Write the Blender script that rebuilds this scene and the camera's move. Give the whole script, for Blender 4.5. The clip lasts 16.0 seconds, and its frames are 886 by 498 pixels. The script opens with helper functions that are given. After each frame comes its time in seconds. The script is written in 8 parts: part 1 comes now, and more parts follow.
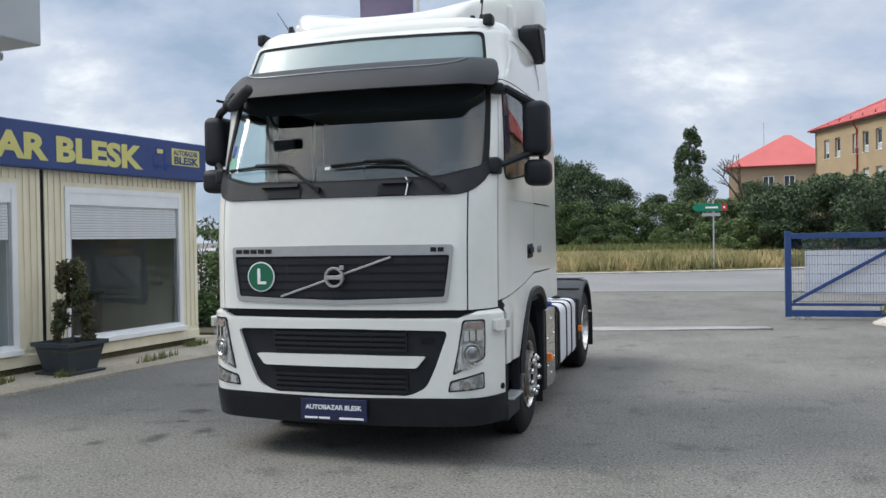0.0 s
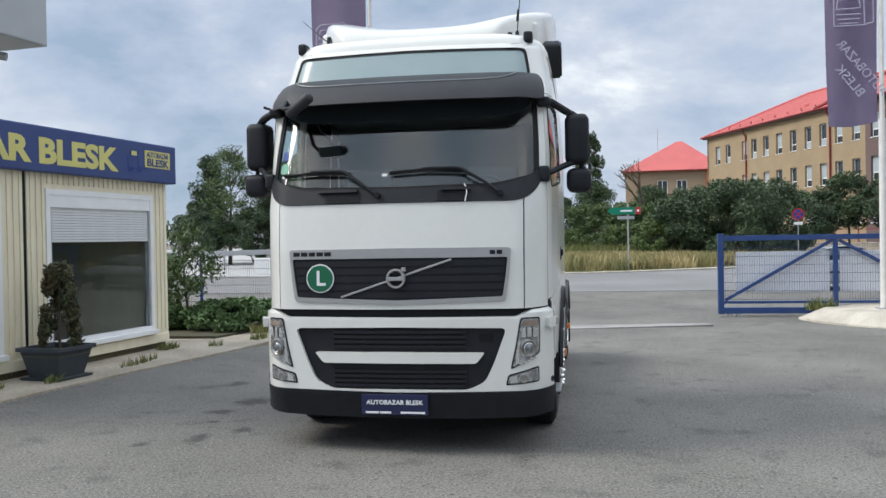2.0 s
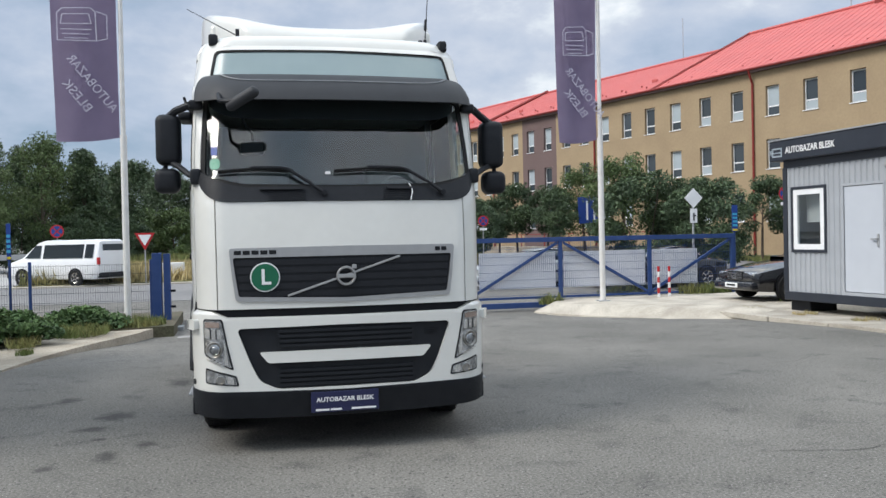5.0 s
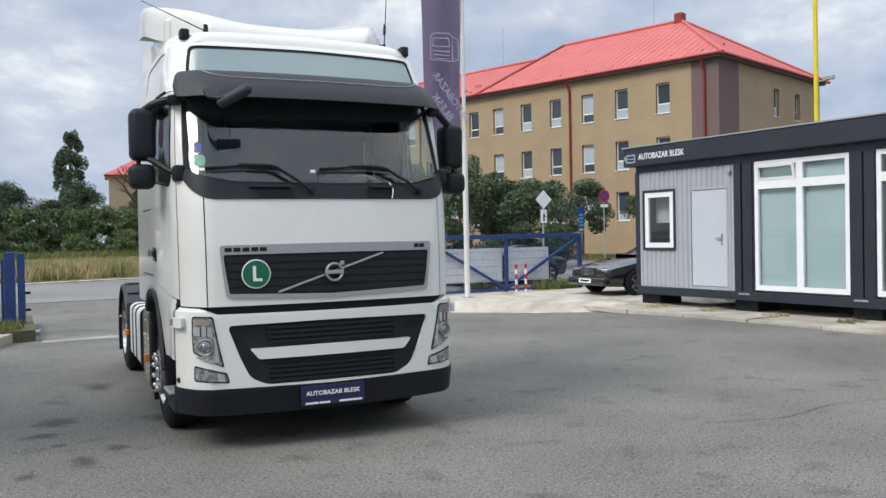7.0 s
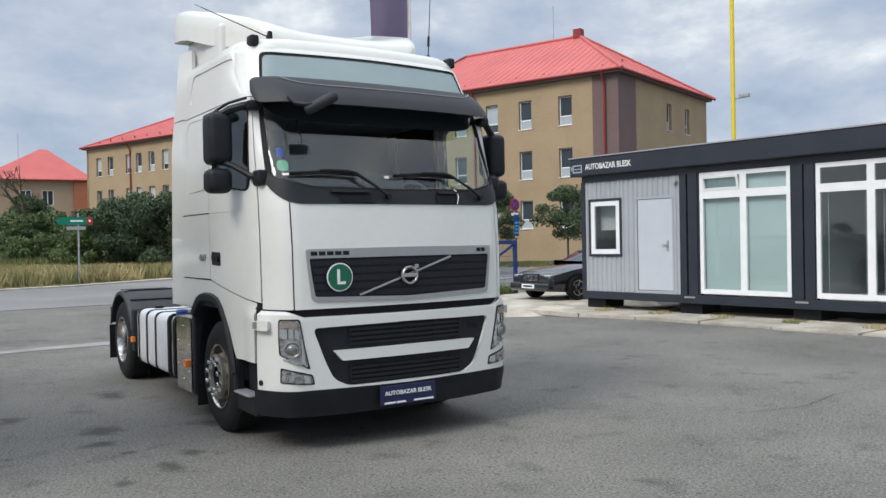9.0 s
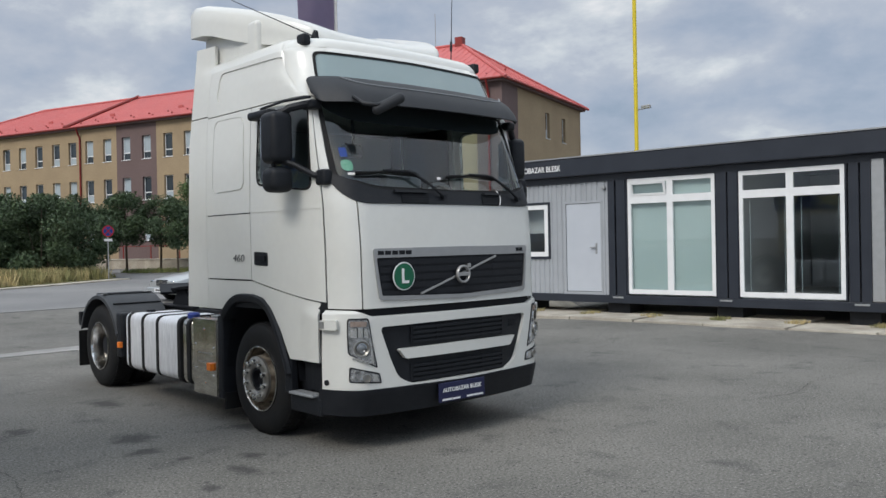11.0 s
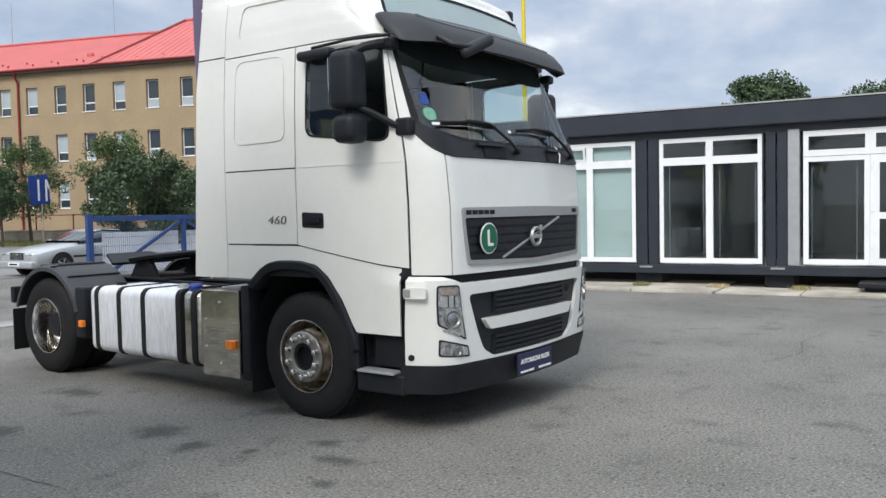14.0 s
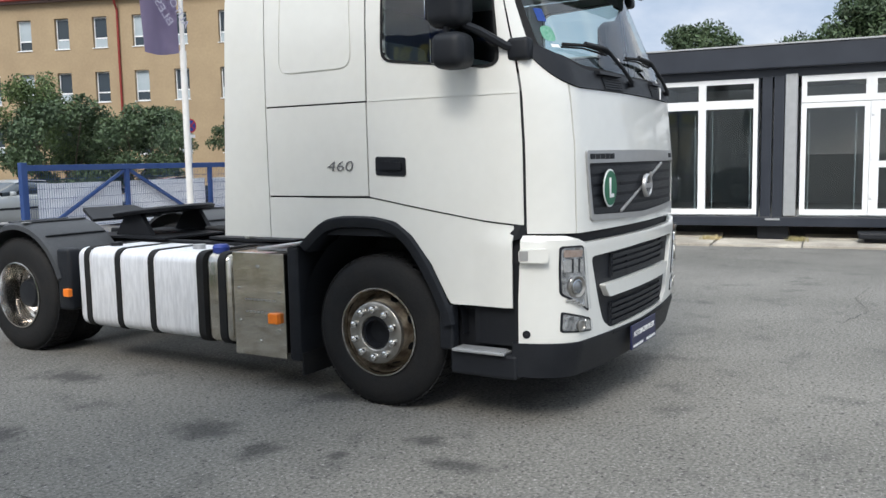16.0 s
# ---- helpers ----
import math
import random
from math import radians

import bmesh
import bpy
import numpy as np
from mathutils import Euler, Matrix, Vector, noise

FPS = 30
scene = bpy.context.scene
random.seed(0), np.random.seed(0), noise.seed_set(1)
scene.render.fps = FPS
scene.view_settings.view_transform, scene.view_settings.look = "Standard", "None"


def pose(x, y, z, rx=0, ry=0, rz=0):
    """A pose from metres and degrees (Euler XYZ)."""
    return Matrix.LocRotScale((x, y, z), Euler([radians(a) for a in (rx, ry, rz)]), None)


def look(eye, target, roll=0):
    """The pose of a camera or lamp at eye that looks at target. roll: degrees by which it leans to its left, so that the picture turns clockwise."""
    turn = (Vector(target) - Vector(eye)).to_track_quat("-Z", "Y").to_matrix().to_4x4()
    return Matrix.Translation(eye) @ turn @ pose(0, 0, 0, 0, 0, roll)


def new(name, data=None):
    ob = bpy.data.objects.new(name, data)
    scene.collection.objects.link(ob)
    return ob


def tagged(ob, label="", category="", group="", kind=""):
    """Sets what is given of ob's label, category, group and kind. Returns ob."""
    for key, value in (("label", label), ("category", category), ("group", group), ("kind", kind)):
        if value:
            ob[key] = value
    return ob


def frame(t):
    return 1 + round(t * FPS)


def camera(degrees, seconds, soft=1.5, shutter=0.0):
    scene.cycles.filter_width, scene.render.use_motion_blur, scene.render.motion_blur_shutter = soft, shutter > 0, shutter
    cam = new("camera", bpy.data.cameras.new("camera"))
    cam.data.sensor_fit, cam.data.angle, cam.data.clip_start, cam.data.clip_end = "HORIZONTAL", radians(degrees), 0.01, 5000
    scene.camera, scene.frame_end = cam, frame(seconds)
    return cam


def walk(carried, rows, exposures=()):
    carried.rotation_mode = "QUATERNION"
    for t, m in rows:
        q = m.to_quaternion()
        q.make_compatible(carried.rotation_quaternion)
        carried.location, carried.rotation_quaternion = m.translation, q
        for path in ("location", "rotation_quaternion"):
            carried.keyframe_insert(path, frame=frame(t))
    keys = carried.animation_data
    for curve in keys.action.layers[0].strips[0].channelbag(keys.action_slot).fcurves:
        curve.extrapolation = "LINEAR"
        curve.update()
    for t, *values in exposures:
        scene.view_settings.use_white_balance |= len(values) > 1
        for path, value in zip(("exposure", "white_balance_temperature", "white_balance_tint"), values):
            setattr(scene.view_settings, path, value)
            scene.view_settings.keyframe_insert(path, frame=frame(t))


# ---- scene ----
cam = camera(55.2, 16.0)
METRES, EYE, TILT, LEAN, TURN = 12.3, 1.72, 0.0, 0.0, 16.7
ROWS = [
    (0.0, 0.0, 0.0, 0.0, -0.01, -0.72, 0.96),
    (0.5, -0.0219, -0.0129, 0.0011, -1.47, -0.26, 0.98),
    (1.0, -0.0504, -0.016, 0.0006, -3.24, -0.23, 0.91),
    (1.5, -0.0771, -0.02, 0.0017, -5.55, -0.42, 0.99),
    (2.0, -0.1036, -0.0271, 0.0025, -6.93, -0.7, 1.0),
    (2.5, -0.1336, -0.0206, 0.002, -8.52, -1.0, 0.94),
    (3.0, -0.1643, -0.0153, 0.0008, -13.45, -1.1, 0.99),
    (3.5, -0.1928, -0.0121, 0.0007, -19.04, -1.13, 1.1),
    (4.0, -0.2263, -0.0066, -0.0005, -23.69, -0.98, 1.12),
    (6.5, -0.3701, 0.0315, 0.0003, -37.55, -0.76, 1.25),
    (7.0, -0.3979, 0.0506, 0.0004, -42.1, -0.96, 1.15),
    (7.5, -0.4261, 0.0659, -0.0004, -45.59, -0.91, 1.18),
    (8.0, -0.4549, 0.0806, 0.0014, -46.93, -0.77, 1.13),
    (8.5, -0.4788, 0.1021, 0.0005, -48.05, -0.68, 1.07),
    (9.0, -0.5055, 0.1254, 0.0003, -49.8, -0.56, 1.09),
    (11.5, -0.6039, 0.2507, -0.0013, -59.86, -0.55, 1.19),
    (12.0, -0.6047, 0.2755, -0.0018, -59.82, -0.83, 1.25),
    (12.5, -0.6081, 0.3013, -0.0026, -60.58, -1.02, 1.13),
    (13.0, -0.6181, 0.3292, -0.0034, -63.65, -1.22, 1.1),
    (13.5, -0.6172, 0.3615, -0.0054, -67.08, -1.71, 1.12),
    (14.0, -0.6186, 0.3986, -0.0059, -70.71, -2.52, 1.13),
    (14.5, -0.6113, 0.4308, -0.0062, -74.47, -3.84, 1.25),
    (15.0, -0.5915, 0.4611, -0.0054, -75.84, -4.94, 1.23),
    (15.5, -0.5747, 0.4918, -0.006, -76.19, -5.54, 1.15),
    (16.0, -0.5578, 0.5247, -0.0073, -76.34, -5.95, 1.11),
]
walk(cam, [(t, pose(0, 0, EYE, TILT, LEAN, TURN) @ pose(METRES * x, METRES * y, METRES * z, 90 + pitch, roll, yaw)) for t, x, y, z, yaw, pitch, roll in ROWS],
     exposures=[(0.0, 0.38), (4.0, 0.36), (6.5, 0.29), (9.0, 0.22), (11.5, -0.1), (12.0, -0.03), (12.5, 0.1), (13.5, 0.31), (14.5, 0.45), (15.5, 0.56), (16.0, 0.52)])

# ---- light ----
SUN_EL, SUN_AZ = 44.0, 104.0     # sun stands ahead of the truck, off its right side, behind thin cloud
world = bpy.data.worlds.new("sky")
scene.world = world
world.use_nodes = True
wn, wl = world.node_tree.nodes, world.node_tree.links
wn.clear()
w_out = wn.new("ShaderNodeOutputWorld")
w_bg = wn.new("ShaderNodeBackground")
w_sky = wn.new("ShaderNodeTexSky")
w_sky.sky_type, w_sky.sun_disc = "NISHITA", False
w_sky.sun_elevation, w_sky.sun_rotation = radians(SUN_EL), radians(-SUN_AZ)
w_sky.air_density, w_sky.dust_density = 1.0, 1.5
w_co = wn.new("ShaderNodeTexCoord")
w_map = wn.new("ShaderNodeMapping")
w_map.inputs["Scale"].default_value = (1.5, 1.5, 3.1)
w_map.inputs["Location"].default_value = (3.1, 0.4, 0.7)
w_n1 = wn.new("ShaderNodeTexNoise")
w_n1.inputs["Scale"].default_value, w_n1.inputs["Detail"].default_value = 2.05, 12
w_n1.inputs["Roughness"].default_value, w_n1.inputs["Distortion"].default_value = 0.58, 0.12
w_ramp = wn.new("ShaderNodeValToRGB")
for pos, col in ((0.34, (0.28, 0.37, 0.49)), (0.45, (0.40, 0.47, 0.59)), (0.54, (0.52, 0.57, 0.66)), (0.59, (0.68, 0.73, 0.78)), (0.655, (0.95, 0.95, 0.96))):
    el = w_ramp.color_ramp.elements.new(pos)
    el.color = (*col, 1)
w_ramp.color_ramp.elements.remove(w_ramp.color_ramp.elements[0])
w_ramp.color_ramp.elements.remove(w_ramp.color_ramp.elements[-1])
w_mul = wn.new("ShaderNodeMix")
w_mul.data_type = "RGBA"
w_mul.inputs[0].default_value = 0.9
w_dim = wn.new("ShaderNodeVectorMath")
w_dim.operation = "SCALE"
w_dim.inputs[3].default_value = 0.09
wl.new(w_co.outputs["Generated"], w_map.inputs[0])
wl.new(w_map.outputs[0], w_n1.inputs[0])
w_sep = wn.new("ShaderNodeSeparateXYZ")
wl.new(w_co.outputs["Generated"], w_sep.inputs[0])
w_abs = wn.new("ShaderNodeMath")        # thicker cloud to the north and south
w_abs.operation = "ABSOLUTE"
wl.new(w_sep.outputs["X"], w_abs.inputs[0])
w_off = wn.new("ShaderNodeMath")
w_off.operation = "SUBTRACT"
w_off.inputs[1].default_value = 0.048
wl.new(w_n1.outputs["Fac"], w_off.inputs[0])
w_side = wn.new("ShaderNodeMath")
w_side.operation = "MULTIPLY_ADD"
w_side.inputs[1].default_value = 0.068
wl.new(w_abs.outputs[0], w_side.inputs[0])
wl.new(w_off.outputs[0], w_side.inputs[2])
wl.new(w_side.outputs[0], w_ramp.inputs[0])
wl.new(w_sky.outputs[0], w_dim.inputs[0])
wl.new(w_dim.outputs[0], w_mul.inputs[6])
wl.new(w_ramp.outputs[0], w_mul.inputs[7])
# an overcast dome is brighter overhead than at the horizon
w_up = wn.new("ShaderNodeMapRange")
w_up.interpolation_type = "SMOOTHSTEP"
w_up.inputs[1].default_value, w_up.inputs[2].default_value = 0.28, 0.85
w_up.inputs[3].default_value, w_up.inputs[4].default_value = 1.0, 2.5
w_gain = wn.new("ShaderNodeVectorMath")
w_gain.operation = "SCALE"
wl.new(w_sep.outputs["Z"], w_up.inputs[0])
wl.new(w_mul.outputs[2], w_gain.inputs[0])
wl.new(w_up.outputs[0], w_gain.inputs[3])
w_warm = wn.new("ShaderNodeMix")
w_warm.data_type, w_warm.blend_type = "RGBA", "MULTIPLY"
w_warm.inputs[7].default_value = (1.03, 1.0, 0.93, 1)
w_k = wn.new("ShaderNodeMapRange")
w_k.inputs[1].default_value, w_k.inputs[2].default_value = 0.28, 0.6
wl.new(w_sep.outputs["Z"], w_k.inputs[0])
wl.new(w_k.outputs[0], w_warm.inputs[0])
wl.new(w_gain.outputs[0], w_warm.inputs[6])
wl.new(w_warm.outputs[2], w_bg.inputs[0])
w_bg.inputs[1].default_value = 1.0
wl.new(w_bg.outputs[0], w_out.inputs[0])

sun = new("sun", bpy.data.lights.new("sun", "SUN"))
sun.data.energy, sun.data.angle, sun.data.color = 1.9, radians(22), (1.0, 0.96, 0.9)
sun.matrix_world = look((0, 0, 60), (60 * math.sin(radians(SUN_AZ)) / math.tan(radians(SUN_EL)), -60 * math.cos(radians(SUN_AZ)) / math.tan(radians(SUN_EL)), 0))

# ---- materials ----
def stain_mix(n, l, dist, base, col):
    r = n.new("ShaderNodeMapRange")
    r.inputs[1].default_value, r.inputs[2].default_value = 1.25, 2.0
    r.inputs[3].default_value, r.inputs[4].default_value = 0.75, 0.0
    l.new(dist, r.inputs[0])
    x = n.new("ShaderNodeMix")
    x.data_type = "RGBA"
    l.new(r.outputs[0], x.inputs[0])
    l.new(base, x.inputs[6])
    x.inputs[7].default_value = (*col, 1)
    return x.outputs[2]


def mat(name, col, rough=0.6, metal=0.0, col2=None, scale=8.0, amount=0.5, fine=0.0, fine_scale=120.0, bump=0.0, bump_scale=60.0, coat=0.0, spread=0.0, trans=0.0, ior=1.45, stretch=(1, 1, 1), alpha=1.0, spots=None, island=0.0, spec=0.5, stains=()):
    """A surface: two colours mixed by soft noise, fine grain, relief, and a shift of brightness from piece to piece."""
    m = bpy.data.materials.new(name)
    m.use_nodes = True
    n, l = m.node_tree.nodes, m.node_tree.links
    b = n["Principled BSDF"]
    b.inputs["Roughness"].default_value = rough
    b.inputs["Metallic"].default_value = metal
    b.inputs["Coat Weight"].default_value = coat
    b.inputs["Coat Roughness"].default_value = 0.05
    b.inputs["Transmission Weight"].default_value = trans
    b.inputs["IOR"].default_value = ior
    b.inputs["Alpha"].default_value = alpha
    b.inputs["Specular IOR Level"].default_value = spec
    co = n.new("ShaderNodeTexCoord")
    mp = n.new("ShaderNodeMapping")
    mp.inputs["Scale"].default_value = stretch
    l.new(co.outputs["Object"], mp.inputs[0])

    def tex(sc, detail=5):
        t = n.new("ShaderNodeTexNoise")
        t.inputs["Scale"].default_value, t.inputs["Detail"].default_value = sc, detail
        l.new(mp.outputs[0], t.inputs[0])
        return t.outputs["Fac"]

    def blend(fac, a, c2, lo=0.35, hi=0.65):
        r = n.new("ShaderNodeMapRange")
        r.inputs[1].default_value, r.inputs[2].default_value = lo, hi
        l.new(fac, r.inputs[0])
        x = n.new("ShaderNodeMix")
        x.data_type = "RGBA"
        l.new(r.outputs[0], x.inputs[0])
        if isinstance(a, tuple):
            x.inputs[6].default_value = (*a, 1)
        else:
            l.new(a, x.inputs[6])
        x.inputs[7].default_value = (*c2, 1)
        return x.outputs[2]
    out = None
    if col2 is not None:
        mixed = tuple(col[i] * (1 - amount) + col2[i] * amount for i in range(3))
        out = blend(tex(scale), col, mixed)
    if spots is not None:
        for sc, c3, lo, hi in spots:
            out = blend(tex(sc, 3), out if out is not None else col, c3, lo, hi)
    for x, y, rx, ry, c3 in stains:      # stains with a soft ragged edge at given places
        st = n.new("ShaderNodeMapping")
        st.inputs["Location"].default_value = (-x / rx, -y / ry, 0)
        st.inputs["Scale"].default_value = (1 / rx, 1 / ry, 0)
        l.new(co.outputs["Object"], st.inputs[0])
        ln = n.new("ShaderNodeVectorMath")
        ln.operation = "LENGTH"
        l.new(st.outputs[0], ln.inputs[0])
        ad = n.new("ShaderNodeMath")
        ad.operation = "MULTIPLY_ADD"
        ad.inputs[1].default_value = 1.6
        l.new(tex(9.0, 4), ad.inputs[0])
        l.new(ln.outputs["Value"], ad.inputs[2])
        out = stain_mix(n, l, ad.outputs[0], out, c3)
    if fine > 0 or spread > 0 or island > 0:
        hsv = n.new("ShaderNodeHueSaturation")
        if out is None:
            hsv.inputs["Color"].default_value = (*col, 1)
        else:
            l.new(out, hsv.inputs["Color"])
        val = None
        if fine > 0:
            r = n.new("ShaderNodeMapRange")
            r.inputs[1].default_value, r.inputs[2].default_value = 0.34, 0.66
            r.inputs[3].default_value, r.inputs[4].default_value = 1 - fine, 1 + fine
            l.new(tex(fine_scale, 5), r.inputs[0])
            val = r.outputs[0]
        for kind, size in (("ob", spread), ("isl", island)):
            if size <= 0:
                continue
            src = n.new("ShaderNodeObjectInfo").outputs["Random"] if kind == "ob" else n.new("ShaderNodeNewGeometry").outputs["Random Per Island"]
            r2 = n.new("ShaderNodeMapRange")
            r2.inputs[3].default_value, r2.inputs[4].default_value = 1 - size, 1 + size
            l.new(src, r2.inputs[0])
            if val is None:
                val = r2.outputs[0]
            else:
                mu = n.new("ShaderNodeMath")
                mu.operation = "MULTIPLY"
                l.new(val, mu.inputs[0])
                l.new(r2.outputs[0], mu.inputs[1])
                val = mu.outputs[0]
        l.new(val, hsv.inputs["Value"])
        out = hsv.outputs[0]
    if out is None:
        b.inputs["Base Color"].default_value = (*col, 1)
    else:
        l.new(out, b.inputs["Base Color"])
    if bump > 0:
        bp = n.new("ShaderNodeBump")
        bp.inputs["Strength"].default_value, bp.inputs["Distance"].default_value = bump, 0.01
        l.new(tex(bump_scale, 4), bp.inputs["Height"])
        l.new(bp.outputs[0], b.inputs["Normal"])
    return m


def thin_glass(name, tint, head_on=0.05, rough=0.0):
    """A thin pane: light passes straight on, gloss grows from head_on towards grazing angles alike on both sides."""
    m = bpy.data.materials.new(name)
    m.use_nodes = True
    n, l = m.node_tree.nodes, m.node_tree.links
    n.clear()
    out, mix, tr, gl, lw = n.new("ShaderNodeOutputMaterial"), n.new("ShaderNodeMixShader"), n.new("ShaderNodeBsdfTransparent"), n.new("ShaderNodeBsdfGlossy"), n.new("ShaderNodeLayerWeight")
    tr.inputs[0].default_value = (*tint, 1)
    gl.inputs["Roughness"].default_value = rough
    lw.inputs["Blend"].default_value = 0.5
    po, ma = n.new("ShaderNodeMath"), n.new("ShaderNodeMath")
    po.operation, ma.operation = "POWER", "MULTIPLY_ADD"
    po.inputs[1].default_value = 5.0
    ma.inputs[1].default_value, ma.inputs[2].default_value = 1 - head_on, head_on
    l.new(lw.outputs["Facing"], po.inputs[0])
    l.new(po.outputs[0], ma.inputs[0])
    l.new(ma.outputs[0], mix.inputs[0])
    l.new(tr.outputs[0], mix.inputs[1])
    l.new(gl.outputs[0], mix.inputs[2])
    l.new(mix.outputs[0], out.inputs[0])
    return m


M = {}
M["asphalt"] = mat("asphalt", (0.134, 0.129, 0.117), 0.9, col2=(0.194, 0.186, 0.169), scale=0.5, amount=0.9, fine=0.34, fine_scale=48, bump=0.06, bump_scale=160, spec=0.3, spots=((2.2, (0.078, 0.076, 0.073), 0.57, 0.80), (6.5, (0.185, 0.18, 0.168), 0.60, 0.82), (15.0, (0.06, 0.058, 0.056), 0.62, 0.76), (34.0, (0.055, 0.053, 0.05), 0.60, 0.68), (46.0, (0.27, 0.262, 0.245), 0.61, 0.68), (85.0, (0.36, 0.35, 0.33), 0.655, 0.71)), stains=[(x, y, rx, ry, (0.045, 0.044, 0.043)) for x, y, rx, ry in ((-4.78, 8.1, 0.19, 0.24), (-4.91, 7.53, 0.17, 0.12), (-4.33, 6.76, 0.10, 0.13), (-4.6, 6.39, 0.10, 0.20), (-4.29, 10.03, 0.16, 0.3), (-4.76, 7.07, 0.07, 0.06), (-3.81, 7.83, 0.12, 0.2), (-5.01, 6.14, 0.08, 0.10), (-5.43, 9.18, 0.14, 0.2))])
M["asphalt_far"] = mat("asphalt_road", (0.17, 0.168, 0.17), 0.9, col2=(0.24, 0.235, 0.23), scale=0.15, amount=0.8, fine=0.15, fine_scale=20)
M["road_pale"] = mat("pale_road", (0.36, 0.355, 0.35), 0.9, col2=(0.44, 0.43, 0.42), scale=0.2, fine=0.1)
M["concrete"] = mat("concrete", (0.50, 0.46, 0.39), 0.9, col2=(0.27, 0.24, 0.20), scale=1.3, amount=0.8, fine=0.15, fine_scale=40, bump=0.4, bump_scale=40, spread=0.12)
M["pad"] = mat("worn_concrete", (0.43, 0.38, 0.31), 0.92, col2=(0.27, 0.235, 0.185), scale=1.1, amount=0.9, fine=0.2, fine_scale=30, bump=0.5, bump_scale=30)
M["soil"] = mat("soil", (0.10, 0.085, 0.06), 0.95, col2=(0.07, 0.08, 0.035), scale=2, fine=0.3, fine_scale=30, bump=0.6, bump_scale=20)
M["meadow"] = mat("meadow_soil", (0.26, 0.21, 0.10), 0.95, col2=(0.11, 0.13, 0.04), scale=0.4, amount=0.9, fine=0.25, fine_scale=6)
M["dry_grass"] = mat("dry_grass", (0.46, 0.37, 0.19), 0.9, col2=(0.16, 0.18, 0.07), scale=0.6, amount=0.9, island=0.35)
M["green_grass"] = mat("green_grass", (0.10, 0.14, 0.04), 0.9, col2=(0.22, 0.2, 0.08), scale=1.0, amount=0.8, island=0.35)
M["leaf"] = mat("leaf", (0.072, 0.115, 0.038), 0.6, col2=(0.085, 0.12, 0.04), scale=0.7, amount=0.9, island=0.45)
M["leaf_dark"] = mat("leaf_dark", (0.046, 0.076, 0.038), 0.65, col2=(0.068, 0.104, 0.044), scale=0.7, amount=0.9, island=0.45)
M["leaf_light"] = mat("leaf_light", (0.11, 0.16, 0.045), 0.6, col2=(0.08, 0.12, 0.04), scale=0.7, amount=0.9, island=0.4)
M["needle"] = mat("juniper_needle", (0.105, 0.175, 0.06), 0.7, col2=(0.06, 0.11, 0.042), scale=2.5, amount=0.9, island=0.4)
M["thuja"] = mat("thuja_needle", (0.06, 0.075, 0.035), 0.7, col2=(0.09, 0.065, 0.03), scale=4, amount=0.8, island=0.4)
M["bark"] = mat("bark", (0.10, 0.08, 0.06), 0.9, col2=(0.05, 0.042, 0.035), scale=6, bump=0.5, bump_scale=25)
M["paint"] = mat("white_truck_paint", (0.69, 0.69, 0.655), 0.28, col2=(0.64, 0.635, 0.60), scale=1.2, amount=0.7, coat=0.6, fine=0.012, fine_scale=14)
M["plastic"] = mat("black_plastic", (0.0105, 0.012, 0.0155), 0.5, spec=0.3, col2=(0.017, 0.019, 0.023), scale=9, fine=0.15, fine_scale=200, bump=0.15, bump_scale=400)
M["faded_plastic"] = mat("faded_plastic", (0.034, 0.037, 0.042), 0.6, col2=(0.050, 0.053, 0.058), scale=5, fine=0.12, fine_scale=60)
M["visor"] = mat("grey_visor", (0.020, 0.022, 0.026), 0.6, col2=(0.028, 0.030, 0.035), scale=6, fine=0.1)
# paler than the visor itself, so the shaded underside looks brighter
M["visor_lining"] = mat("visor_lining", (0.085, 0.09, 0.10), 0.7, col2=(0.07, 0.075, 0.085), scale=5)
M["visor_edge"] = mat("visor_edge", (0.20, 0.21, 0.22), 0.35, col2=(0.14, 0.15, 0.16), scale=8)
# near-black: black parts, plus sheets and discs standing in for shaded openings
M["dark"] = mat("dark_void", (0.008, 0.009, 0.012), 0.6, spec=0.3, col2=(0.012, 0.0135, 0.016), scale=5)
M["rubber"] = mat("tyre_rubber", (0.012, 0.0125, 0.0138), 0.7, spec=0.25, col2=(0.019, 0.018, 0.017), scale=7, amount=0.6, fine=0.15, fine_scale=80, bump=0.2, bump_scale=90)
M["steel"] = mat("rim_steel", (0.72, 0.71, 0.69), 0.18, 1.0, col2=(0.34, 0.29, 0.24), scale=14, amount=0.7, fine=0.1)
M["chrome"] = mat("chrome", (0.86, 0.86, 0.85), 0.09, 1.0, col2=(0.5, 0.49, 0.47), scale=20, amount=0.6)
M["rust_and_shade"] = mat("worn_hub", (0.34, 0.29, 0.22), 0.5, 0.35, col2=(0.09, 0.065, 0.045), scale=11, amount=1.0, fine=0.2, fine_scale=60)
M["hub_steel"] = mat("hub_steel", (0.40, 0.39, 0.37), 0.32, 0.85, col2=(0.27, 0.25, 0.22), scale=18, amount=0.8)
M["inox"] = mat("stainless_plate", (0.74, 0.71, 0.64), 0.2, 1.0, col2=(0.42, 0.38, 0.32), scale=6, amount=0.7, bump=0.05, bump_scale=18, stretch=(1, 1, 3))
M["alu"] = mat("brushed_aluminium", (0.80, 0.81, 0.84), 0.42, 0.3, col2=(0.62, 0.63, 0.66), scale=7, amount=0.8, fine=0.05, stretch=(1, 6, 1))
M["silver"] = mat("silver_trim", (0.42, 0.42, 0.42), 0.38, 0.7, col2=(0.36, 0.36, 0.36), scale=12)
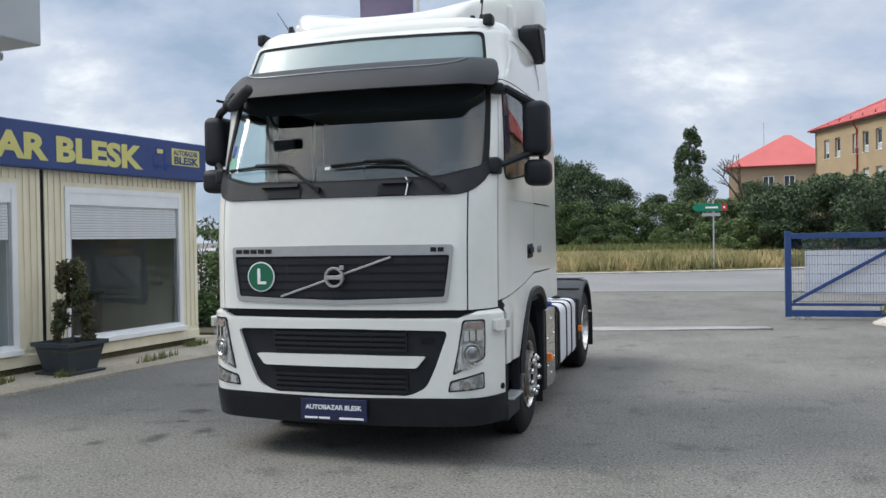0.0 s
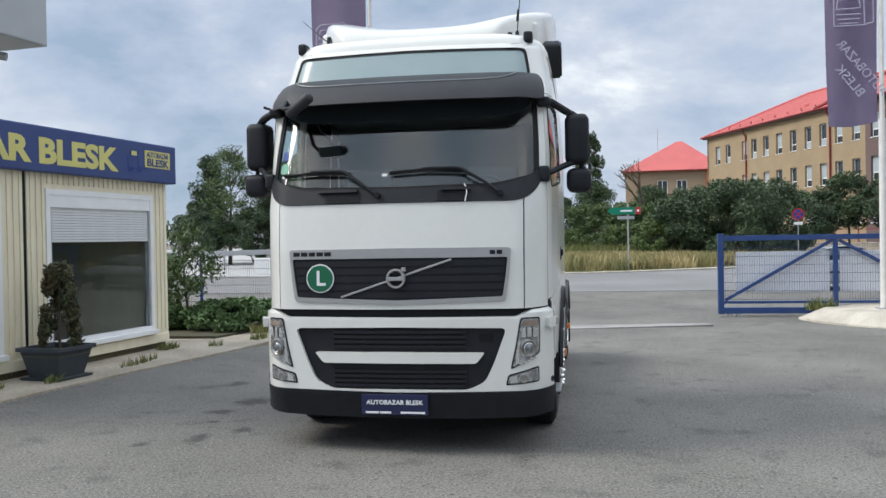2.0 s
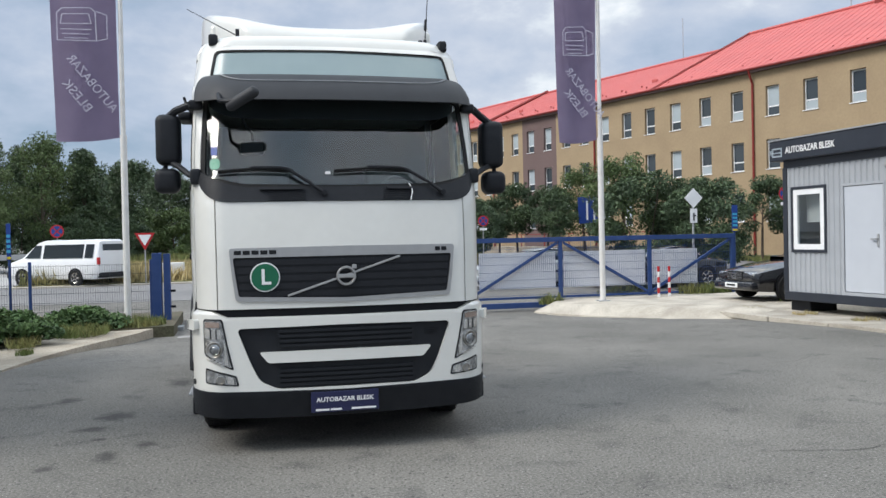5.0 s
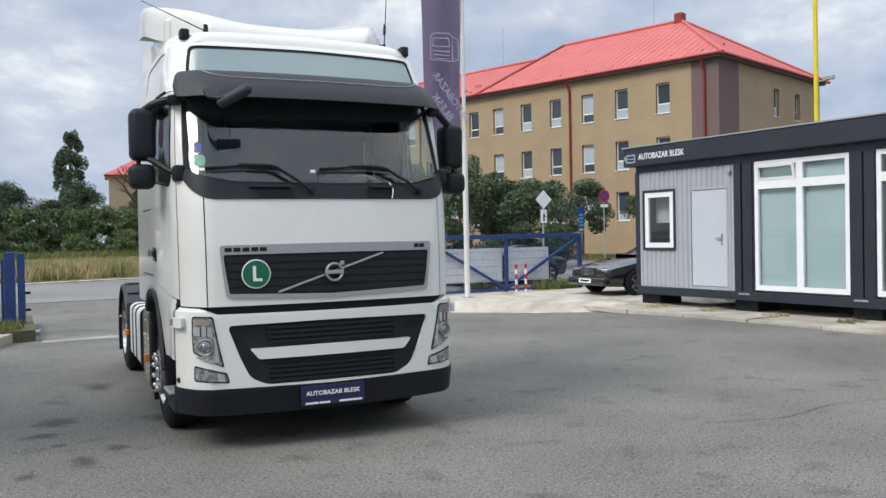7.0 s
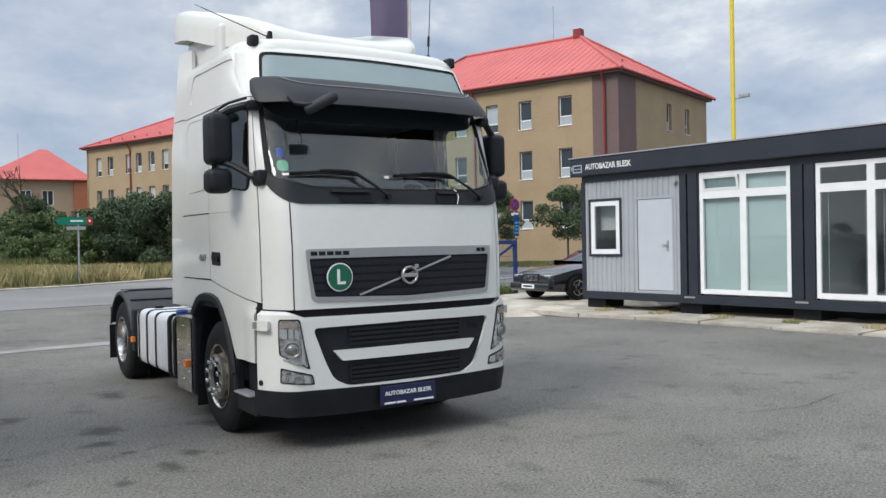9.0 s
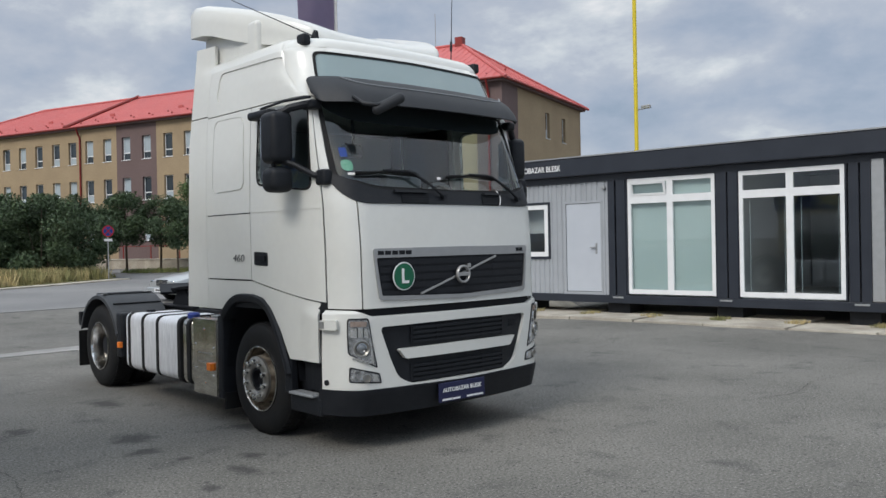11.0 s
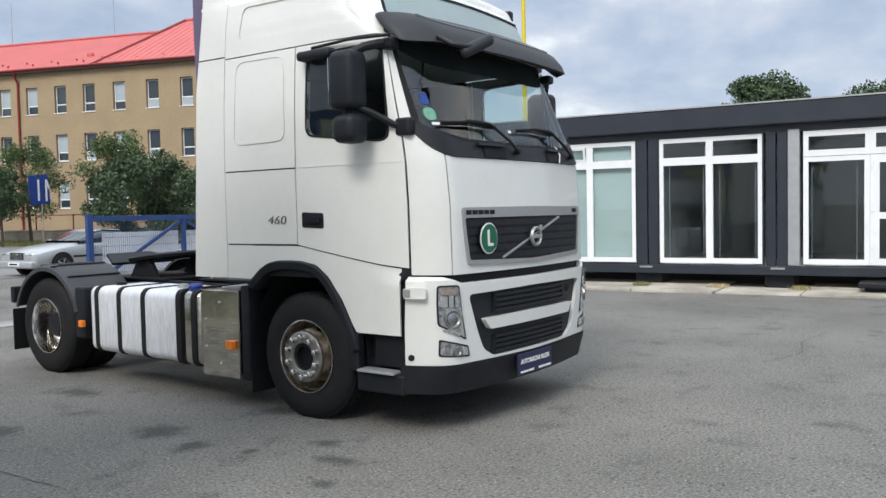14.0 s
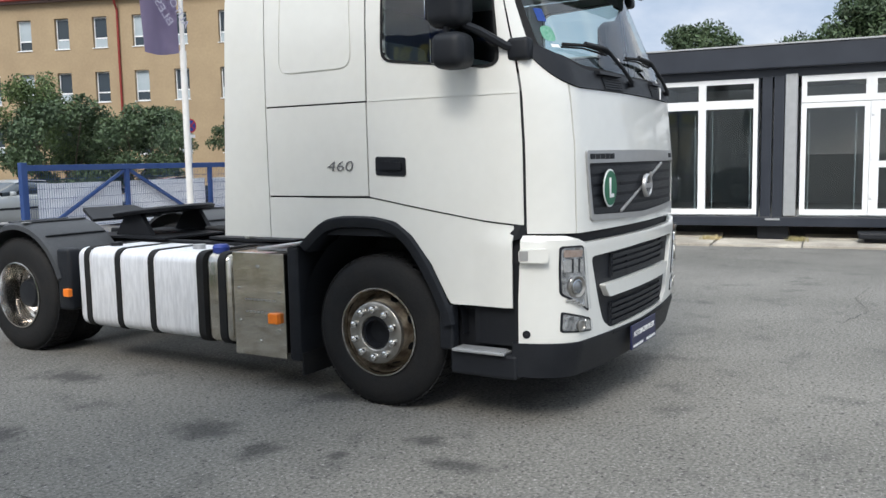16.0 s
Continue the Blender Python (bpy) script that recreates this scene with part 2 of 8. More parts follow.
M["amber"] = mat("amber_lens", (0.85, 0.22, 0.02), 0.3, col2=(0.7, 0.15, 0.02), scale=30)
M["blue_cap"] = mat("blue_cap", (0.03, 0.06, 0.30), 0.5, col2=(0.02, 0.04, 0.2), scale=30)
M["glass"] = thin_glass("clear_glass", (0.84, 0.88, 0.88), 0.06)
M["tint"] = thin_glass("tinted_screen", (0.78, 0.88, 0.87), 0.085)
M["lens"] = thin_glass("lamp_lens", (0.95, 0.96, 0.97), 0.04)
M["panel_glass"] = mat("pale_sign_panel", (0.24, 0.31, 0.32), 0.3, col2=(0.28, 0.35, 0.36), scale=3, coat=0.15)
M["green"] = mat("green_sticker", (0.005, 0.11, 0.055), 0.5, col2=(0.008, 0.13, 0.06), scale=10)
M["sticker_pale"] = mat("pale_green_sticker", (0.10, 0.30, 0.20), 0.5, col2=(0.25, 0.45, 0.36), scale=60)
M["white"] = mat("white_plastic", (0.78, 0.78, 0.78), 0.45, col2=(0.70, 0.70, 0.69), scale=5, amount=0.7)
M["pvc"] = mat("white_pvc", (0.82, 0.83, 0.84), 0.35, col2=(0.74, 0.75, 0.76), scale=4, amount=0.6)
M["plate_blue"] = mat("plate_blue", (0.013, 0.016, 0.058), 0.4, col2=(0.017, 0.020, 0.068), scale=10)
M["interior"] = mat("cab_interior", (0.17, 0.18, 0.185), 0.8, col2=(0.22, 0.225, 0.23), scale=6)
M["interior_pale"] = mat("cab_lining", (0.42, 0.42, 0.41), 0.85, col2=(0.34, 0.34, 0.33), scale=5)
M["anthracite"] = mat("anthracite_steel", (0.020, 0.0245, 0.035), 0.42, col2=(0.027, 0.032, 0.044), scale=2, amount=0.8, fine=0.05)
M["grey_sheet"] = mat("grey_sheet", (0.38, 0.40, 0.43), 0.45, col2=(0.34, 0.36, 0.385), scale=2, amount=0.8)
M["door_grey"] = mat("pale_grey_door", (0.50, 0.53, 0.58), 0.45, col2=(0.46, 0.49, 0.54), scale=3)
M["cream"] = mat("cream_sheet", (0.80, 0.74, 0.57), 0.5, col2=(0.70, 0.63, 0.47), scale=2.2, amount=0.8, fine=0.04, stretch=(2, 2, 0.6))
M["sign_blue"] = mat("sign_blue", (0.035, 0.062, 0.19), 0.45, col2=(0.045, 0.078, 0.22), scale=2)
M["yellow_letter"] = mat("yellow_letter", (0.62, 0.58, 0.20), 0.5, col2=(0.55, 0.52, 0.19), scale=6)
M["shutter"] = mat("shutter_slat", (0.66, 0.67, 0.68), 0.45, col2=(0.58, 0.59, 0.60), scale=6)
M["blind"] = mat("blind_behind_glass", (0.56, 0.66, 0.66), 0.6, col2=(0.50, 0.60, 0.60), scale=3)
M["room"] = mat("dim_room", (0.52, 0.53, 0.545), 0.9, col2=(0.58, 0.58, 0.585), scale=1.5)
M["gate_blue"] = mat("gate_blue", (0.018, 0.05, 0.17), 0.45, col2=(0.03, 0.065, 0.19), scale=5, amount=0.8)
M["sheet_white"] = mat("white_sheet", (0.80, 0.81, 0.84), 0.6, col2=(0.72, 0.73, 0.77), scale=1.5)
M["flag"] = mat("flag_cloth", (0.30, 0.25, 0.36), 0.75, col2=(0.25, 0.21, 0.31), scale=2)
M["flag_print"] = mat("flag_print", (0.48, 0.46, 0.55), 0.8, col2=(0.28, 0.27, 0.36), scale=6)
M["pole_white"] = mat("pole_white", (0.72, 0.71, 0.69), 0.45, col2=(0.6, 0.58, 0.55), scale=5, amount=0.6)
M["pole_yellow"] = mat("pole_yellow", (0.70, 0.55, 0.03), 0.45, col2=(0.6, 0.46, 0.03), scale=5)
M["facade"] = mat("ochre_render", (0.37, 0.28, 0.175), 0.9, col2=(0.31, 0.23, 0.145), scale=0.5, amount=0.7, fine=0.05, fine_scale=6)
M["facade_purple"] = mat("mauve_render", (0.165, 0.115, 0.11), 0.9, col2=(0.135, 0.095, 0.09), scale=0.5, fine=0.05, fine_scale=6)
M["facade_far"] = mat("far_ochre_render", (0.36, 0.27, 0.19), 0.9, col2=(0.31, 0.23, 0.16), scale=0.4)
M["brick_red"] = mat("brick_render", (0.36, 0.13, 0.07), 0.9, col2=(0.28, 0.1, 0.06), scale=2)
M["roof_red"] = mat("red_sheet_roof", (0.54, 0.125, 0.115), 0.6, col2=(0.47, 0.105, 0.10), scale=0.4, amount=0.8)
M["pipe_red"] = mat("red_downpipe", (0.24, 0.028, 0.022), 0.5, col2=(0.18, 0.02, 0.018), scale=3)
M["win_glass"] = mat("window_glass", (0.035, 0.048, 0.06), 0.06, col2=(0.05, 0.065, 0.08), scale=0.4, spread=0.3)
M["curtain"] = mat("window_blind", (0.40, 0.46, 0.50), 0.8, col2=(0.3, 0.36, 0.4), scale=1)
M["sign_red"] = mat("sign_red", (0.45, 0.02, 0.025), 0.45, col2=(0.38, 0.02, 0.025), scale=10)
M["sign_blue2"] = mat("road_sign_blue", (0.012, 0.05, 0.25), 0.45, col2=(0.015, 0.045, 0.22), scale=10)
M["sign_green"] = mat("road_sign_green", (0.0, 0.19, 0.11), 0.45, col2=(0.0, 0.16, 0.09), scale=10)
M["galv"] = mat("galvanised_steel", (0.42, 0.43, 0.44), 0.5, 0.6, col2=(0.34, 0.35, 0.36), scale=10)
M["car_black"] = mat("black_car_paint", (0.012, 0.013, 0.016), 0.18, col2=(0.02, 0.02, 0.022), scale=4, coat=0.8)
M["car_white"] = mat("white_van_paint", (0.78, 0.79, 0.80), 0.3, col2=(0.72, 0.73, 0.74), scale=2, coat=0.4)
M["car_silver"] = mat("silver_car_paint", (0.45, 0.47, 0.48), 0.3, 0.4, col2=(0.4, 0.42, 0.43), scale=2, coat=0.4)
M["pot"] = mat("planter_plastic", (0.035, 0.045, 0.055), 0.6, col2=(0.05, 0.06, 0.07), scale=5)
M["cyan"] = mat("print_cyan", (0.05, 0.35, 0.55), 0.5, col2=(0.05, 0.3, 0.5), scale=9)
M["oil"] = mat("oil_stain", (0.068, 0.066, 0.064), 0.8, col2=(0.105, 0.10, 0.096), scale=7, amount=1.0, fine=0.34, fine_scale=48, bump=0.06, bump_scale=160)
M["line"] = mat("faded_line", (0.32, 0.31, 0.295), 0.9, col2=(0.22, 0.215, 0.21), scale=1.5, amount=0.9, fine=0.2, fine_scale=30)
M["tar"] = mat("tar_roof", (0.20, 0.13, 0.09), 0.8, col2=(0.25, 0.17, 0.12), scale=2)
M["orange_roof"] = mat("tan_roof_edge", (0.42, 0.27, 0.17), 0.8, col2=(0.36, 0.23, 0.15), scale=2)
M["lens_dark"] = mat("projector_lens", (0.22, 0.23, 0.24), 0.05, 0.6, col2=(0.3, 0.31, 0.32), scale=20)
M["lamp_chrome"] = mat("lamp_reflector", (0.92, 0.93, 0.94), 0.15, 0.95, col2=(0.7, 0.71, 0.72), scale=25)
M["grey_text"] = mat("grey_badge", (0.16, 0.16, 0.165), 0.4, 0.3, col2=(0.2, 0.2, 0.2), scale=20)
M["crack"] = mat("asphalt_crack", (0.062, 0.06, 0.057), 0.95, col2=(0.07, 0.066, 0.06), scale=6)
M["lamp_dark"] = mat("lamp_housing", (0.20, 0.21, 0.22), 0.2, 0.8, col2=(0.75, 0.76, 0.78), scale=26, amount=0.9)
M["lamp_turn"] = mat("turn_lens", (0.30, 0.22, 0.18), 0.15, 0.3, col2=(0.5, 0.42, 0.38), scale=30)

# ---- builders ----
def mesh_of(bm, name, material, smooth=None):
    me = bpy.data.meshes.new(name)
    bmesh.ops.recalc_face_normals(bm, faces=bm.faces)
    bm.to_mesh(me)
    bm.free()
    me.materials.append(material)
    if smooth:
        for p in me.polygons:
            p.use_smooth = True
        me.set_sharp_from_angle(angle=radians(smooth))
    return me


def part(name, bm, material, parent, label="", smooth=None, m=None):
    ob = new(name, mesh_of(bm, name, material, smooth))
    if m is not None:
        ob.matrix_basis = m
    ob.parent = parent
    return tagged(ob, label) if label else ob


def thing(name, label, category, m=None, group="", kind=""):
    ob = new(name)
    ob.empty_display_size = 0.1
    ob.matrix_basis = m if m is not None else Matrix()
    return tagged(ob, label, category, group, kind)


def solid(name, bm, material, label, category="", group="", kind="structure", smooth=None, m=None):
    ob = new(name, mesh_of(bm, name, material, smooth))
    if m is not None:
        ob.matrix_basis = m
    return tagged(ob, label, category, group, kind)


def box(bm, lo, hi, bevel=0.0, m=None):
    r = bmesh.ops.create_cube(bm, size=1)
    vs = r["verts"]
    c = [(lo[i] + hi[i]) / 2 for i in range(3)]
    d = [hi[i] - lo[i] for i in range(3)]
    for v in vs:
        v.co = Vector((c[0] + v.co.x * d[0], c[1] + v.co.y * d[1], c[2] + v.co.z * d[2]))
    if bevel > 0:
        es = list({e for v in vs for e in v.link_edges})
        r2 = bmesh.ops.bevel(bm, geom=es, offset=bevel, segments=2, affect="EDGES", profile=0.5, clamp_overlap=True)
        vs = list({v for f in r2["faces"] for v in f.verts} | {v for v in vs if v.is_valid})
    if m is not None:
        bmesh.ops.transform(bm, matrix=m, verts=vs)
    return bm


def bx(lo, hi, bevel=0.0, m=None):
    return box(bmesh.new(), lo, hi, bevel, m)


def rod(bm, a, b, r, seg=12, r2=None, cap=True):
    a, b = Vector(a), Vector(b)
    d = b - a
    m = Matrix.Translation((a + b) / 2) @ d.to_track_quat("Z", "Y").to_matrix().to_4x4()
    bmesh.ops.create_cone(bm, cap_ends=cap, segments=seg, radius1=r, radius2=r if r2 is None else r2, depth=d.length, matrix=m)
    return bm


def tube(bm, pts, r, seg=8):
    """A bent rod through the points, swept as one skin."""
    pts = [Vector(p) for p in pts]
    rings = []
    for i, p in enumerate(pts):
        d = (pts[min(i + 1, len(pts) - 1)] - pts[max(i - 1, 0)]).normalized()
        q = d.to_track_quat("Z", "Y").to_matrix()
        rings.append([bm.verts.new(p + q @ Vector((r * math.cos(k * math.tau / seg), r * math.sin(k * math.tau / seg), 0))) for k in range(seg)])
    for a, b in zip(rings, rings[1:]):
        for k in range(seg):
            bm.faces.new((a[k], a[(k + 1) % seg], b[(k + 1) % seg], b[k]))
    bm.faces.new(rings[0][::-1])
    bm.faces.new(rings[-1])
    return bm


def lathe(bm, prof, seg=48, m=None):
    """Turns (radius, height) pairs about z, then applies m."""
    rings = [[bm.verts.new((r * math.cos(k * math.tau / seg), r * math.sin(k * math.tau / seg), h)) for k in range(seg)] for r, h in prof]
    for a, b in zip(rings, rings[1:]):
        for k in range(seg):
            bm.faces.new((a[k], a[(k + 1) % seg], b[(k + 1) % seg], b[k]))
    if m is not None:
        bmesh.ops.transform(bm, matrix=m, verts=[v for r in rings for v in r])
    return bm


def prism(bm, poly, depth, m=None, bevel=0.0):
    """A flat outline (x, z) given depth along y, centred on y = 0."""
    a = [bm.verts.new((x, -depth / 2, z)) for x, z in poly]
    b = [bm.verts.new((x, depth / 2, z)) for x, z in poly]
    n = len(poly)
    fs = [bm.faces.new(a), bm.faces.new(b[::-1])]
    for i in range(n):
        fs.append(bm.faces.new((a[i], b[i], b[(i + 1) % n], a[(i + 1) % n])))
    vs = a + b
    if bevel > 0:
        es = list({e for f in fs[:2] for e in f.edges})
        r = bmesh.ops.bevel(bm, geom=es, offset=bevel, segments=2, affect="EDGES", profile=0.5, clamp_overlap=True)
        vs = list({v for f in r["faces"] for v in f.verts} | {v for v in vs if v.is_valid})
    if m is not None:
        bmesh.ops.transform(bm, matrix=m, verts=vs)
    return bm


def plane_frame(o, u):
    """A frame on a wall: x along u, z up, y into the wall."""
    ux = Vector((u[0], u[1], 0)).normalized()
    r = Matrix((ux, Vector((-ux.y, ux.x, 0)), Vector((0, 0, 1)))).transposed().to_4x4()
    return Matrix.Translation((o[0], o[1], o[2] if len(o) > 2 else 0)) @ r


def words(text, size, material, parent, m, name="lettering", label="", depth=0.004, width=None, bold=0.0, shear=0.0, mirrored=False):
    """Built-in lettering turned into a mesh; text stands in x and z, its foot centred on the frame m."""
    c = bpy.data.curves.new(name, "FONT")
    c.body, c.size, c.extrude, c.align_x = text, size, depth / 2, "CENTER"
    c.offset, c.shear, c.resolution_u = bold, shear, 3
    tmp = bpy.data.objects.new("tmp", c)
    scene.collection.objects.link(tmp)
    bpy.context.view_layer.update()
    me = bpy.data.meshes.new_from_object(tmp.evaluated_get(bpy.context.evaluated_depsgraph_get()))
    bpy.data.objects.remove(tmp)
    xs = [v.co.x for v in me.vertices]
    k = width / (max(xs) - min(xs)) if width else 1
    me.transform(Matrix.Rotation(radians(90), 4, "X") @ Matrix.Diagonal((-k if mirrored else k, 1, 1, 1)))
    me.materials.clear()
    me.materials.append(material)
    me.name = name
    ob = new(name, me)
    ob.parent, ob.matrix_basis = parent, m
    return tagged(ob, label) if label else ob


def from_arrays(name, verts, faces, material):
    me = bpy.data.meshes.new(name)
    me.from_pydata([tuple(v) for v in verts], [], [tuple(int(i) for i in f) for f in faces])
    me.materials.append(material)
    return me


def ground_z(x, y):
    """The yard is level, sinks a little at the gate and climbs again towards the meadow."""
    def ramp(a, b, v):
        t = min(max((v - a) / (b - a), 0), 1)
        return t * t * (3 - 2 * t)
    return -0.18 * ramp(12, 18, y) + 0.18 * ramp(20.6, 26.4, y)

# ---- ground ----
def ground_sheet():
    bm = bmesh.new()
    xs = [-1500, -400, -120, -60] + list(range(-40, 41, 4)) + [60, 120, 400, 1500]
    ys = [-1500, -300, -60, -20] + list(range(-10, 60, 2)) + [80, 140, 400, 1500]
    g = [[bm.verts.new((x, y, ground_z(x, y))) for x in xs] for y in ys]
    for j in range(len(ys) - 1):
        for i in range(len(xs) - 1):
            bm.faces.new((g[j][i], g[j][i + 1], g[j + 1][i + 1], g[j + 1][i]))
    return solid("ground", bm, M["asphalt"], "worn grey asphalt yard with patches and fine grit", smooth=60)


def slab(name, pts, z0, z1, material, label, kind="structure"):
    """A low flat body on the ground with a given outline."""
    bm = bmesh.new()
    a = [bm.verts.new((x, y, z0)) for x, y in pts]
    b = [bm.verts.new((x, y, z1)) for x, y in pts]
    bm.faces.new(b)
    for i in range(len(pts)):
        j = (i + 1) % len(pts)
        bm.faces.new((a[i], a[j], b[j], b[i]))
    return solid(name, bm, material, label, kind=kind)


ground_sheet()
slab("road", [(-60, 27), (-20, 26.5), (-5, 26), (12, 27), (22, 32), (30, 40), (24, 70), (17, 96), (10, 96), (13, 60), (11.5, 48), (6, 43.2), (0, 39.4), (-6, 37.4), (-16, 37.0), (-60, 42)], -0.2, 0.015, M["asphalt_far"], "grey public road beyond the gate")
slab("road_crossing", [(-200, 64), (-60, 48), (-22, 39.5), (-13.5, 37.6), (-11, 52), (-14, 120), (-30, 200), (-200, 200)], -0.1, 0.06, M["road_pale"], "pale concrete road climbing away behind the fence")
slab("meadow", [(-13.2, 37.7), (-6, 38.2), (0, 40.2), (5.6, 44.2), (10.6, 48.4), (11.8, 56), (10.5, 75), (9, 110), (40, 300), (-60, 300), (-12, 140), (-10.5, 52)], -0.1, 0.10, M["meadow"], "dry roadside meadow")
slab("meadow_verge", [(28, 38), (40, 33), (60, 30), (60, 60), (27, 62), (20, 96), (18, 96), (25, 66)], -0.1, 0.08, M["soil"], "green verge in front of the long building")
slab("pavement", [(-13.2, 36.9), (-6, 37.5), (0, 39.5), (6, 43.3), (11.2, 47.6), (10.6, 48.4), (5.6, 44.2), (0, 40.2), (-6, 38.2), (-13.2, 37.7)], -0.1, 0.07, M["concrete"], "pale concrete edge strip beside the meadow")

# ---- yard edges ----
pad_edge = [(-8.05, 5.0), (-7.92, 5.8), (-7.6, 7.7), (-7.42, 8.95), (-7.25, 9.9), (-6.85, 11.7), (-6.6, 13.2), (-6.2, 14.57), (-5.6, 16.2), (-5.3, 17.5)]
slab("pavement_pad", pad_edge + [(-6.6, 17.0), (-7.4, 15.2), (-7.75, 13.6), (-10.5, 13.4), (-10.5, 5.0)], -0.3, 0.028, M["pad"], "cracked concrete apron along the cream office")
slab("soil_bed", [(-5.0, 17.2), (-6.6, 16.8), (-7.45, 15.1), (-7.8, 13.7), (-12, 13.6), (-26, 14.5), (-26, 21), (-5.1, 21)], -0.35, 0.06, M["soil"], "planted bed beside the fence")
def mound(name, pts, z0, z1, material, label, seed):
    """A low broken slab whose ragged edge runs out into the ground."""
    rr = random.Random(seed)
    ring = []
    for (x0, y0), (x1, y1) in zip(pts, pts[1:] + pts[:1]):
        k = max(2, int(math.hypot(x1 - x0, y1 - y0) / 0.22))
        for i in range(k):
            ring.append((x0 + (x1 - x0) * i / k + rr.uniform(-0.06, 0.06), y0 + (y1 - y0) * i / k + rr.uniform(-0.06, 0.06)))
    cx, cy = sum(p[0] for p in ring) / len(ring), sum(p[1] for p in ring) / len(ring)
    bm = bmesh.new()
    rows = []
    for f, z in ((1.0, z0 - 0.06), (0.995, z0 + 0.025), (0.9, z1 - 0.02), (0.7, z1), (0.3, z1)):
        rows.append([bm.verts.new((cx + (x - cx) * f, cy + (y - cy) * f, z + (rr.uniform(-0.008, 0.008) if f < 0.99 else 0))) for x, y in ring])
    for a, b in zip(rows, rows[1:]):
        for i in range(len(ring)):
            j = (i + 1) % len(ring)
            bm.faces.new((a[i], a[j], b[j], b[i]))
    bm.faces.new(rows[-1])
    return solid(name, bm, material, label, smooth=40)


mound("concrete_apron", [(3.7, 18.3), (4.4, 17.2), (5.6, 15.9), (6.3, 15.0), (6.6, 14.4), (8.0, 14.9), (10.8, 15.4), (13, 20.6), (4.4, 20.2), (3.4, 19.2)], -0.16, 0.10, M["concrete"], "raised broken concrete around the flagpole", 3)
slab("ground_strip", [(-4.9, 17.0), (-4.9, 16.6), (-1.8, 16.75), (1.4, 17.6), (1.3, 17.95)], -0.3, -0.135, M["line"], "pale concrete threshold across the gateway")

GO, GU = (7.62, 14.99), (0.107, -0.994)
GM = plane_frame(GO, GU)       # x along the dark office row, z up, y into it
YO, YU = (-8.10, 12.5), (0.121, 0.9926)
YM = plane_frame(YO, YU)       # x runs away from the start of the walk; the office lies at x < 0, y is outward-in
BO, BU = (32.11, 53.89), (0.337, -0.9415)
BM = plane_frame(BO, BU)


def wall_grid(bm, u0, u1, z0, z1, holes, y0, y1):
    """A wall from y0 to y1 with rectangular openings (u0, u1, z0, z1) cut right through."""
    us = sorted({u0, u1, *[h[0] for h in holes], *[h[1] for h in holes]})
    zs = sorted({z0, z1, *[h[2] for h in holes], *[h[3] for h in holes]})
    us, zs = [u for u in us if u0 <= u <= u1], [z for z in zs if z0 <= z <= z1]
    cache = {}

    def v(u, y, z):
        k = (round(u, 4), round(y, 4), round(z, 4))
        if k not in cache:
            cache[k] = bm.verts.new((u, y, z))
        return cache[k]
    for a, b in zip(us, us[1:]):
        for c, d in zip(zs, zs[1:]):
            if any(h[0] <= (a + b) / 2 <= h[1] and h[2] <= (c + d) / 2 <= h[3] for h in holes):
                continue
            for y in (y0, y1):
                bm.faces.new((v(a, y, c), v(b, y, c), v(b, y, d), v(a, y, d)))
    for a, b, c, d in list(holes) + [(u0, u1, z0, z1)]:
        for p, q in (((a, c), (b, c)), ((b, c), (b, d)), ((b, d), (a, d)), ((a, d), (a, c))):
            w = [bm.verts.new((p[0], y0, p[1])), bm.verts.new((q[0], y0, q[1])), bm.verts.new((q[0], y1, q[1])), bm.verts.new((p[0], y1, p[1]))]
            bm.faces.new(w)
    bmesh.ops.remove_doubles(bm, verts=bm.verts[:], dist=1e-5)
    return bm


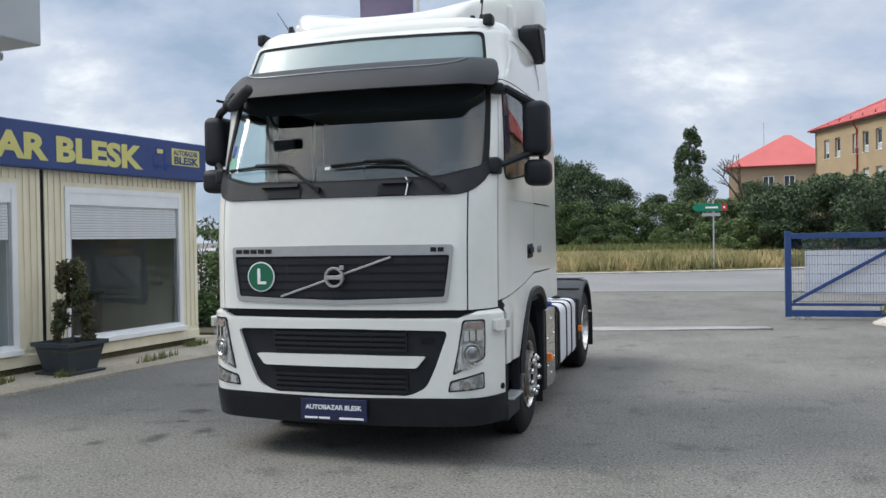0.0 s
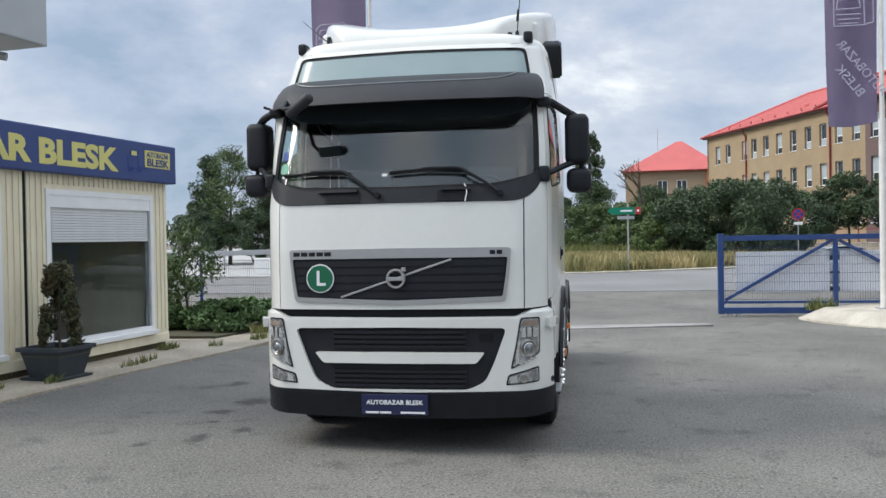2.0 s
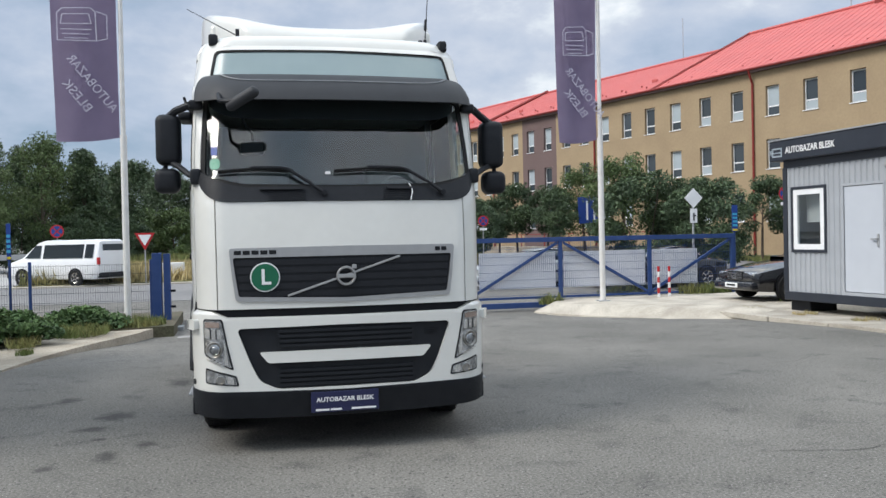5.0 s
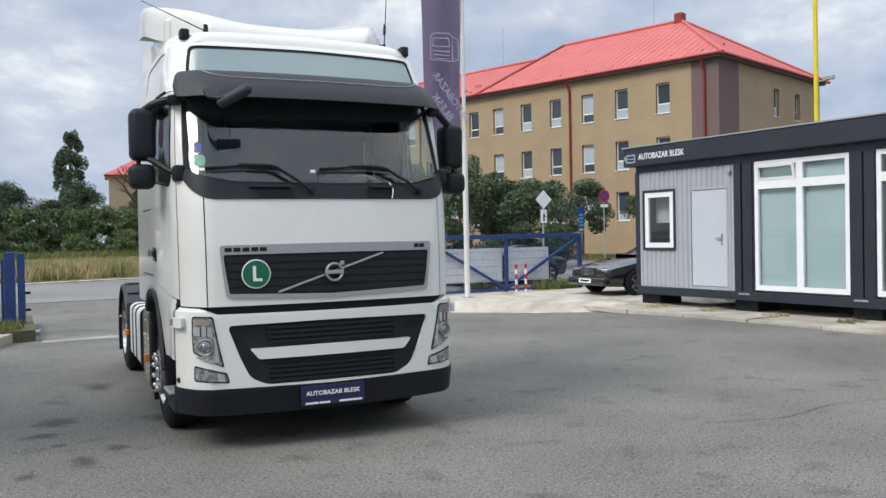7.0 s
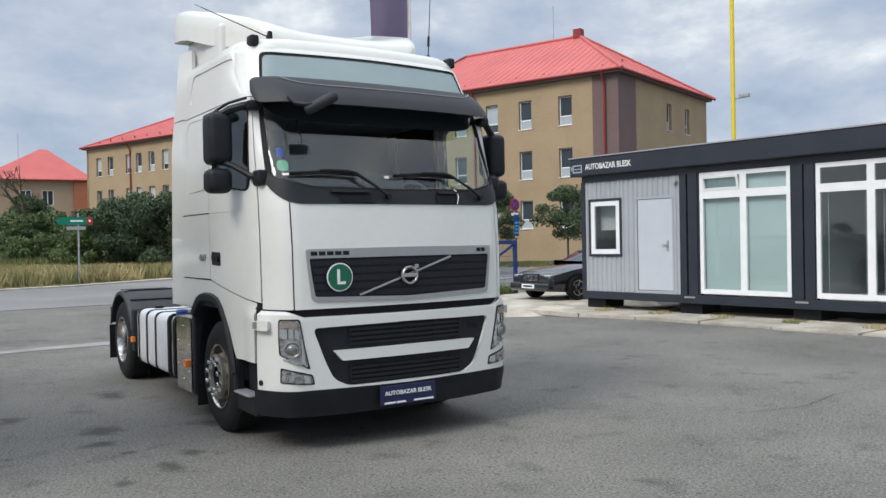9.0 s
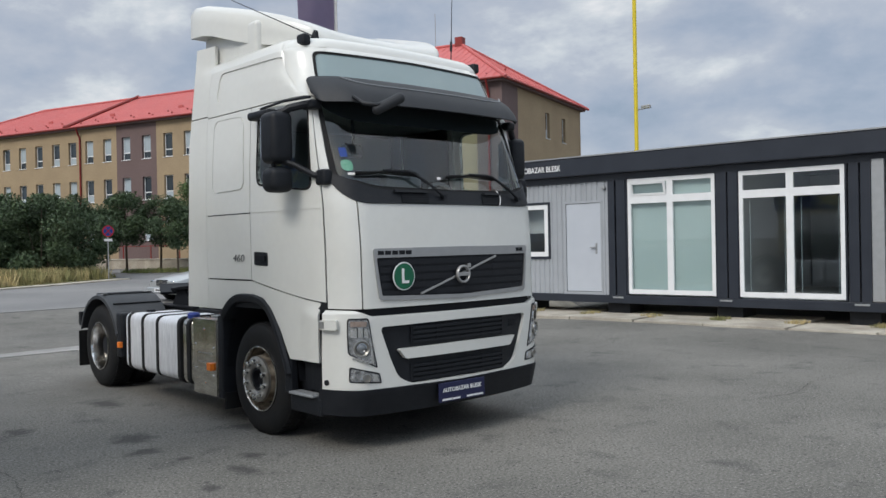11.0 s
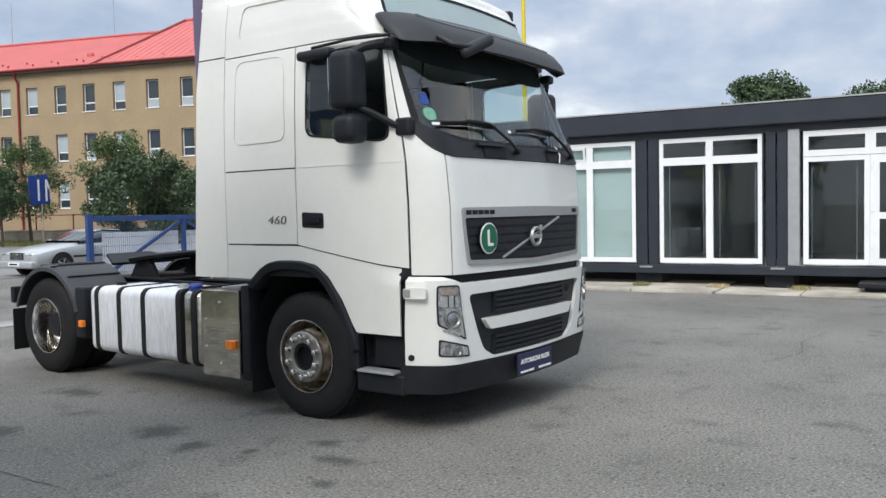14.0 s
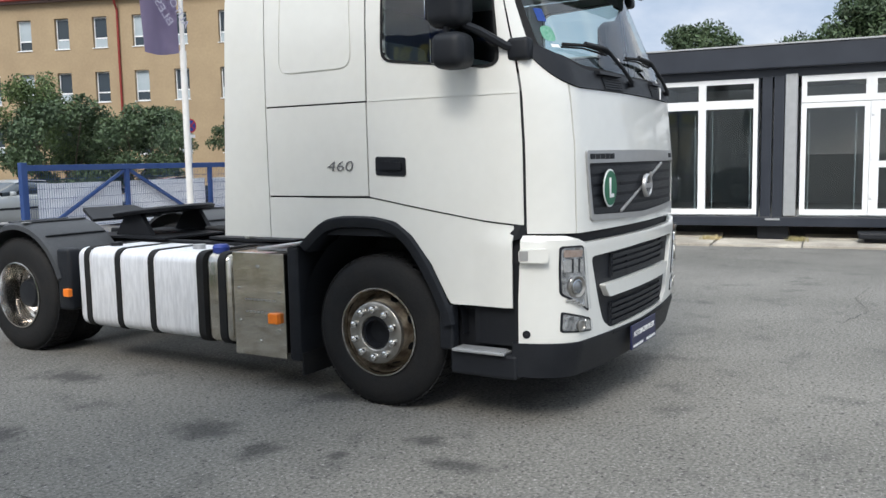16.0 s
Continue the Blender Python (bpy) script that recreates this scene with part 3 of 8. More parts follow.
# ---- the long building ----
def long_building():
    b = thing("apartment_building", "long three-storey ochre rendered building with red sheet roof", "building", BM)
    top_us = [8.0, 4.61, 1.62, -1.40, -4.34, -7.3, -10.04, -12.69, -15.39, -18.0, -20.47, -23.17, -25.78, -28.28, -30.73, -33.1, -35.49, -38.0, -40.52, -43.0, -45.4, -47.4, -51.0, -53.4]
    rows = [(9.95, 12.08), (6.2, 8.3), (2.5, 4.6)]
    L, R, D, Z = -56.0, 12.2, 17.2, 13.25
    holes = [(u - 0.55, u + 0.55, c, d) for u in top_us for c, d in rows]

    def seg(name, a, c, material):
        hs = [h for h in holes if a < h[0] and h[1] < c]
        part(name, wall_grid(bmesh.new(), a, c, -0.2, Z, hs, 0, 0.4), material, b)
    seg("wall", L, -27.03, M["facade"])
    seg("wall", -27.03, -21.9, M["facade_purple"])
    seg("wall", -21.9, 10.2, M["facade"])
    seg("wall", 10.2, R, M["facade_purple"])
    ends = [(9.08, 10.9, 12.0), (12.87, 10.0, 12.05), (9.08, 6.2, 8.2), (12.87, 6.2, 8.2)]
    eh = [(u - 0.45, u + 0.45, 10.0 if k < 2 else 6.2, 12.05 if k < 2 else 8.25) for k, (u, c, d) in enumerate(ends)]
    em = pose(R, 0, 0, 0, 0, 90)
    ob = part("end_wall", wall_grid(bmesh.new(), 0.4, 2.9, -0.2, Z, [], -0.004, 0.4), M["facade_purple"], b, m=em)
    ob = part("end_wall", wall_grid(bmesh.new(), 2.9, D, -0.2, Z, eh, 0.02, 0.4), M["facade"], b, m=em)
    part("end_wall", wall_grid(bmesh.new(), L, R, -0.2, Z, [], D - 0.3, D), M["facade"], b)
    part("end_wall", wall_grid(bmesh.new(), 0, D, -0.2, Z, [], 0, 0.4), M["facade"], b, m=pose(L + 0.4, 0, 0, 0, 0, 90))
    part("cornice", bx((L - 0.35, -0.45, Z - 0.05), (R + 0.35, D + 0.4, Z + 0.12)), M["facade_purple"], b)
    part("gutter", tube(bmesh.new(), [(L - 0.5, -0.55, Z + 0.16), (R + 0.5, -0.55, Z + 0.16), (R + 0.5, D + 0.4, Z + 0.16)], 0.09), M["pipe_red"], b)
    # two hipped roofs of folded sheet; the near wing stands a little higher
    e, H, C = 0.6, 18.4, -9.3
    y0, y1, zb = -e, D + e, Z + 0.12
    for a, c, h, hl, hr in ((L - e, C, 17.6, 8.0, 0.0), (C, R + e, H, 2.5, 8.0)):
        bm = bmesh.new()
        base = [bm.verts.new(p) for p in ((a, y0, zb), (c, y0, zb), (c, y1, zb), (a, y1, zb))]
        r0, r1 = bm.verts.new((a + hl, D / 2, h)), bm.verts.new((c - hr, D / 2, h))
        for f in ((base[0], base[1], r1, r0), (base[1], base[2], r1), (base[2], base[3], r0, r1), (base[3], base[0], r0), tuple(base[::-1])):
            bm.faces.new(f)
        part("roof", bm, M["roof_red"], b)
        u = a + 0.4
        while u < c:
            top = min(1.0, (u - a) / hl if hl else 1.0, (c - u) / hr if hr else 1.0)
            bm = bmesh.new()
            rod(bm, (u, y0, zb + 0.01), (u, y0 + top * (D / 2 + e), zb + 0.01 + top * (h - zb)), 0.022, 4)
            part("roof_seam", bm, M["roof_red"], b)
            u += 0.62
        part("ridge_cap", tube(bmesh.new(), [(a + hl, D / 2, h + 0.05), (c - hr, D / 2, h + 0.05)], 0.14, 6), M["roof_red"], b)
        for u, v, k in ((a, y0, hl), (c, y0, -hr), (c, y1, -hr)):
            if k:
                part("ridge_cap", tube(bmesh.new(), [(u, v, zb + 0.03), (u + k, D / 2, h + 0.05)], 0.13, 6), M["pipe_red"] if u == C else M["roof_red"], b)
    for k in range(16):
        v = 0.6 + k * 1.1
        top = min(v, D - v) / (D / 2)
        bm = bmesh.new()
        rod(bm, (R + e, v, zb + 0.01), (R + e - top * 8.0, v, zb + 0.01 + top * (H - zb)), 0.022, 4)
        part("roof_seam", bm, M["roof_red"], b)
    slope = (17.6 - zb) / (D / 2 + e)
    part("fire_ridge", tube(bmesh.new(), [(-33.5, -e, Z + 0.25), (-33.5, D / 2, 17.8), (-33.5, D + e, Z + 0.25)], 0.16, 6), M["pipe_red"], b)
    part("chimney", bx((R - 7.9, D / 2 - 0.35, H - 0.3), (R - 7.2, D / 2 + 0.35, H + 0.65), 0.05), M["pipe_red"], b)
    for u in (R - 9.9, -14.0, -25.0):
        part("antenna", rod(bmesh.new(), (u, D / 2, 17.5), (u, D / 2, H + 3.0), 0.03, 6), M["galv"], b)
    bm0 = bx((-0.3, -0.06, 0), (0.3, 0.06, 0.25), 0.03)
    hatch = mesh_of(bm0, "roof_hatch", M["roof_red"])
    for k, u in enumerate((6.0, -2.0, -11.5, -21.0, -30.0, -39.0)):
        o = new("roof_hatch", hatch)
        o.parent, o.matrix_basis = b, pose(u, 2.2, Z + 0.12 + 2.8 * slope, 0, 0, 0)
    # snow guards: small cleats in two rows above the eave
    cleat = mesh_of(bx((-0.05, -0.05, 0), (0.05, 0.05, 0.16)), "snow_guard", M["pipe_red"])
    for k in range(56):
        o = new("snow_guard", cleat)
        o.parent, o.matrix_basis = b, pose(L + 2 + k * 1.2, 0.5 + (k % 2) * 0.7, Z + 0.10 + (1.1 + (k % 2) * 0.7) * slope)
    for u in (0.05, -16.6, -31.9, -46.9):
        part("downpipe", tube(bmesh.new(), [(u, -0.55, Z + 0.1), (u, -0.35, Z - 0.4), (u, -0.12, Z - 0.8), (u, -0.12, 0)], 0.085), M["pipe_red"], b)
    part("downpipe", tube(bmesh.new(), [(R - 1.0, -0.55, Z + 0.1), (R - 1.0, -0.14, Z - 0.8), (R - 1.0, -0.14, 0)], 0.085), M["pipe_red"], b)
    # one window, repeated
    rnd = random.Random(4)

    def frame_mesh(w, h):
        bm = bmesh.new()
        t = 0.075
        for lo, hi in (((-w / 2, 0, 0), (-w / 2 + t, 0.07, h)), ((w / 2 - t, 0, 0), (w / 2, 0.07, h)), ((-w / 2 + t, 0, 0), (w / 2 - t, 0.07, t)), ((-w / 2 + t, 0, h - t), (w / 2 - t, 0.07, h)), ((-w / 2 + t, 0.002, h * 0.30), (w / 2 - t, 0.068, h * 0.30 + 0.09))):
            box(bm, lo, hi)
        return mesh_of(bm, "window", M["pvc"])
    fm = frame_mesh(1.1, 2.1)
    gm = mesh_of(bx((-0.49, 0.028, 0.06), (0.49, 0.045, 2.04)), "pane", M["win_glass"])
    cm = mesh_of(bx((-0.48, 0.06, 0.72), (0.48, 0.075, 2.02)), "blind", M["curtain"])
    cm2 = mesh_of(bx((-0.48, 0.02, 0.08), (0.48, 0.027, 0.62)), "lower_blind", M["curtain"])
    sm = mesh_of(bx((-0.6, -0.28, -0.05), (0.6, 0.06, 0.0)), "sill", M["pvc"])
    spots = [(u, c, BM0, 0.22) for u in top_us for c, d in rows for BM0 in (Matrix(),)] + [(h[0] + 0.45, h[2], em, 0.24) for h in eh]
    for u, c, mm, dep in spots:
        w = new("window", fm)
        w.parent, w.matrix_basis = b, mm @ pose(u, dep, c) @ Matrix.Diagonal((1 if dep < 0.23 else 0.82, 1, 1, 1))
        open_one = abs(u + 10.04) < 0.1 and c > 9 or abs(u + 12.69) < 0.1 and c > 9
        kids = [sm, gm]
        k = rnd.random()
        if k < 0.45 and not open_one:
            kids.append(cm2)
        for q in kids:
            o = new(q.name, q)
            o.parent = w
        if k > 0.55 and not open_one:
            o = new("blind", cm)
            o.parent, o.location = w, (0, -0.036, 0)
    return b


long_building()


def far_block():
    b = thing("far_building", "distant ochre block with a red hipped roof", "building", pose(11.5, 146, 0, 0, 0, -4))
    hs = [(u - 0.8, u + 0.8, c, c + 2.3) for u in (-0.4, 2.6) for c in (3.9, 8.2)]
    part("wall", wall_grid(bmesh.new(), -6.2, 6.2, 0, 12.1, hs, -6.2, -5.8), M["facade_far"], b)
    part("wall", wall_grid(bmesh.new(), 6.2, 9.2, 0, 12.3, [], -6.6, -5.8), M["brick_red"], b)
    part("wall", bx((-6.2, -5.8, 0), (-5.8, 6.2, 12.1)), M["facade_far"], b)
    part("wall", bx((5.8, -5.8, 0), (6.2, 6.2, 12.1)), M["facade_far"], b)
    part("wall", bx((-5.8, 5.8, 0), (5.8, 6.2, 12.1)), M["facade_far"], b)
    bm = bmesh.new()
    base = [bm.verts.new(p) for p in ((-6.8, -6.8, 12.1), (9.4, -6.8, 12.1), (9.4, 6.8, 12.1), (-6.8, 6.8, 12.1))]
    a, c = bm.verts.new((2.0, 0, 17.3)), bm.verts.new((3.0, 0, 17.3))
    for f in ((base[0], base[1], c, a), (base[1], base[2], c), (base[2], base[3], a, c), (base[3], base[0], a), tuple(base[::-1])):
        bm.faces.new(f)
    part("roof", bm, M["roof_red"], b)
    part("gutter", tube(bmesh.new(), [(-6.9, -6.85, 12.0), (9.5, -6.85, 12.0)], 0.12, 6), M["pipe_red"], b)
    for h in hs:
        w = part("window", wall_grid(bmesh.new(), h[0], h[1], h[2], h[3], [(h[0] + 0.1, (h[0] + h[1]) / 2 - 0.05, h[2] + 0.1, h[3] - 0.1), ((h[0] + h[1]) / 2 + 0.05, h[1] - 0.1, h[2] + 0.1, h[3] - 0.1)], -6.1, -6.0), M["pvc"], b)
        part("pane", bx((h[0] + 0.08, -6.04, h[2] + 0.08), (h[1] - 0.08, -6.02, h[3] - 0.08)), M["win_glass"], w)
    part("antenna", rod(bmesh.new(), (-1, 0, 15), (-1, 0, 19.5), 0.05, 6), M["galv"], b)


far_block()

# ---- dark office row ----
def pane_frame(parent, name, u0, u1, z0, z1, holes, y=0.03, d=0.07, pane=None, label=""):
    """A window frame with its panes, in the parent's frame: u along the wall."""
    f = part(name, wall_grid(bmesh.new(), u0, u1, z0, z1, holes, y, y + d), M["pvc"], parent, label)
    for h in holes:
        g = part("pane", bx((h[0] - 0.01, y + 0.025, h[2] - 0.01), (h[1] + 0.01, y + 0.037, h[3] + 0.01)), M["glass"], f)
        g.visible_shadow = False
    return f


def corrugated(bm, u0, u1, z0, z1, y, pitch=0.14, d=0.022):
    prof, u = [], u0
    while u < u1 - 1e-4:
        for du, dy in ((0, 0), (pitch * 0.38, 0), (pitch * 0.5, d), (pitch * 0.88, d)):
            if u + du <= u1:
                prof.append((u + du, y + dy))
        u += pitch
    prof.append((u1, y))
    a = [bm.verts.new((p, q, z0)) for p, q in prof]
    b = [bm.verts.new((p, q, z1)) for p, q in prof]
    for i in range(len(prof) - 1):
        bm.faces.new((a[i], a[i + 1], b[i + 1], b[i]))
    return bm


def dark_office():
    W, D = 14.0, 5.0
    b = thing("office_container", "anthracite container office row with white framed windows", "office", GM)
    part("roof", bx((-0.22, -0.2, 3.20), (W, D, 3.62), 0.02), M["anthracite"], b, "overhanging anthracite roof fascia")
    part("roof_edge", bx((-0.24, -0.22, 3.622), (W, D, 3.65)), M["galv"], b)
    part("roof_beam", bx((0, -0.02, 3.05), (W, 0.12, 3.2)), M["anthracite"], b)
    part("floor_beam", bx((-0.02, -0.03, 0.28), (W, 0.14, 0.46), 0.01), M["anthracite"], b)
    part("floor_beam", bx((-0.02, 0.14, 0.28), (0.14, D, 0.46)), M["anthracite"], b)
    part("floor_slab", bx((0.1, 0.14, 0.38), (W, D, 0.47)), M["room"], b)
    part("back_wall", bx((0, D - 0.1, 0.46), (W, D, 3.2)), M["room"], b)
    part("side_wall", bx((-0.0, 0.1, 0.46), (0.08, D - 0.1, 3.2)), M["grey_sheet"], b)
    for u in (3.0, 5.55, 8.12, 11.0):
        part("partition", bx((u - 0.04, 0.12, 0.47), (u + 0.04, D - 0.1, 3.2)), M["room"], b)
    for u0, u1 in ((-0.03, 0.09), (2.76, 2.93), (2.97, 3.20), (5.31, 5.53), (5.56, 5.76), (7.88, 8.06), (8.09, 8.27), (10.75, 11.2)):
        part("corner_post", bx((u0, -0.025, 0.46), (u1, 0.12, 3.06), 0.008), M["anthracite"], b)
    for u in (3.0, 5.5, 8.1):
        part("post_foot", bx((u - 0.13, -0.045, 0.395), (u + 0.13, -0.031, 0.43)), M["galv"], b)
    # first bay: ribbed sheet, small window, door
    sheet = bmesh.new()
    for u0, u1, z0, z1 in ((0.09, 0.22, 0.46, 3.05), (0.22, 1.16, 0.46, 1.30), (0.22, 1.16, 2.62, 3.05), (1.16, 1.56, 0.46, 3.05), (1.56, 2.60, 2.62, 3.05), (2.60, 2.76, 0.46, 3.05)):
        corrugated(sheet, u0, u1, z0, z1, 0.0)
    part("wall_sheet", sheet, M["grey_sheet"], b, "ribbed pale grey sheet wall")
    part("wall_lining", wall_grid(bmesh.new(), 0.09, 2.76, 0.46, 3.05, [(0.22, 1.16, 1.30, 2.62), (1.58, 2.58, 0.50, 2.60)], 0.03, 0.08), M["grey_sheet"], b)
    part("window_reveal", wall_grid(bmesh.new(), 0.20, 1.18, 1.28, 2.64, [(0.26, 1.12, 1.34, 2.58)], -0.02, 0.06), M["anthracite"], b)
    pane_frame(b, "window", 0.26, 1.12, 1.34, 2.58, [(0.37, 1.01, 1.45, 2.47)], -0.01, 0.06)
    part("blind", bx((0.3, 0.3, 1.9), (1.1, 0.32, 2.6)), M["room"], b)
    d = part("door", bx((1.63, 0.004, 0.53), (2.55, 0.05, 2.56), 0.006), M["door_grey"], b, "closed pale grey steel door")
    part("door_frame", wall_grid(bmesh.new(), 1.56, 2.60, 0.46, 2.62, [(1.62, 2.56, 0.52, 2.57)], -0.012, 0.05), M["grey_sheet"], b)
    bm = bx((2.41, -0.012, 1.40), (2.46, 0.004, 1.64), 0.004)
    box(bm, (2.30, -0.05, 1.53), (2.45, -0.03, 1.56), 0.004)
    rod(bm, (2.435, -0.035, 1.545), (2.435, 0, 1.545), 0.01)
    part("door_handle", bm, M["galv"], d, "steel lever handle")
    bm = lathe(bmesh.new(), [(0.0, 0.06), (0.04, 0.05), (0.05, 0.0)], 16, pose(2.66, -0.01, 2.9, 90))
    part("wall_lamp", bm, M["galv"], b)
    # glazed bays
    for u0 in (3.26, 5.79):
        u1, mid = u0 + 2.02, u0 + 1.01
        hs = [(u0 + 0.08, mid - 0.07, 2.66, 2.96), (mid + 0.07, u1 - 0.08, 2.66, 2.96), (u0 + 0.08, mid - 0.07, 0.60, 2.50), (mid + 0.07, u1 - 0.08, 0.60, 2.50)]
        w = pane_frame(b, "window", u0, u1, 0.50, 3.05, hs, -0.01, 0.07, label="tall white framed window with fanlights")
        if u0 < 4:
            part("vent_sash", wall_grid(bmesh.new(), u0 + 0.09, mid - 0.08, 0, 0.31, [(u0 + 0.14, mid - 0.13, 0.05, 0.26)], 0, 0.04), M["pvc"], w, "tilted open fanlight", m=pose(0, -0.015, 2.66, 14))
            for a, c in ((u0 + 0.05, mid - 0.03), (mid + 0.03, u1 - 0.05)):
                bl = part("blind", bx((a, 0.10, 0.52), (c, 0.11, 2.98)), M["blind"], w, "pale green drawn roller blind")
        else:
            for a in (u0 + 0.12, mid - 0.2, mid + 0.12, u1 - 0.2):
                part("curtain_cord", rod(bmesh.new(), (a + 0.06, 0.11, 0.55), (a + 0.06, 0.11, 2.5), 0.006, 6), M["curtain"], w)
        part("wall_fill", bx((u0 - 0.06, 0.0, 0.46), (u0, 0.1, 3.06)), M["anthracite"], b)
        part("wall_fill", bx((u1, 0.0, 0.46), (u1 + 0.03, 0.1, 3.06)), M["anthracite"], b)
    part("downpipe", bx((8.28, -0.05, 0.47), (8.50, 0.06, 3.10), 0.02), M["galv"], b, "pale grey cover strip")
    # entrance bay
    u0, mid, u1 = 8.56, 9.70, 10.74
    w = pane_frame(b, "window", u0, mid, 0.50, 2.55, [(u0 + 0.09, mid - 0.09, 0.60, 2.46)], -0.01, 0.07)
    w2 = pane_frame(b, "window", u0, u1, 2.56, 3.05, [(u0 + 0.09, mid - 0.08, 2.68, 2.94), (mid + 0.1, u1 - 0.09, 2.68, 2.94)], -0.01, 0.07)
    dr = pane_frame(b, "door", mid + 0.004, u1, 0.50, 2.55, [(mid + 0.16, u1 - 0.16, 0.62, 1.36), (mid + 0.16, u1 - 0.16, 1.48, 2.40)], -0.02, 0.07, label="closed white glazed entrance door")
    part("door_handle", bx((u1 - 0.10, -0.06, 1.42), (u1 - 0.07, -0.02, 1.62), 0.005), M["galv"], dr)
    for z in (0.8, 1.5, 2.3):
        part("hinge", bx((mid + 0.02, -0.045, z), (mid + 0.06, -0.02, z + 0.12), 0.004), M["pvc"], dr)
    part("notice", wall_grid(bmesh.new(), mid + 0.42, mid + 0.66, 1.72, 2.08, [(mid + 0.45, mid + 0.63, 1.75, 2.05)], -0.0, 0.003), M["white"], dr, "white notice on the door glass")
    part("notice", bx((mid + 0.49, 0.0, 1.80), (mid + 0.59, 0.002, 1.94)), M["white"], dr)
    for a in (u0 + 0.14, mid - 0.22):
        part("curtain_cord", rod(bmesh.new(), (a, 0.11, 0.6), (a, 0.11, 2.45), 0.006, 6), M["curtain"], w)
    u = 11.25
    hs = [(u + 0.08, u + 0.95, 2.66, 2.96), (u + 1.08, u + 1.95, 2.66, 2.96), (u + 0.08, u + 0.95, 0.60, 2.50), (u + 1.08, u + 1.95, 0.60, 2.50)]
    pane_frame(b, "window", u, u + 2.02, 0.50, 3.05, hs, -0.01, 0.07)
    part("wall_fill", bx((13.27, 0.0, 0.46), (W, 0.1, 3.06)), M["anthracite"], b)
    # lettering on the fascia
    words("AUTOBAZAR BLESK", 0.185, M["white"], b, pose(0.95, -0.206, 3.34), width=1.36, bold=0.004)
    tr = bmesh.new()
    for lo, hi in (((-0.12, 3.44), (0.17, 3.47)), ((-0.12, 3.29), (-0.09, 3.47)), ((0.14, 3.29), (0.17, 3.47)), ((-0.12, 3.36), (0.17, 3.38)), ((-0.12, 3.28), (0.17, 3.31)), ((-0.17, 3.34), (-0.14, 3.44))):
        box(tr, (lo[0], -0.205, lo[1]), (hi[0], -0.200, hi[1]))
    part("logo", tr, M["curtain"], b, "line drawing of a truck front")
    tagged(b, kind="")
    # blocks that carry the row
    for u in (0.25, 2.9, 5.5, 8.1, 10.9):
        bl = thing("support_block", "dark concrete block under the office", "block", GM @ pose(u, 0.35, 0), "blocks under the office")
        part("block", bx((-0.28, -0.2, 0.0), (0.28, 0.5, 0.28), 0.02), M["plastic"], bl)
    st = thing("entrance_step", "low dark step before the glazed door", "step", GM @ pose(10.3, -0.35, 0))
    part("tread", bx((-0.75, -0.3, 0.12), (0.85, 0.3, 0.22), 0.02), M["plastic"], st)
    part("riser", bx((-0.65, -0.2, 0.06), (0.75, 0.25, 0.12)), M["dark"], st)


dark_office()
# back hall with a tan roof edge behind the dark offices
hall = thing("hall", "low hall with a tan roof edge behind the offices", "building", GM @ pose(9.6, 9.0, 0))
part("wall", bx((-1.5, 0.3, 0), (9, 6, 4.35)), M["facade"], hall)
part("roof", prism(bmesh.new(), [(-2.4, 4.3), (9.5, 4.3), (9.5, 5.0), (1.6, 4.85)], 7.0, pose(0, 3.2, 0)), M["orange_roof"], hall)
part("antenna", rod(bmesh.new(), (2.6, 2, 4.6), (2.6, 2, 6.0), 0.02, 6), M["galv"], hall)


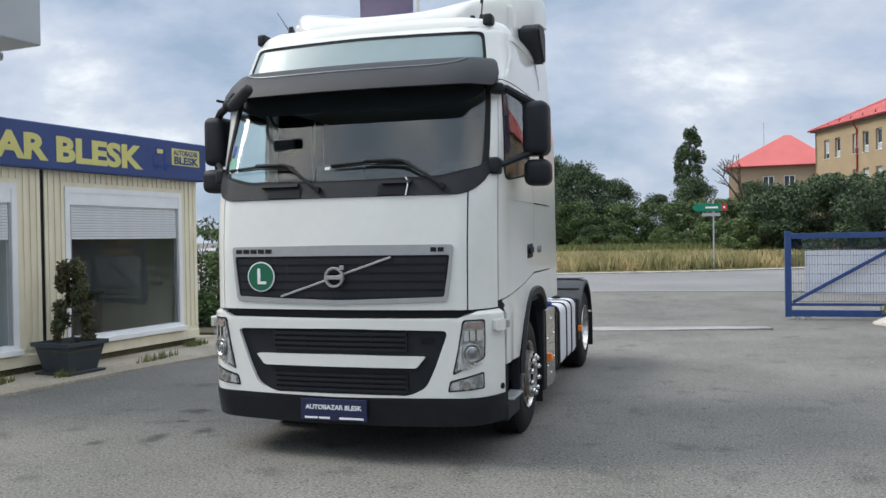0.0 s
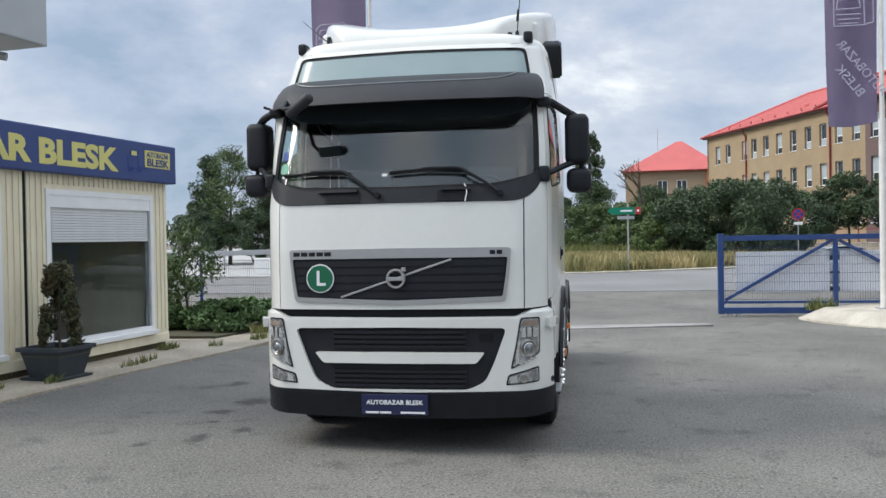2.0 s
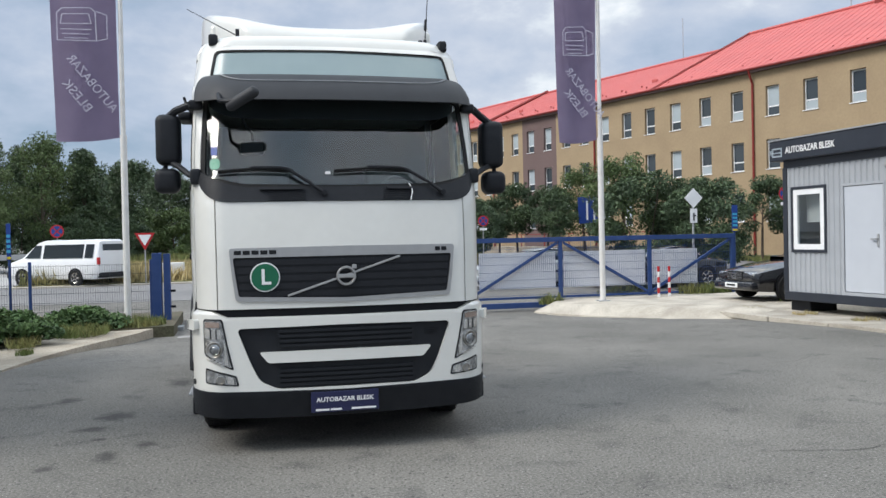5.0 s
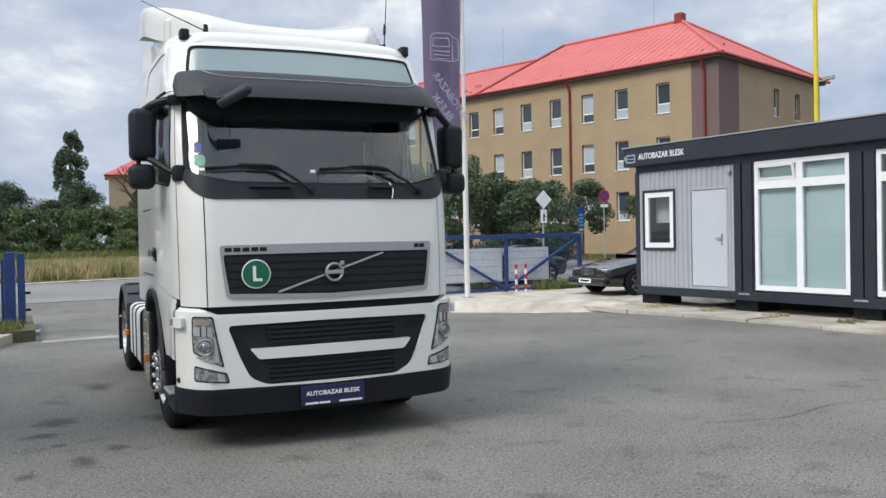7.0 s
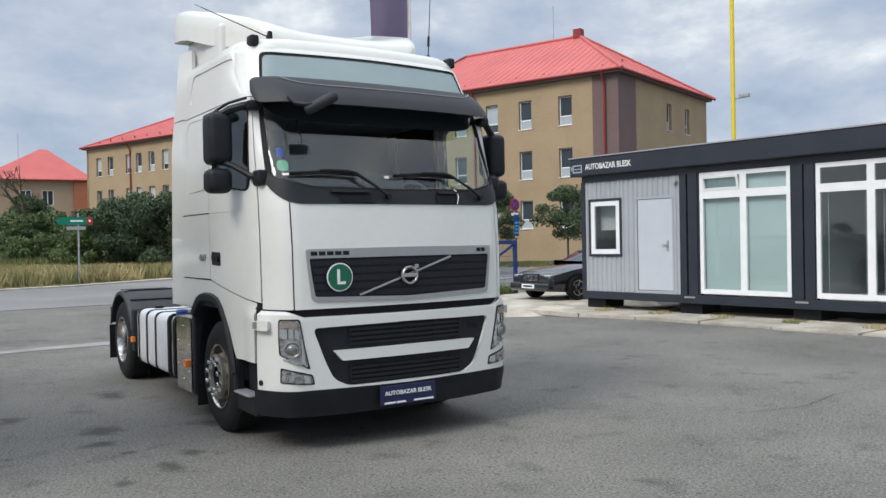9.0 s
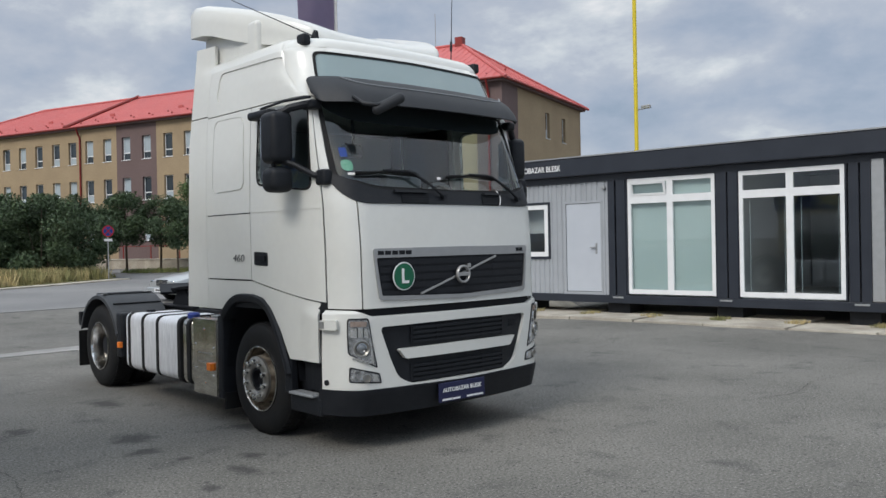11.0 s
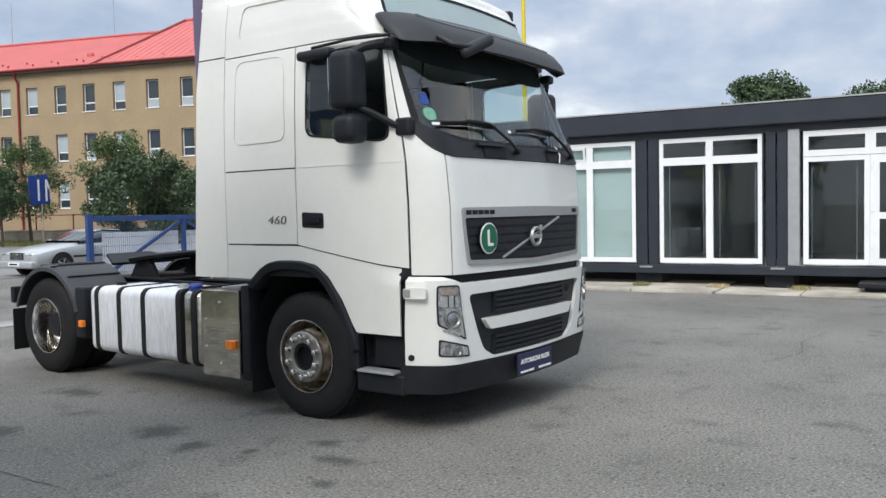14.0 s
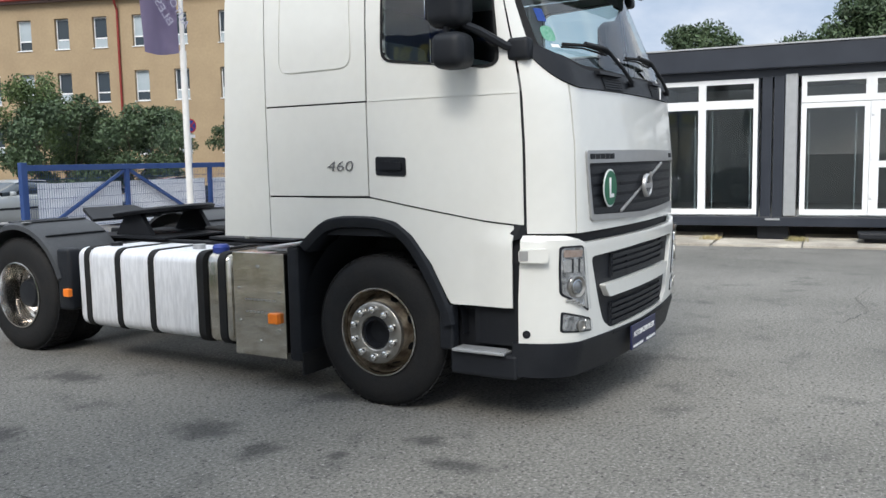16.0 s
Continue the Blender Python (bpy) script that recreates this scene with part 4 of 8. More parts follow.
# ---- cream office ----
def cream_office():
    D, L = 4.0, -6.4
    b = thing("office_cabin", "cream ribbed site office with blue sign board and shutters", "office", YM)
    holes = [(-2.74, -0.37, 0.34, 2.53), (-5.9, -3.52, 0.34, 2.53)]
    inner = [(-2.66, -0.45, 0.42, 2.45), (-5.82, -3.60, 0.42, 2.45)]
    for a, c, hs in ((-3.06, 0.02, [holes[0]]), (L, -3.13, [holes[1]])):
        part("wall", wall_grid(bmesh.new(), a, c, 0.14, 2.8, hs, 0.0, 0.12), M["cream"], b)
        rb = bmesh.new()
        u = a + 0.05
        while u < c - 0.04:
            if not any(h[0] - 0.05 < u < h[1] + 0.05 for h in hs):
                box(rb, (u, -0.018, 0.34), (u + 0.05, 0.0, 2.78))
            elif True:
                box(rb, (u, -0.018, 2.60), (u + 0.05, 0.0, 2.78))
            u += 0.105
        part("wall_ribs", rb, M["cream"], b)
        part("bottom_rail", bx((a, -0.02, 0.12), (c, 0.1, 0.27), 0.01), M["cream"], b)
    part("wall", bx((-0.08, 0.12, 0.14), (0.02, D, 2.8)), M["cream"], b)
    part("wall", bx((L, D - 0.1, 0.14), (0.02, D, 2.8)), M["cream"], b)
    part("floor_slab", bx((L, 0.12, 0.1), (-0.08, D - 0.1, 0.2)), M["room"], b)
    part("gap_strip", bx((-3.13, 0.02, 0.1), (-3.06, 0.1, 2.8)), M["dark"], b)
    part("base", bx((L, 0.05, 0.02), (0, D, 0.12)), M["soil"], b)
    part("partition", bx((-3.12, 0.12, 0.2), (-3.07, D - 0.1, 2.8)), M["room"], b)
    part("sign_board", bx((L, -0.13, 2.74), (0.14, 0.3, 3.36), 0.02), M["sign_blue"], b, "dark blue sign board")
    part("roof", bx((L, 0.3, 2.8), (0.1, D, 3.3)), M["cream"], b)
    for (a, c, z0, z1), (a2, c2, z2, z3) in zip(holes, inner):
        w = part("window", wall_grid(bmesh.new(), a, c, z0, z1, [(a2, c2, z2, z3)], -0.03, 0.09), M["pvc"], b, "wide white window with half-lowered shutter")
        g = part("pane", bx((a2 - 0.01, 0.05, z2 - 0.01), (c2 + 0.01, 0.06, 1.85)), M["glass"], w)
        g.visible_shadow = False
        part("sill", bx((a - 0.02, -0.09, z0 - 0.05), (c + 0.02, 0.0, z0 + 0.02), 0.006), M["pvc"], w)
        part("shutter_box", bx((a2, -0.022, 2.28), (c2, 0.06, 2.45)), M["pvc"], w)
        prof = bmesh.new()
        n = 13
        sl = mesh_of(bx((a2, 0.0, 0.002), (c2, 0.024, 0.037), 0.006), "shutter_slat", M["shutter"])
        for k in range(n):
            o = new("shutter_slat", sl)
            o.parent, o.matrix_basis = w, pose(0, 0.0, 1.79 + k * 0.038)
        prof.free()
        part("guide_rail", bx((a2, -0.012, z2), (a2 + 0.035, 0.03, 2.28)), M["galv"], w)
        part("guide_rail", bx((c2 - 0.035, -0.012, z2), (c2, 0.03, 2.28)), M["galv"], w)
    words("AUTOBAZAR BLESK", 0.46, M["yellow_letter"], b, pose(-4.03, -0.133, 2.87), width=5.35, bold=0.02)
    part("plate", bx((-0.70, -0.136, 2.97), (-0.04, -0.131, 3.24), 0.0), M["yellow_letter"], b, "small pale sign panel")
    words("AUTOBAZAR", 0.115, M["sign_blue"], b, pose(-0.37, -0.138, 3.135), width=0.58, bold=0.003, depth=0.003)
    words("BLESK", 0.165, M["sign_blue"], b, pose(-0.37, -0.138, 2.995), width=0.58, bold=0.006, depth=0.003)
    lg = bmesh.new()
    for lo, hi in (((-1.12, 2.93), (-0.86, 3.12)), ((-1.05, 3.12), (-0.86, 3.22)), ((-0.86, 2.93), (-0.7, 2.97))):
        wall_grid(lg, lo[0], hi[0], lo[1], hi[1], [(lo[0] + 0.012, hi[0] - 0.012, lo[1] + 0.012, hi[1] - 0.012)], -0.134, -0.1305)
    for x in (-1.06, -0.84):
        lathe(lg, [(0.045, -0.003), (0.045, 0.003), (0.033, 0.003), (0.033, -0.003)], 20, pose(x, -0.133, 2.92, 90))
    part("logo", lg, M["sign_blue2"], b, "blue line drawing of a lorry")
    part("logo_window", bx((-1.03, -0.134, 3.13), (-0.9, -0.1305, 3.2)), M["yellow_letter"], b)
    # desk and pale boxes seen dimly inside
    dk = thing("desk", "dark office desk behind the glass", "desk", YM @ pose(-1.6, 1.6, 0.2))
    part("tabletop", bx((-0.8, -0.35, 0.7), (0.8, 0.35, 0.74), 0.01), M["bark"], dk)
    for x in (-0.75, 0.71):
        part("leg", bx((x, -0.33, 0), (x + 0.04, 0.33, 0.7)), M["bark"], dk)


cream_office()
# lamp-board canopy at the very start, above the cream office
cn = thing("canopy", "pale grey overhead panel on a post with a small camera", "canopy", pose(-6.99, 7.2, 0, 0, 0, -7))
part("panel", bx((-3.2, -1.2, 3.92), (0.0, 0.55, 4.9), 0.02), M["grey_sheet"], cn)
part("post", rod(bmesh.new(), (-2.9, -0.5, 0.05), (-2.9, -0.5, 3.95), 0.06), M["galv"], cn)
bm = rod(bmesh.new(), (-0.5, 0.2, 3.82), (-0.32, 0.3, 3.79), 0.045)
rod(bm, (-0.45, 0.22, 3.82), (-0.45, 0.22, 3.93), 0.015)
part("camera_head", bm, M["galv"], cn)

# ---- the truck ----
TR = thing("tractor_truck", "white two-axle tractor truck with dark visor and side tanks", "truck", pose(-2.66, 6.0, 0))


def interp(tab, z):
    for (a, p), (b, q) in zip(tab, tab[1:]):
        if z <= b:
            t = min(max((z - a) / (b - a), 0), 1)
            return p + (q - p) * t
    return tab[-1][1]


LEAN_T = [(0.25, 0.06), (0.5, -0.005), (1.1, -0.015), (1.2, -0.008), (1.7, 0.0), (2.04, 0.03), (2.2, 0.085), (2.96, 0.40), (3.06, 0.45), (3.40, 0.61), (3.46, 0.66), (3.53, 0.76)]
WIDE_T = [(0.25, 0.985), (0.5, 0.99), (1.2, 0.995), (2.0, 1.0), (2.5, 0.992), (2.9, 0.975), (3.2, 0.957), (3.42, 0.93), (3.53, 0.885)]


def skin(s, z, off=0.0):
    """A point of the cab's outer skin: s runs round the plan from the middle of the front, z is the height."""
    a, sg = abs(s), (1 if s >= 0 else -1)
    if a < 0.93:
        x, y, nx, ny = a, 0.06 * (a / 0.93) ** 2, 0.12 * a, -1.0
    elif a < 1.43:
        t = (a - 0.93) / 0.5
        th = t * math.pi / 2
        x, y, nx, ny = 0.93 + 0.31 * math.sin(th), 0.06 + 0.50 * (1 - math.cos(th)), math.sin(th), -0.8 * math.cos(th)
    else:
        q = min(1.0, (a - 1.43) / 0.6)
        x, y, nx, ny = 1.24 + 0.04 * q * (2 - q), 0.56 + (a - 1.43), 1.0, 0.0
    n = math.hypot(nx, ny)
    # the windscreen leans back, the doors stand upright, and the high roof rounds over slowly
    up = min(1.0, max(0.0, (z - 2.95) / 0.30))
    b = min(1.0, max(0.0, (a - 1.08 + 0.03 * up) / (0.40 + 0.55 * up)))
    b = b * b * (3 - 2 * b)
    f = interp(LEAN_T, z) * (1 - b) + 0.03 * b
    w = interp(WIDE_T, z)
    if z < 1.17:
        w += 0.028 * min(1, (1.17 - z) / 0.02) * min(1.0, max(0.0, (1.5 - a) / 0.2))
    return Vector((sg * (x * w + nx / n * off), y + f + ny / n * off, z))


def side_s(y):
    return y + 0.84


def col_patch(bm, s0, s1, zlo, zhi, ns=24, nz=10, off=0.0, thick=0.025):
    """A panel of the skin between s0 and s1, from zlo(s) to zhi(s), with a rim turned inward."""
    lo = zlo if callable(zlo) else (lambda s: zlo)
    hi = zhi if callable(zhi) else (lambda s: zhi)
    g = []
    for i in range(ns + 1):
        s = s0 + (s1 - s0) * i / ns
        g.append([bm.verts.new(skin(s, lo(s) + (hi(s) - lo(s)) * j / nz, off)) for j in range(nz + 1)])
    for i in range(ns):
        for j in range(nz):
            bm.faces.new((g[i][j], g[i + 1][j], g[i + 1][j + 1], g[i][j + 1]))
    if thick:
        edge = [(s0 + (s1 - s0) * i / ns, 0) for i in range(ns + 1)] + [(s1, j / nz) for j in range(1, nz + 1)]
        edge += [(s0 + (s1 - s0) * i / ns, 1) for i in range(ns - 1, -1, -1)] + [(s0, j / nz) for j in range(nz - 1, 0, -1)]
        o = [bm.verts.new(skin(s, lo(s) + (hi(s) - lo(s)) * t, off)) for s, t in edge]
        n = [bm.verts.new(skin(s, lo(s) + (hi(s) - lo(s)) * t, off - thick)) for s, t in edge]
        for k in range(len(edge)):
            q = (k + 1) % len(edge)
            bm.faces.new((o[k], o[q], n[q], n[k]))
    return bm


def ray_hit(poly, c, ang):
    d = (math.cos(ang), math.sin(ang))
    best = None
    for (ax, ay), (bx_, by) in zip(poly, poly[1:] + poly[:1]):
        ex, ey = bx_ - ax, by - ay
        det = d[0] * -ey + d[1] * ex
        if abs(det) < 1e-9:
            continue
        t = ((ax - c[0]) * -ey + (ay - c[1]) * ex) / det
        k = (d[0] * (ay - c[1]) - d[1] * (ax - c[0])) / det
        if t > 0 and -1e-6 <= k <= 1 + 1e-6 and (best is None or t > best):
            best = t
    return (c[0] + d[0] * best, c[1] + d[1] * best)


def round_poly(pts, r, k=5):
    """Rounds the corners of an outline."""
    out = []
    n = len(pts)
    for i in range(n):
        p, a, b = Vector(pts[i]), Vector(pts[i - 1]), Vector(pts[(i + 1) % n])
        da, db = (a - p), (b - p)
        rr = min(r, da.length * 0.45, db.length * 0.45)
        p0, p1 = p + da.normalized() * rr, p + db.normalized() * rr
        for j in range(k + 1):
            t = j / k
            q = p0 * (1 - t) ** 2 + p * 2 * t * (1 - t) + p1 * t * t
            out.append((q.x, q.y))
    return out


def star_patch(bm, outer, inner=None, rings=4, n=96, off=0.0, thick=0.025, sg=1, rim_in=True):
    """A panel of the skin with any outline (s, z); with inner, an opening is left."""
    src = inner if inner else outer
    c = (sum(p[0] for p in src) / len(src), sum(p[1] for p in src) / len(src))
    angs = sorted({round(math.atan2(p[1] - c[1], p[0] - c[0]), 5) for p in outer + (inner or [])} | {round(-math.pi + math.tau * k / n, 5) for k in range(n)})
    rows = []
    for a in angs:
        o = ray_hit(outer, c, a)
        i = ray_hit(inner, c, a) if inner else c
        rows.append([(i[0] + (o[0] - i[0]) * k / rings, i[1] + (o[1] - i[1]) * k / rings) for k in range(rings + 1)])
    first = None if inner else bm.verts.new(skin(sg * c[0], c[1], off))
    g = [[(first if (not inner and k == 0) else bm.verts.new(skin(sg * p[0], p[1], off))) for k, p in enumerate(r)] for r in rows]
    m = len(g)
    for i in range(m):
        j = (i + 1) % m
        for k in range(rings):
            if not inner and k == 0:
                bm.faces.new((first, g[i][1], g[j][1]))
            else:
                bm.faces.new((g[i][k], g[i][k + 1], g[j][k + 1], g[j][k]))
    for k, on in ((rings, True), (0, bool(inner) and rim_in)):
        if on and thick:
            o = [bm.verts.new(skin(sg * r[k][0], r[k][1], off)) for r in rows]
            q = [bm.verts.new(skin(sg * r[k][0], r[k][1], off - thick)) for r in rows]
            for i in range(m):
                j = (i + 1) % m
                bm.faces.new((o[i], o[j], q[j], q[i]))
    return bm


NB = bmesh.new


def outward(ob):
    """Turns the faces of an open pane so that they look away from the cab."""
    if sum(p.normal.dot(Vector((p.center.x, p.center.y - 1.2, 0))) for p in ob.data.polygons) < 0:
        ob.data.flip_normals()
    ob.visible_shadow = False
    return ob


G = 0.0055      # half of a panel gap


def scuttle(s):
    a = abs(s)
    return 2.045 + (0 if a < 0.85 else 0.155 * (min(a - 0.85, 0.345) / 0.331) ** 3.4)


def cab():
    # dark body behind the panel gaps
    bm = NB()
    col_patch(bm, -3.46, 3.46, lambda s: 1.18 if abs(s) < 1.27 else 1.15, 2.03, 90, 4, -0.022, 0)
    col_patch(bm, -3.46, 3.46, 2.97, 3.42, 120, 8, -0.045, 0)
    for sg in (-1, 1):
        col_patch(bm, sg * 2.30, sg * 3.46, 2.0, 3.0, 12, 4, -0.022, 0)
    part("cab_shell", bm, M["dark"], TR)
    body = part("cab_front", col_patch(NB(), -1.03 + G, 1.03 - G, lambda s: 1.185, scuttle, 60, 12), M["paint"], TR, "white front flap", smooth=35)
    for sg in (-1, 1):
        part("corner_panel", col_patch(NB(), sg * (1.03 + G), sg * (1.27 - G), lambda s: 1.185 + 0.02 * (abs(s) - 1.03), lambda s: scuttle(s) + (0 if abs(s) < 1.19 else 0.5 * (abs(s) - 1.19)), 12, 12), M["paint"], TR, smooth=35)
        # door with its window opening
        s0, s1 = 1.27 + G, side_s(1.40) - G
        low = lambda s: 1.24 + 0.168 * min(1, max(0, (s - s0) / (s1 - s0)))
        outer = [(s0, low(s0)), (s0 + 0.4, low(s0 + 0.4)), (s1, low(s1)), (s1, 2.3), (s1, 2.965), (1.5, 2.965), (s0, 2.965), (s0, 2.4)]
        hole = round_poly([(1.36, 2.18), (side_s(1.27), 2.27), (side_s(1.26), 2.87), (1.44, 2.895), (1.352, 2.845)], 0.075)
        door = part("door", star_patch(NB(), outer, hole, 12, 140, 0, 0.03, sg), M["paint"], TR, "closed white cab door", smooth=30)
        rim = round_poly([(1.345, 2.165), (side_s(1.285), 2.255), (side_s(1.275), 2.885), (1.43, 2.912), (1.337, 2.86)], 0.085)
        part("window_seal", star_patch(NB(), rim, hole, 1, 96, 0.005, 0.03, sg), M["rubber"], door, smooth=30)
        outward(part("pane", star_patch(NB(), hole, None, 4, 96, -0.012, 0.004, sg), M["tint"], door, "tinted side glass", smooth=30))
        # groove under the window and the handle
        part("door_crease", col_patch(NB(), sg * (s0 + 0.01), sg * (s1 - 0.01), 2.015, 2.023, 16, 1, 0.004, 0.006), M["paint"], door, smooth=30)
        hp = round_poly([(side_s(1.11), 1.535), (side_s(1.34), 1.545), (side_s(1.34), 1.665), (side_s(1.11), 1.655)], 0.02)
        h = part("door_handle", star_patch(NB(), hp, None, 2, 40, 0.004, 0.02, sg), M["plastic"], door, "black recessed handle", smooth=30)
        hq = round_poly([(side_s(1.135), 1.575), (side_s(1.30), 1.585), (side_s(1.30), 1.635), (side_s(1.135), 1.625)], 0.015)
        part("grip", star_patch(NB(), hq, None, 2, 40, 0.022, 0.016, sg), M["dark"], h, smooth=30)
        # sleeper side and rear air deflector
        s2, s3, s4 = side_s(1.40) + G, side_s(2.25) - G, side_s(2.63)
        mid = 2.015
        part("sleeper_panel", col_patch(NB(), sg * s2, sg * s3, 1.412, mid - G, 14, 8), M["paint"], TR, smooth=30)
        po = [(s2, mid + G), (s3, mid + G), (s3, 2.5), (s3, 2.965), (s2, 2.965), (s2, 2.5)]
        pi = round_poly([(s2 + 0.10, 2.23), (s3 - 0.12, 2.22), (s3 - 0.14, 2.925), (s2 + 0.12, 2.915)], 0.10)
        pj = round_poly([(s2 + 0.112, 2.242), (s3 - 0.132, 2.232), (s3 - 0.152, 2.913), (s2 + 0.132, 2.903)], 0.095)
        up = part("sleeper_panel", star_patch(NB(), po, pi, 5, 96, 0, 0.008, sg, True), M["paint"], TR, "white sleeper side with pressed field", smooth=30)
        part("field_groove", star_patch(NB(), pi, pj, 1, 96, -0.007, 0.0, sg), M["paint"], up, smooth=30)
        part("pressed_field", star_patch(NB(), pj, None, 5, 96, 0.002, 0.009, sg), M["paint"], up, smooth=30)
        for z0, z1 in ((1.12, 2.985), (2.997, 3.70)):
            bm = NB()

            def at(i, j, d):
                z = z0 + (z1 - z0) * j / 14
                f = skin(sg * (s3 + 2 * G), min(z, 3.5), -0.004)
                r = Vector((sg * (1.272 - max(0, z - 2.7) * 0.085), 2.69 - 0.055 * (z - 1.1), z))
                p = f.lerp(r, i / 6)
                return (p.x - sg * d, p.y, z)
            out = [[bm.verts.new(at(i, j, 0)) for j in range(15)] for i in range(7)]
            for i in range(6):
                for j in range(14):
                    bm.faces.new((out[i][j], out[i + 1][j], out[i + 1][j + 1], out[i][j + 1]))
            rim = [(i, 0) for i in range(7)] + [(6, j) for j in range(1, 15)] + [(i, 14) for i in range(5, -1, -1)] + [(0, j) for j in range(13, 0, -1)]
            o, q = [bm.verts.new(at(i, j, 0)) for i, j in rim], [bm.verts.new(at(i, j, 0.03)) for i, j in rim]
            for k in range(len(rim)):
                w = (k + 1) % len(rim)
                bm.faces.new((o[k], o[w], q[w], q[k]))
            part("rear_deflector", bm, M["paint"], TR, "white side deflector", smooth=30)
        part("rear_skirt", col_patch(NB(), sg * side_s(1.95), sg * s3, 1.12, 1.40, 12, 4), M["paint"], TR, smooth=30)
        # lower fairing over the wheel
        def arch(s):
            y = s - 0.84
            pts = [(0.0, 0.742), (0.805, 0.742), (0.825, 0.755), (0.945, 0.99), (1.08, 1.165), (1.20, 1.25), (1.364, 1.28), (1.62, 1.28), (1.76, 1.255), (1.85, 1.20), (1.95, 1.12)]
            return interp(pts, y)
        part("wheel_fairing", col_patch(NB(), sg * 1.314, sg * side_s(1.95), lambda s: arch(s), lambda s: low(s) - 2 * G if s < s1 else low(s1) - 2 * G, 60, 10) if sg > 0 else col_patch(NB(), -1.314, -side_s(1.95), lambda s: arch(-s), lambda s: low(-s) - 2 * G if -s < s1 else low(s1) - 2 * G, 60, 10), M["paint"], TR, "white wheel arch fairing", smooth=35)
        bm = NB()
        pts = [(0.79, 0.62), (0.82, 0.72), (0.955, 0.98), (1.085, 1.155), (1.21, 1.24), (1.364, 1.272), (1.62, 1.272), (1.76, 1.245), (1.86, 1.185), (1.98, 1.08)]
        for _ in range(2):
            pts = pts[:1] + [((1 - k) * a[0] + k * c[0], (1 - k) * a[1] + k * c[1]) for a, c in zip(pts, pts[1:]) for k in (0.25, 0.75)] + pts[-1:]
        rows = []
        for i, (y, z) in enumerate(pts):
            a, c = pts[max(i - 1, 0)], pts[min(i + 1, len(pts) - 1)]
            d = Vector((c[0] - a[0], c[1] - a[1])).normalized()
            nn = Vector((-d.y, d.x))
            rows.append([bm.verts.new((sg * xx, y + nn.x * k, z + nn.y * k)) for xx, k in ((1.05, -0.075), (1.25, -0.075), (1.285, -0.062), (1.298, -0.03), (1.297, 0.0), (1.27, 0.012))])
        for p, q in zip(rows, rows[1:]):
            for k in range(5):
                bm.faces.new((p[k], p[k + 1], q[k + 1], q[k]))
        part("arch_trim", bm, M["plastic"], TR, "black wheel arch trim", smooth=40)
        # white pillar beside the windscreen
        part("pillar", col_patch(NB(), sg * 1.185, sg * (1.27 - G), lambda s: scuttle(s) + 0.01 + (0 if abs(s) < 1.19 else 0.5 * (abs(s) - 1.19)), 2.965, 6, 14, -0.002, 0.04), M["paint"], TR, smooth=35)
        # high roof side with a pressed field
        ro = [(1.22, 2.975), (1.6, 2.975), (2.2, 2.975), (side_s(2.25) - G, 2.975), (side_s(2.25) - G, 3.25), (side_s(2.25) - G, 3.445), (1.7, 3.445), (1.22, 3.445)]
        ri = round_poly([(1.38, 3.09), (side_s(2.08), 3.105), (side_s(2.05), 3.385), (1.50, 3.36)], 0.07)
        rf = part("roof_side", star_patch(NB(), ro, ri, 18, 160, 0, 0.03, sg, True), M["paint"], TR, "white high roof side", smooth=30)
        part("roof_field", star_patch(NB(), ri, None, 5, 96, -0.010, 0.0, sg), M["paint"], rf, smooth=30)
    # roof front: frame round a blank sign panel
    fo = [(-1.22, 2.975), (1.22, 2.975), (1.22, 3.2), (1.22, 3.445), (0, 3.445), (-1.22, 3.445), (-1.22, 3.2)]
    fi = round_poly([(-1.13, 3.0), (1.13, 3.0), (1.11, 3.395), (0, 3.405), (-1.11, 3.395)], 0.05)
    rfm = part("roof_front", star_patch(NB(), fo, fi, 8, 240, 0, 0.03), M["paint"], TR, "white roof front", smooth=30)
    fs = round_poly([(-1.105, 3.02), (1.105, 3.02), (1.085, 3.375), (0, 3.385), (-1.085, 3.375)], 0.05)
    part("sign_seal", star_patch(NB(), fi, fs, 1, 160, -0.004, 0.02), M["rubber"], rfm, smooth=30)
    part("sign_panel", star_patch(NB(), fs, None, 24, 200, -0.012, 0.0), M["panel_glass"], rfm, "blank pale blue roof sign panel", smooth=30)
    # roof top
    bm = NB()
    ss = [-3.46 + 6.92 * i / 120 for i in range(121)]
    rings = []
    for z, k in ((3.44, 1.0), (3.475, 0.99), (3.51, 0.965), (3.54, 0.92), (3.562, 0.84), (3.575, 0.6), (3.58, 0.2)):
        rings.append([bm.verts.new(((p := skin(s, min(z, 3.445), -0.001)).x * k, 1.5 + (p.y - 1.5) * k, z - (0.04 if abs(s) < 1.2 and k > 0.9 else 0) * 0)) for s in ss])
    for a, b in zip(rings, rings[1:]):
        for i in range(len(ss) - 1):
            bm.faces.new((a[i], a[i + 1], b[i + 1], b[i]))
    bm.faces.new(rings[-1])
    part("roof", bm, M["paint"], TR, smooth=40)
    part("back_wall", prism(NB(), [(-1.23, 1.1), (1.23, 1.1), (1.23, 2.8), (1.04, 3.46), (-1.04, 3.46), (-1.23, 2.8)], 0.04, pose(0, 2.52, 0)), M["paint"], TR)
    # windscreen with dark border and scuttle
    wo = [(-1.18, 2.14 + 0.06), (-0.8, 2.12), (0, 2.11), (0.8, 2.12), (1.18, 2.20), (1.18, 2.6), (1.18, 2.98), (0, 2.98), (-1.18, 2.98), (-1.18, 2.6)]
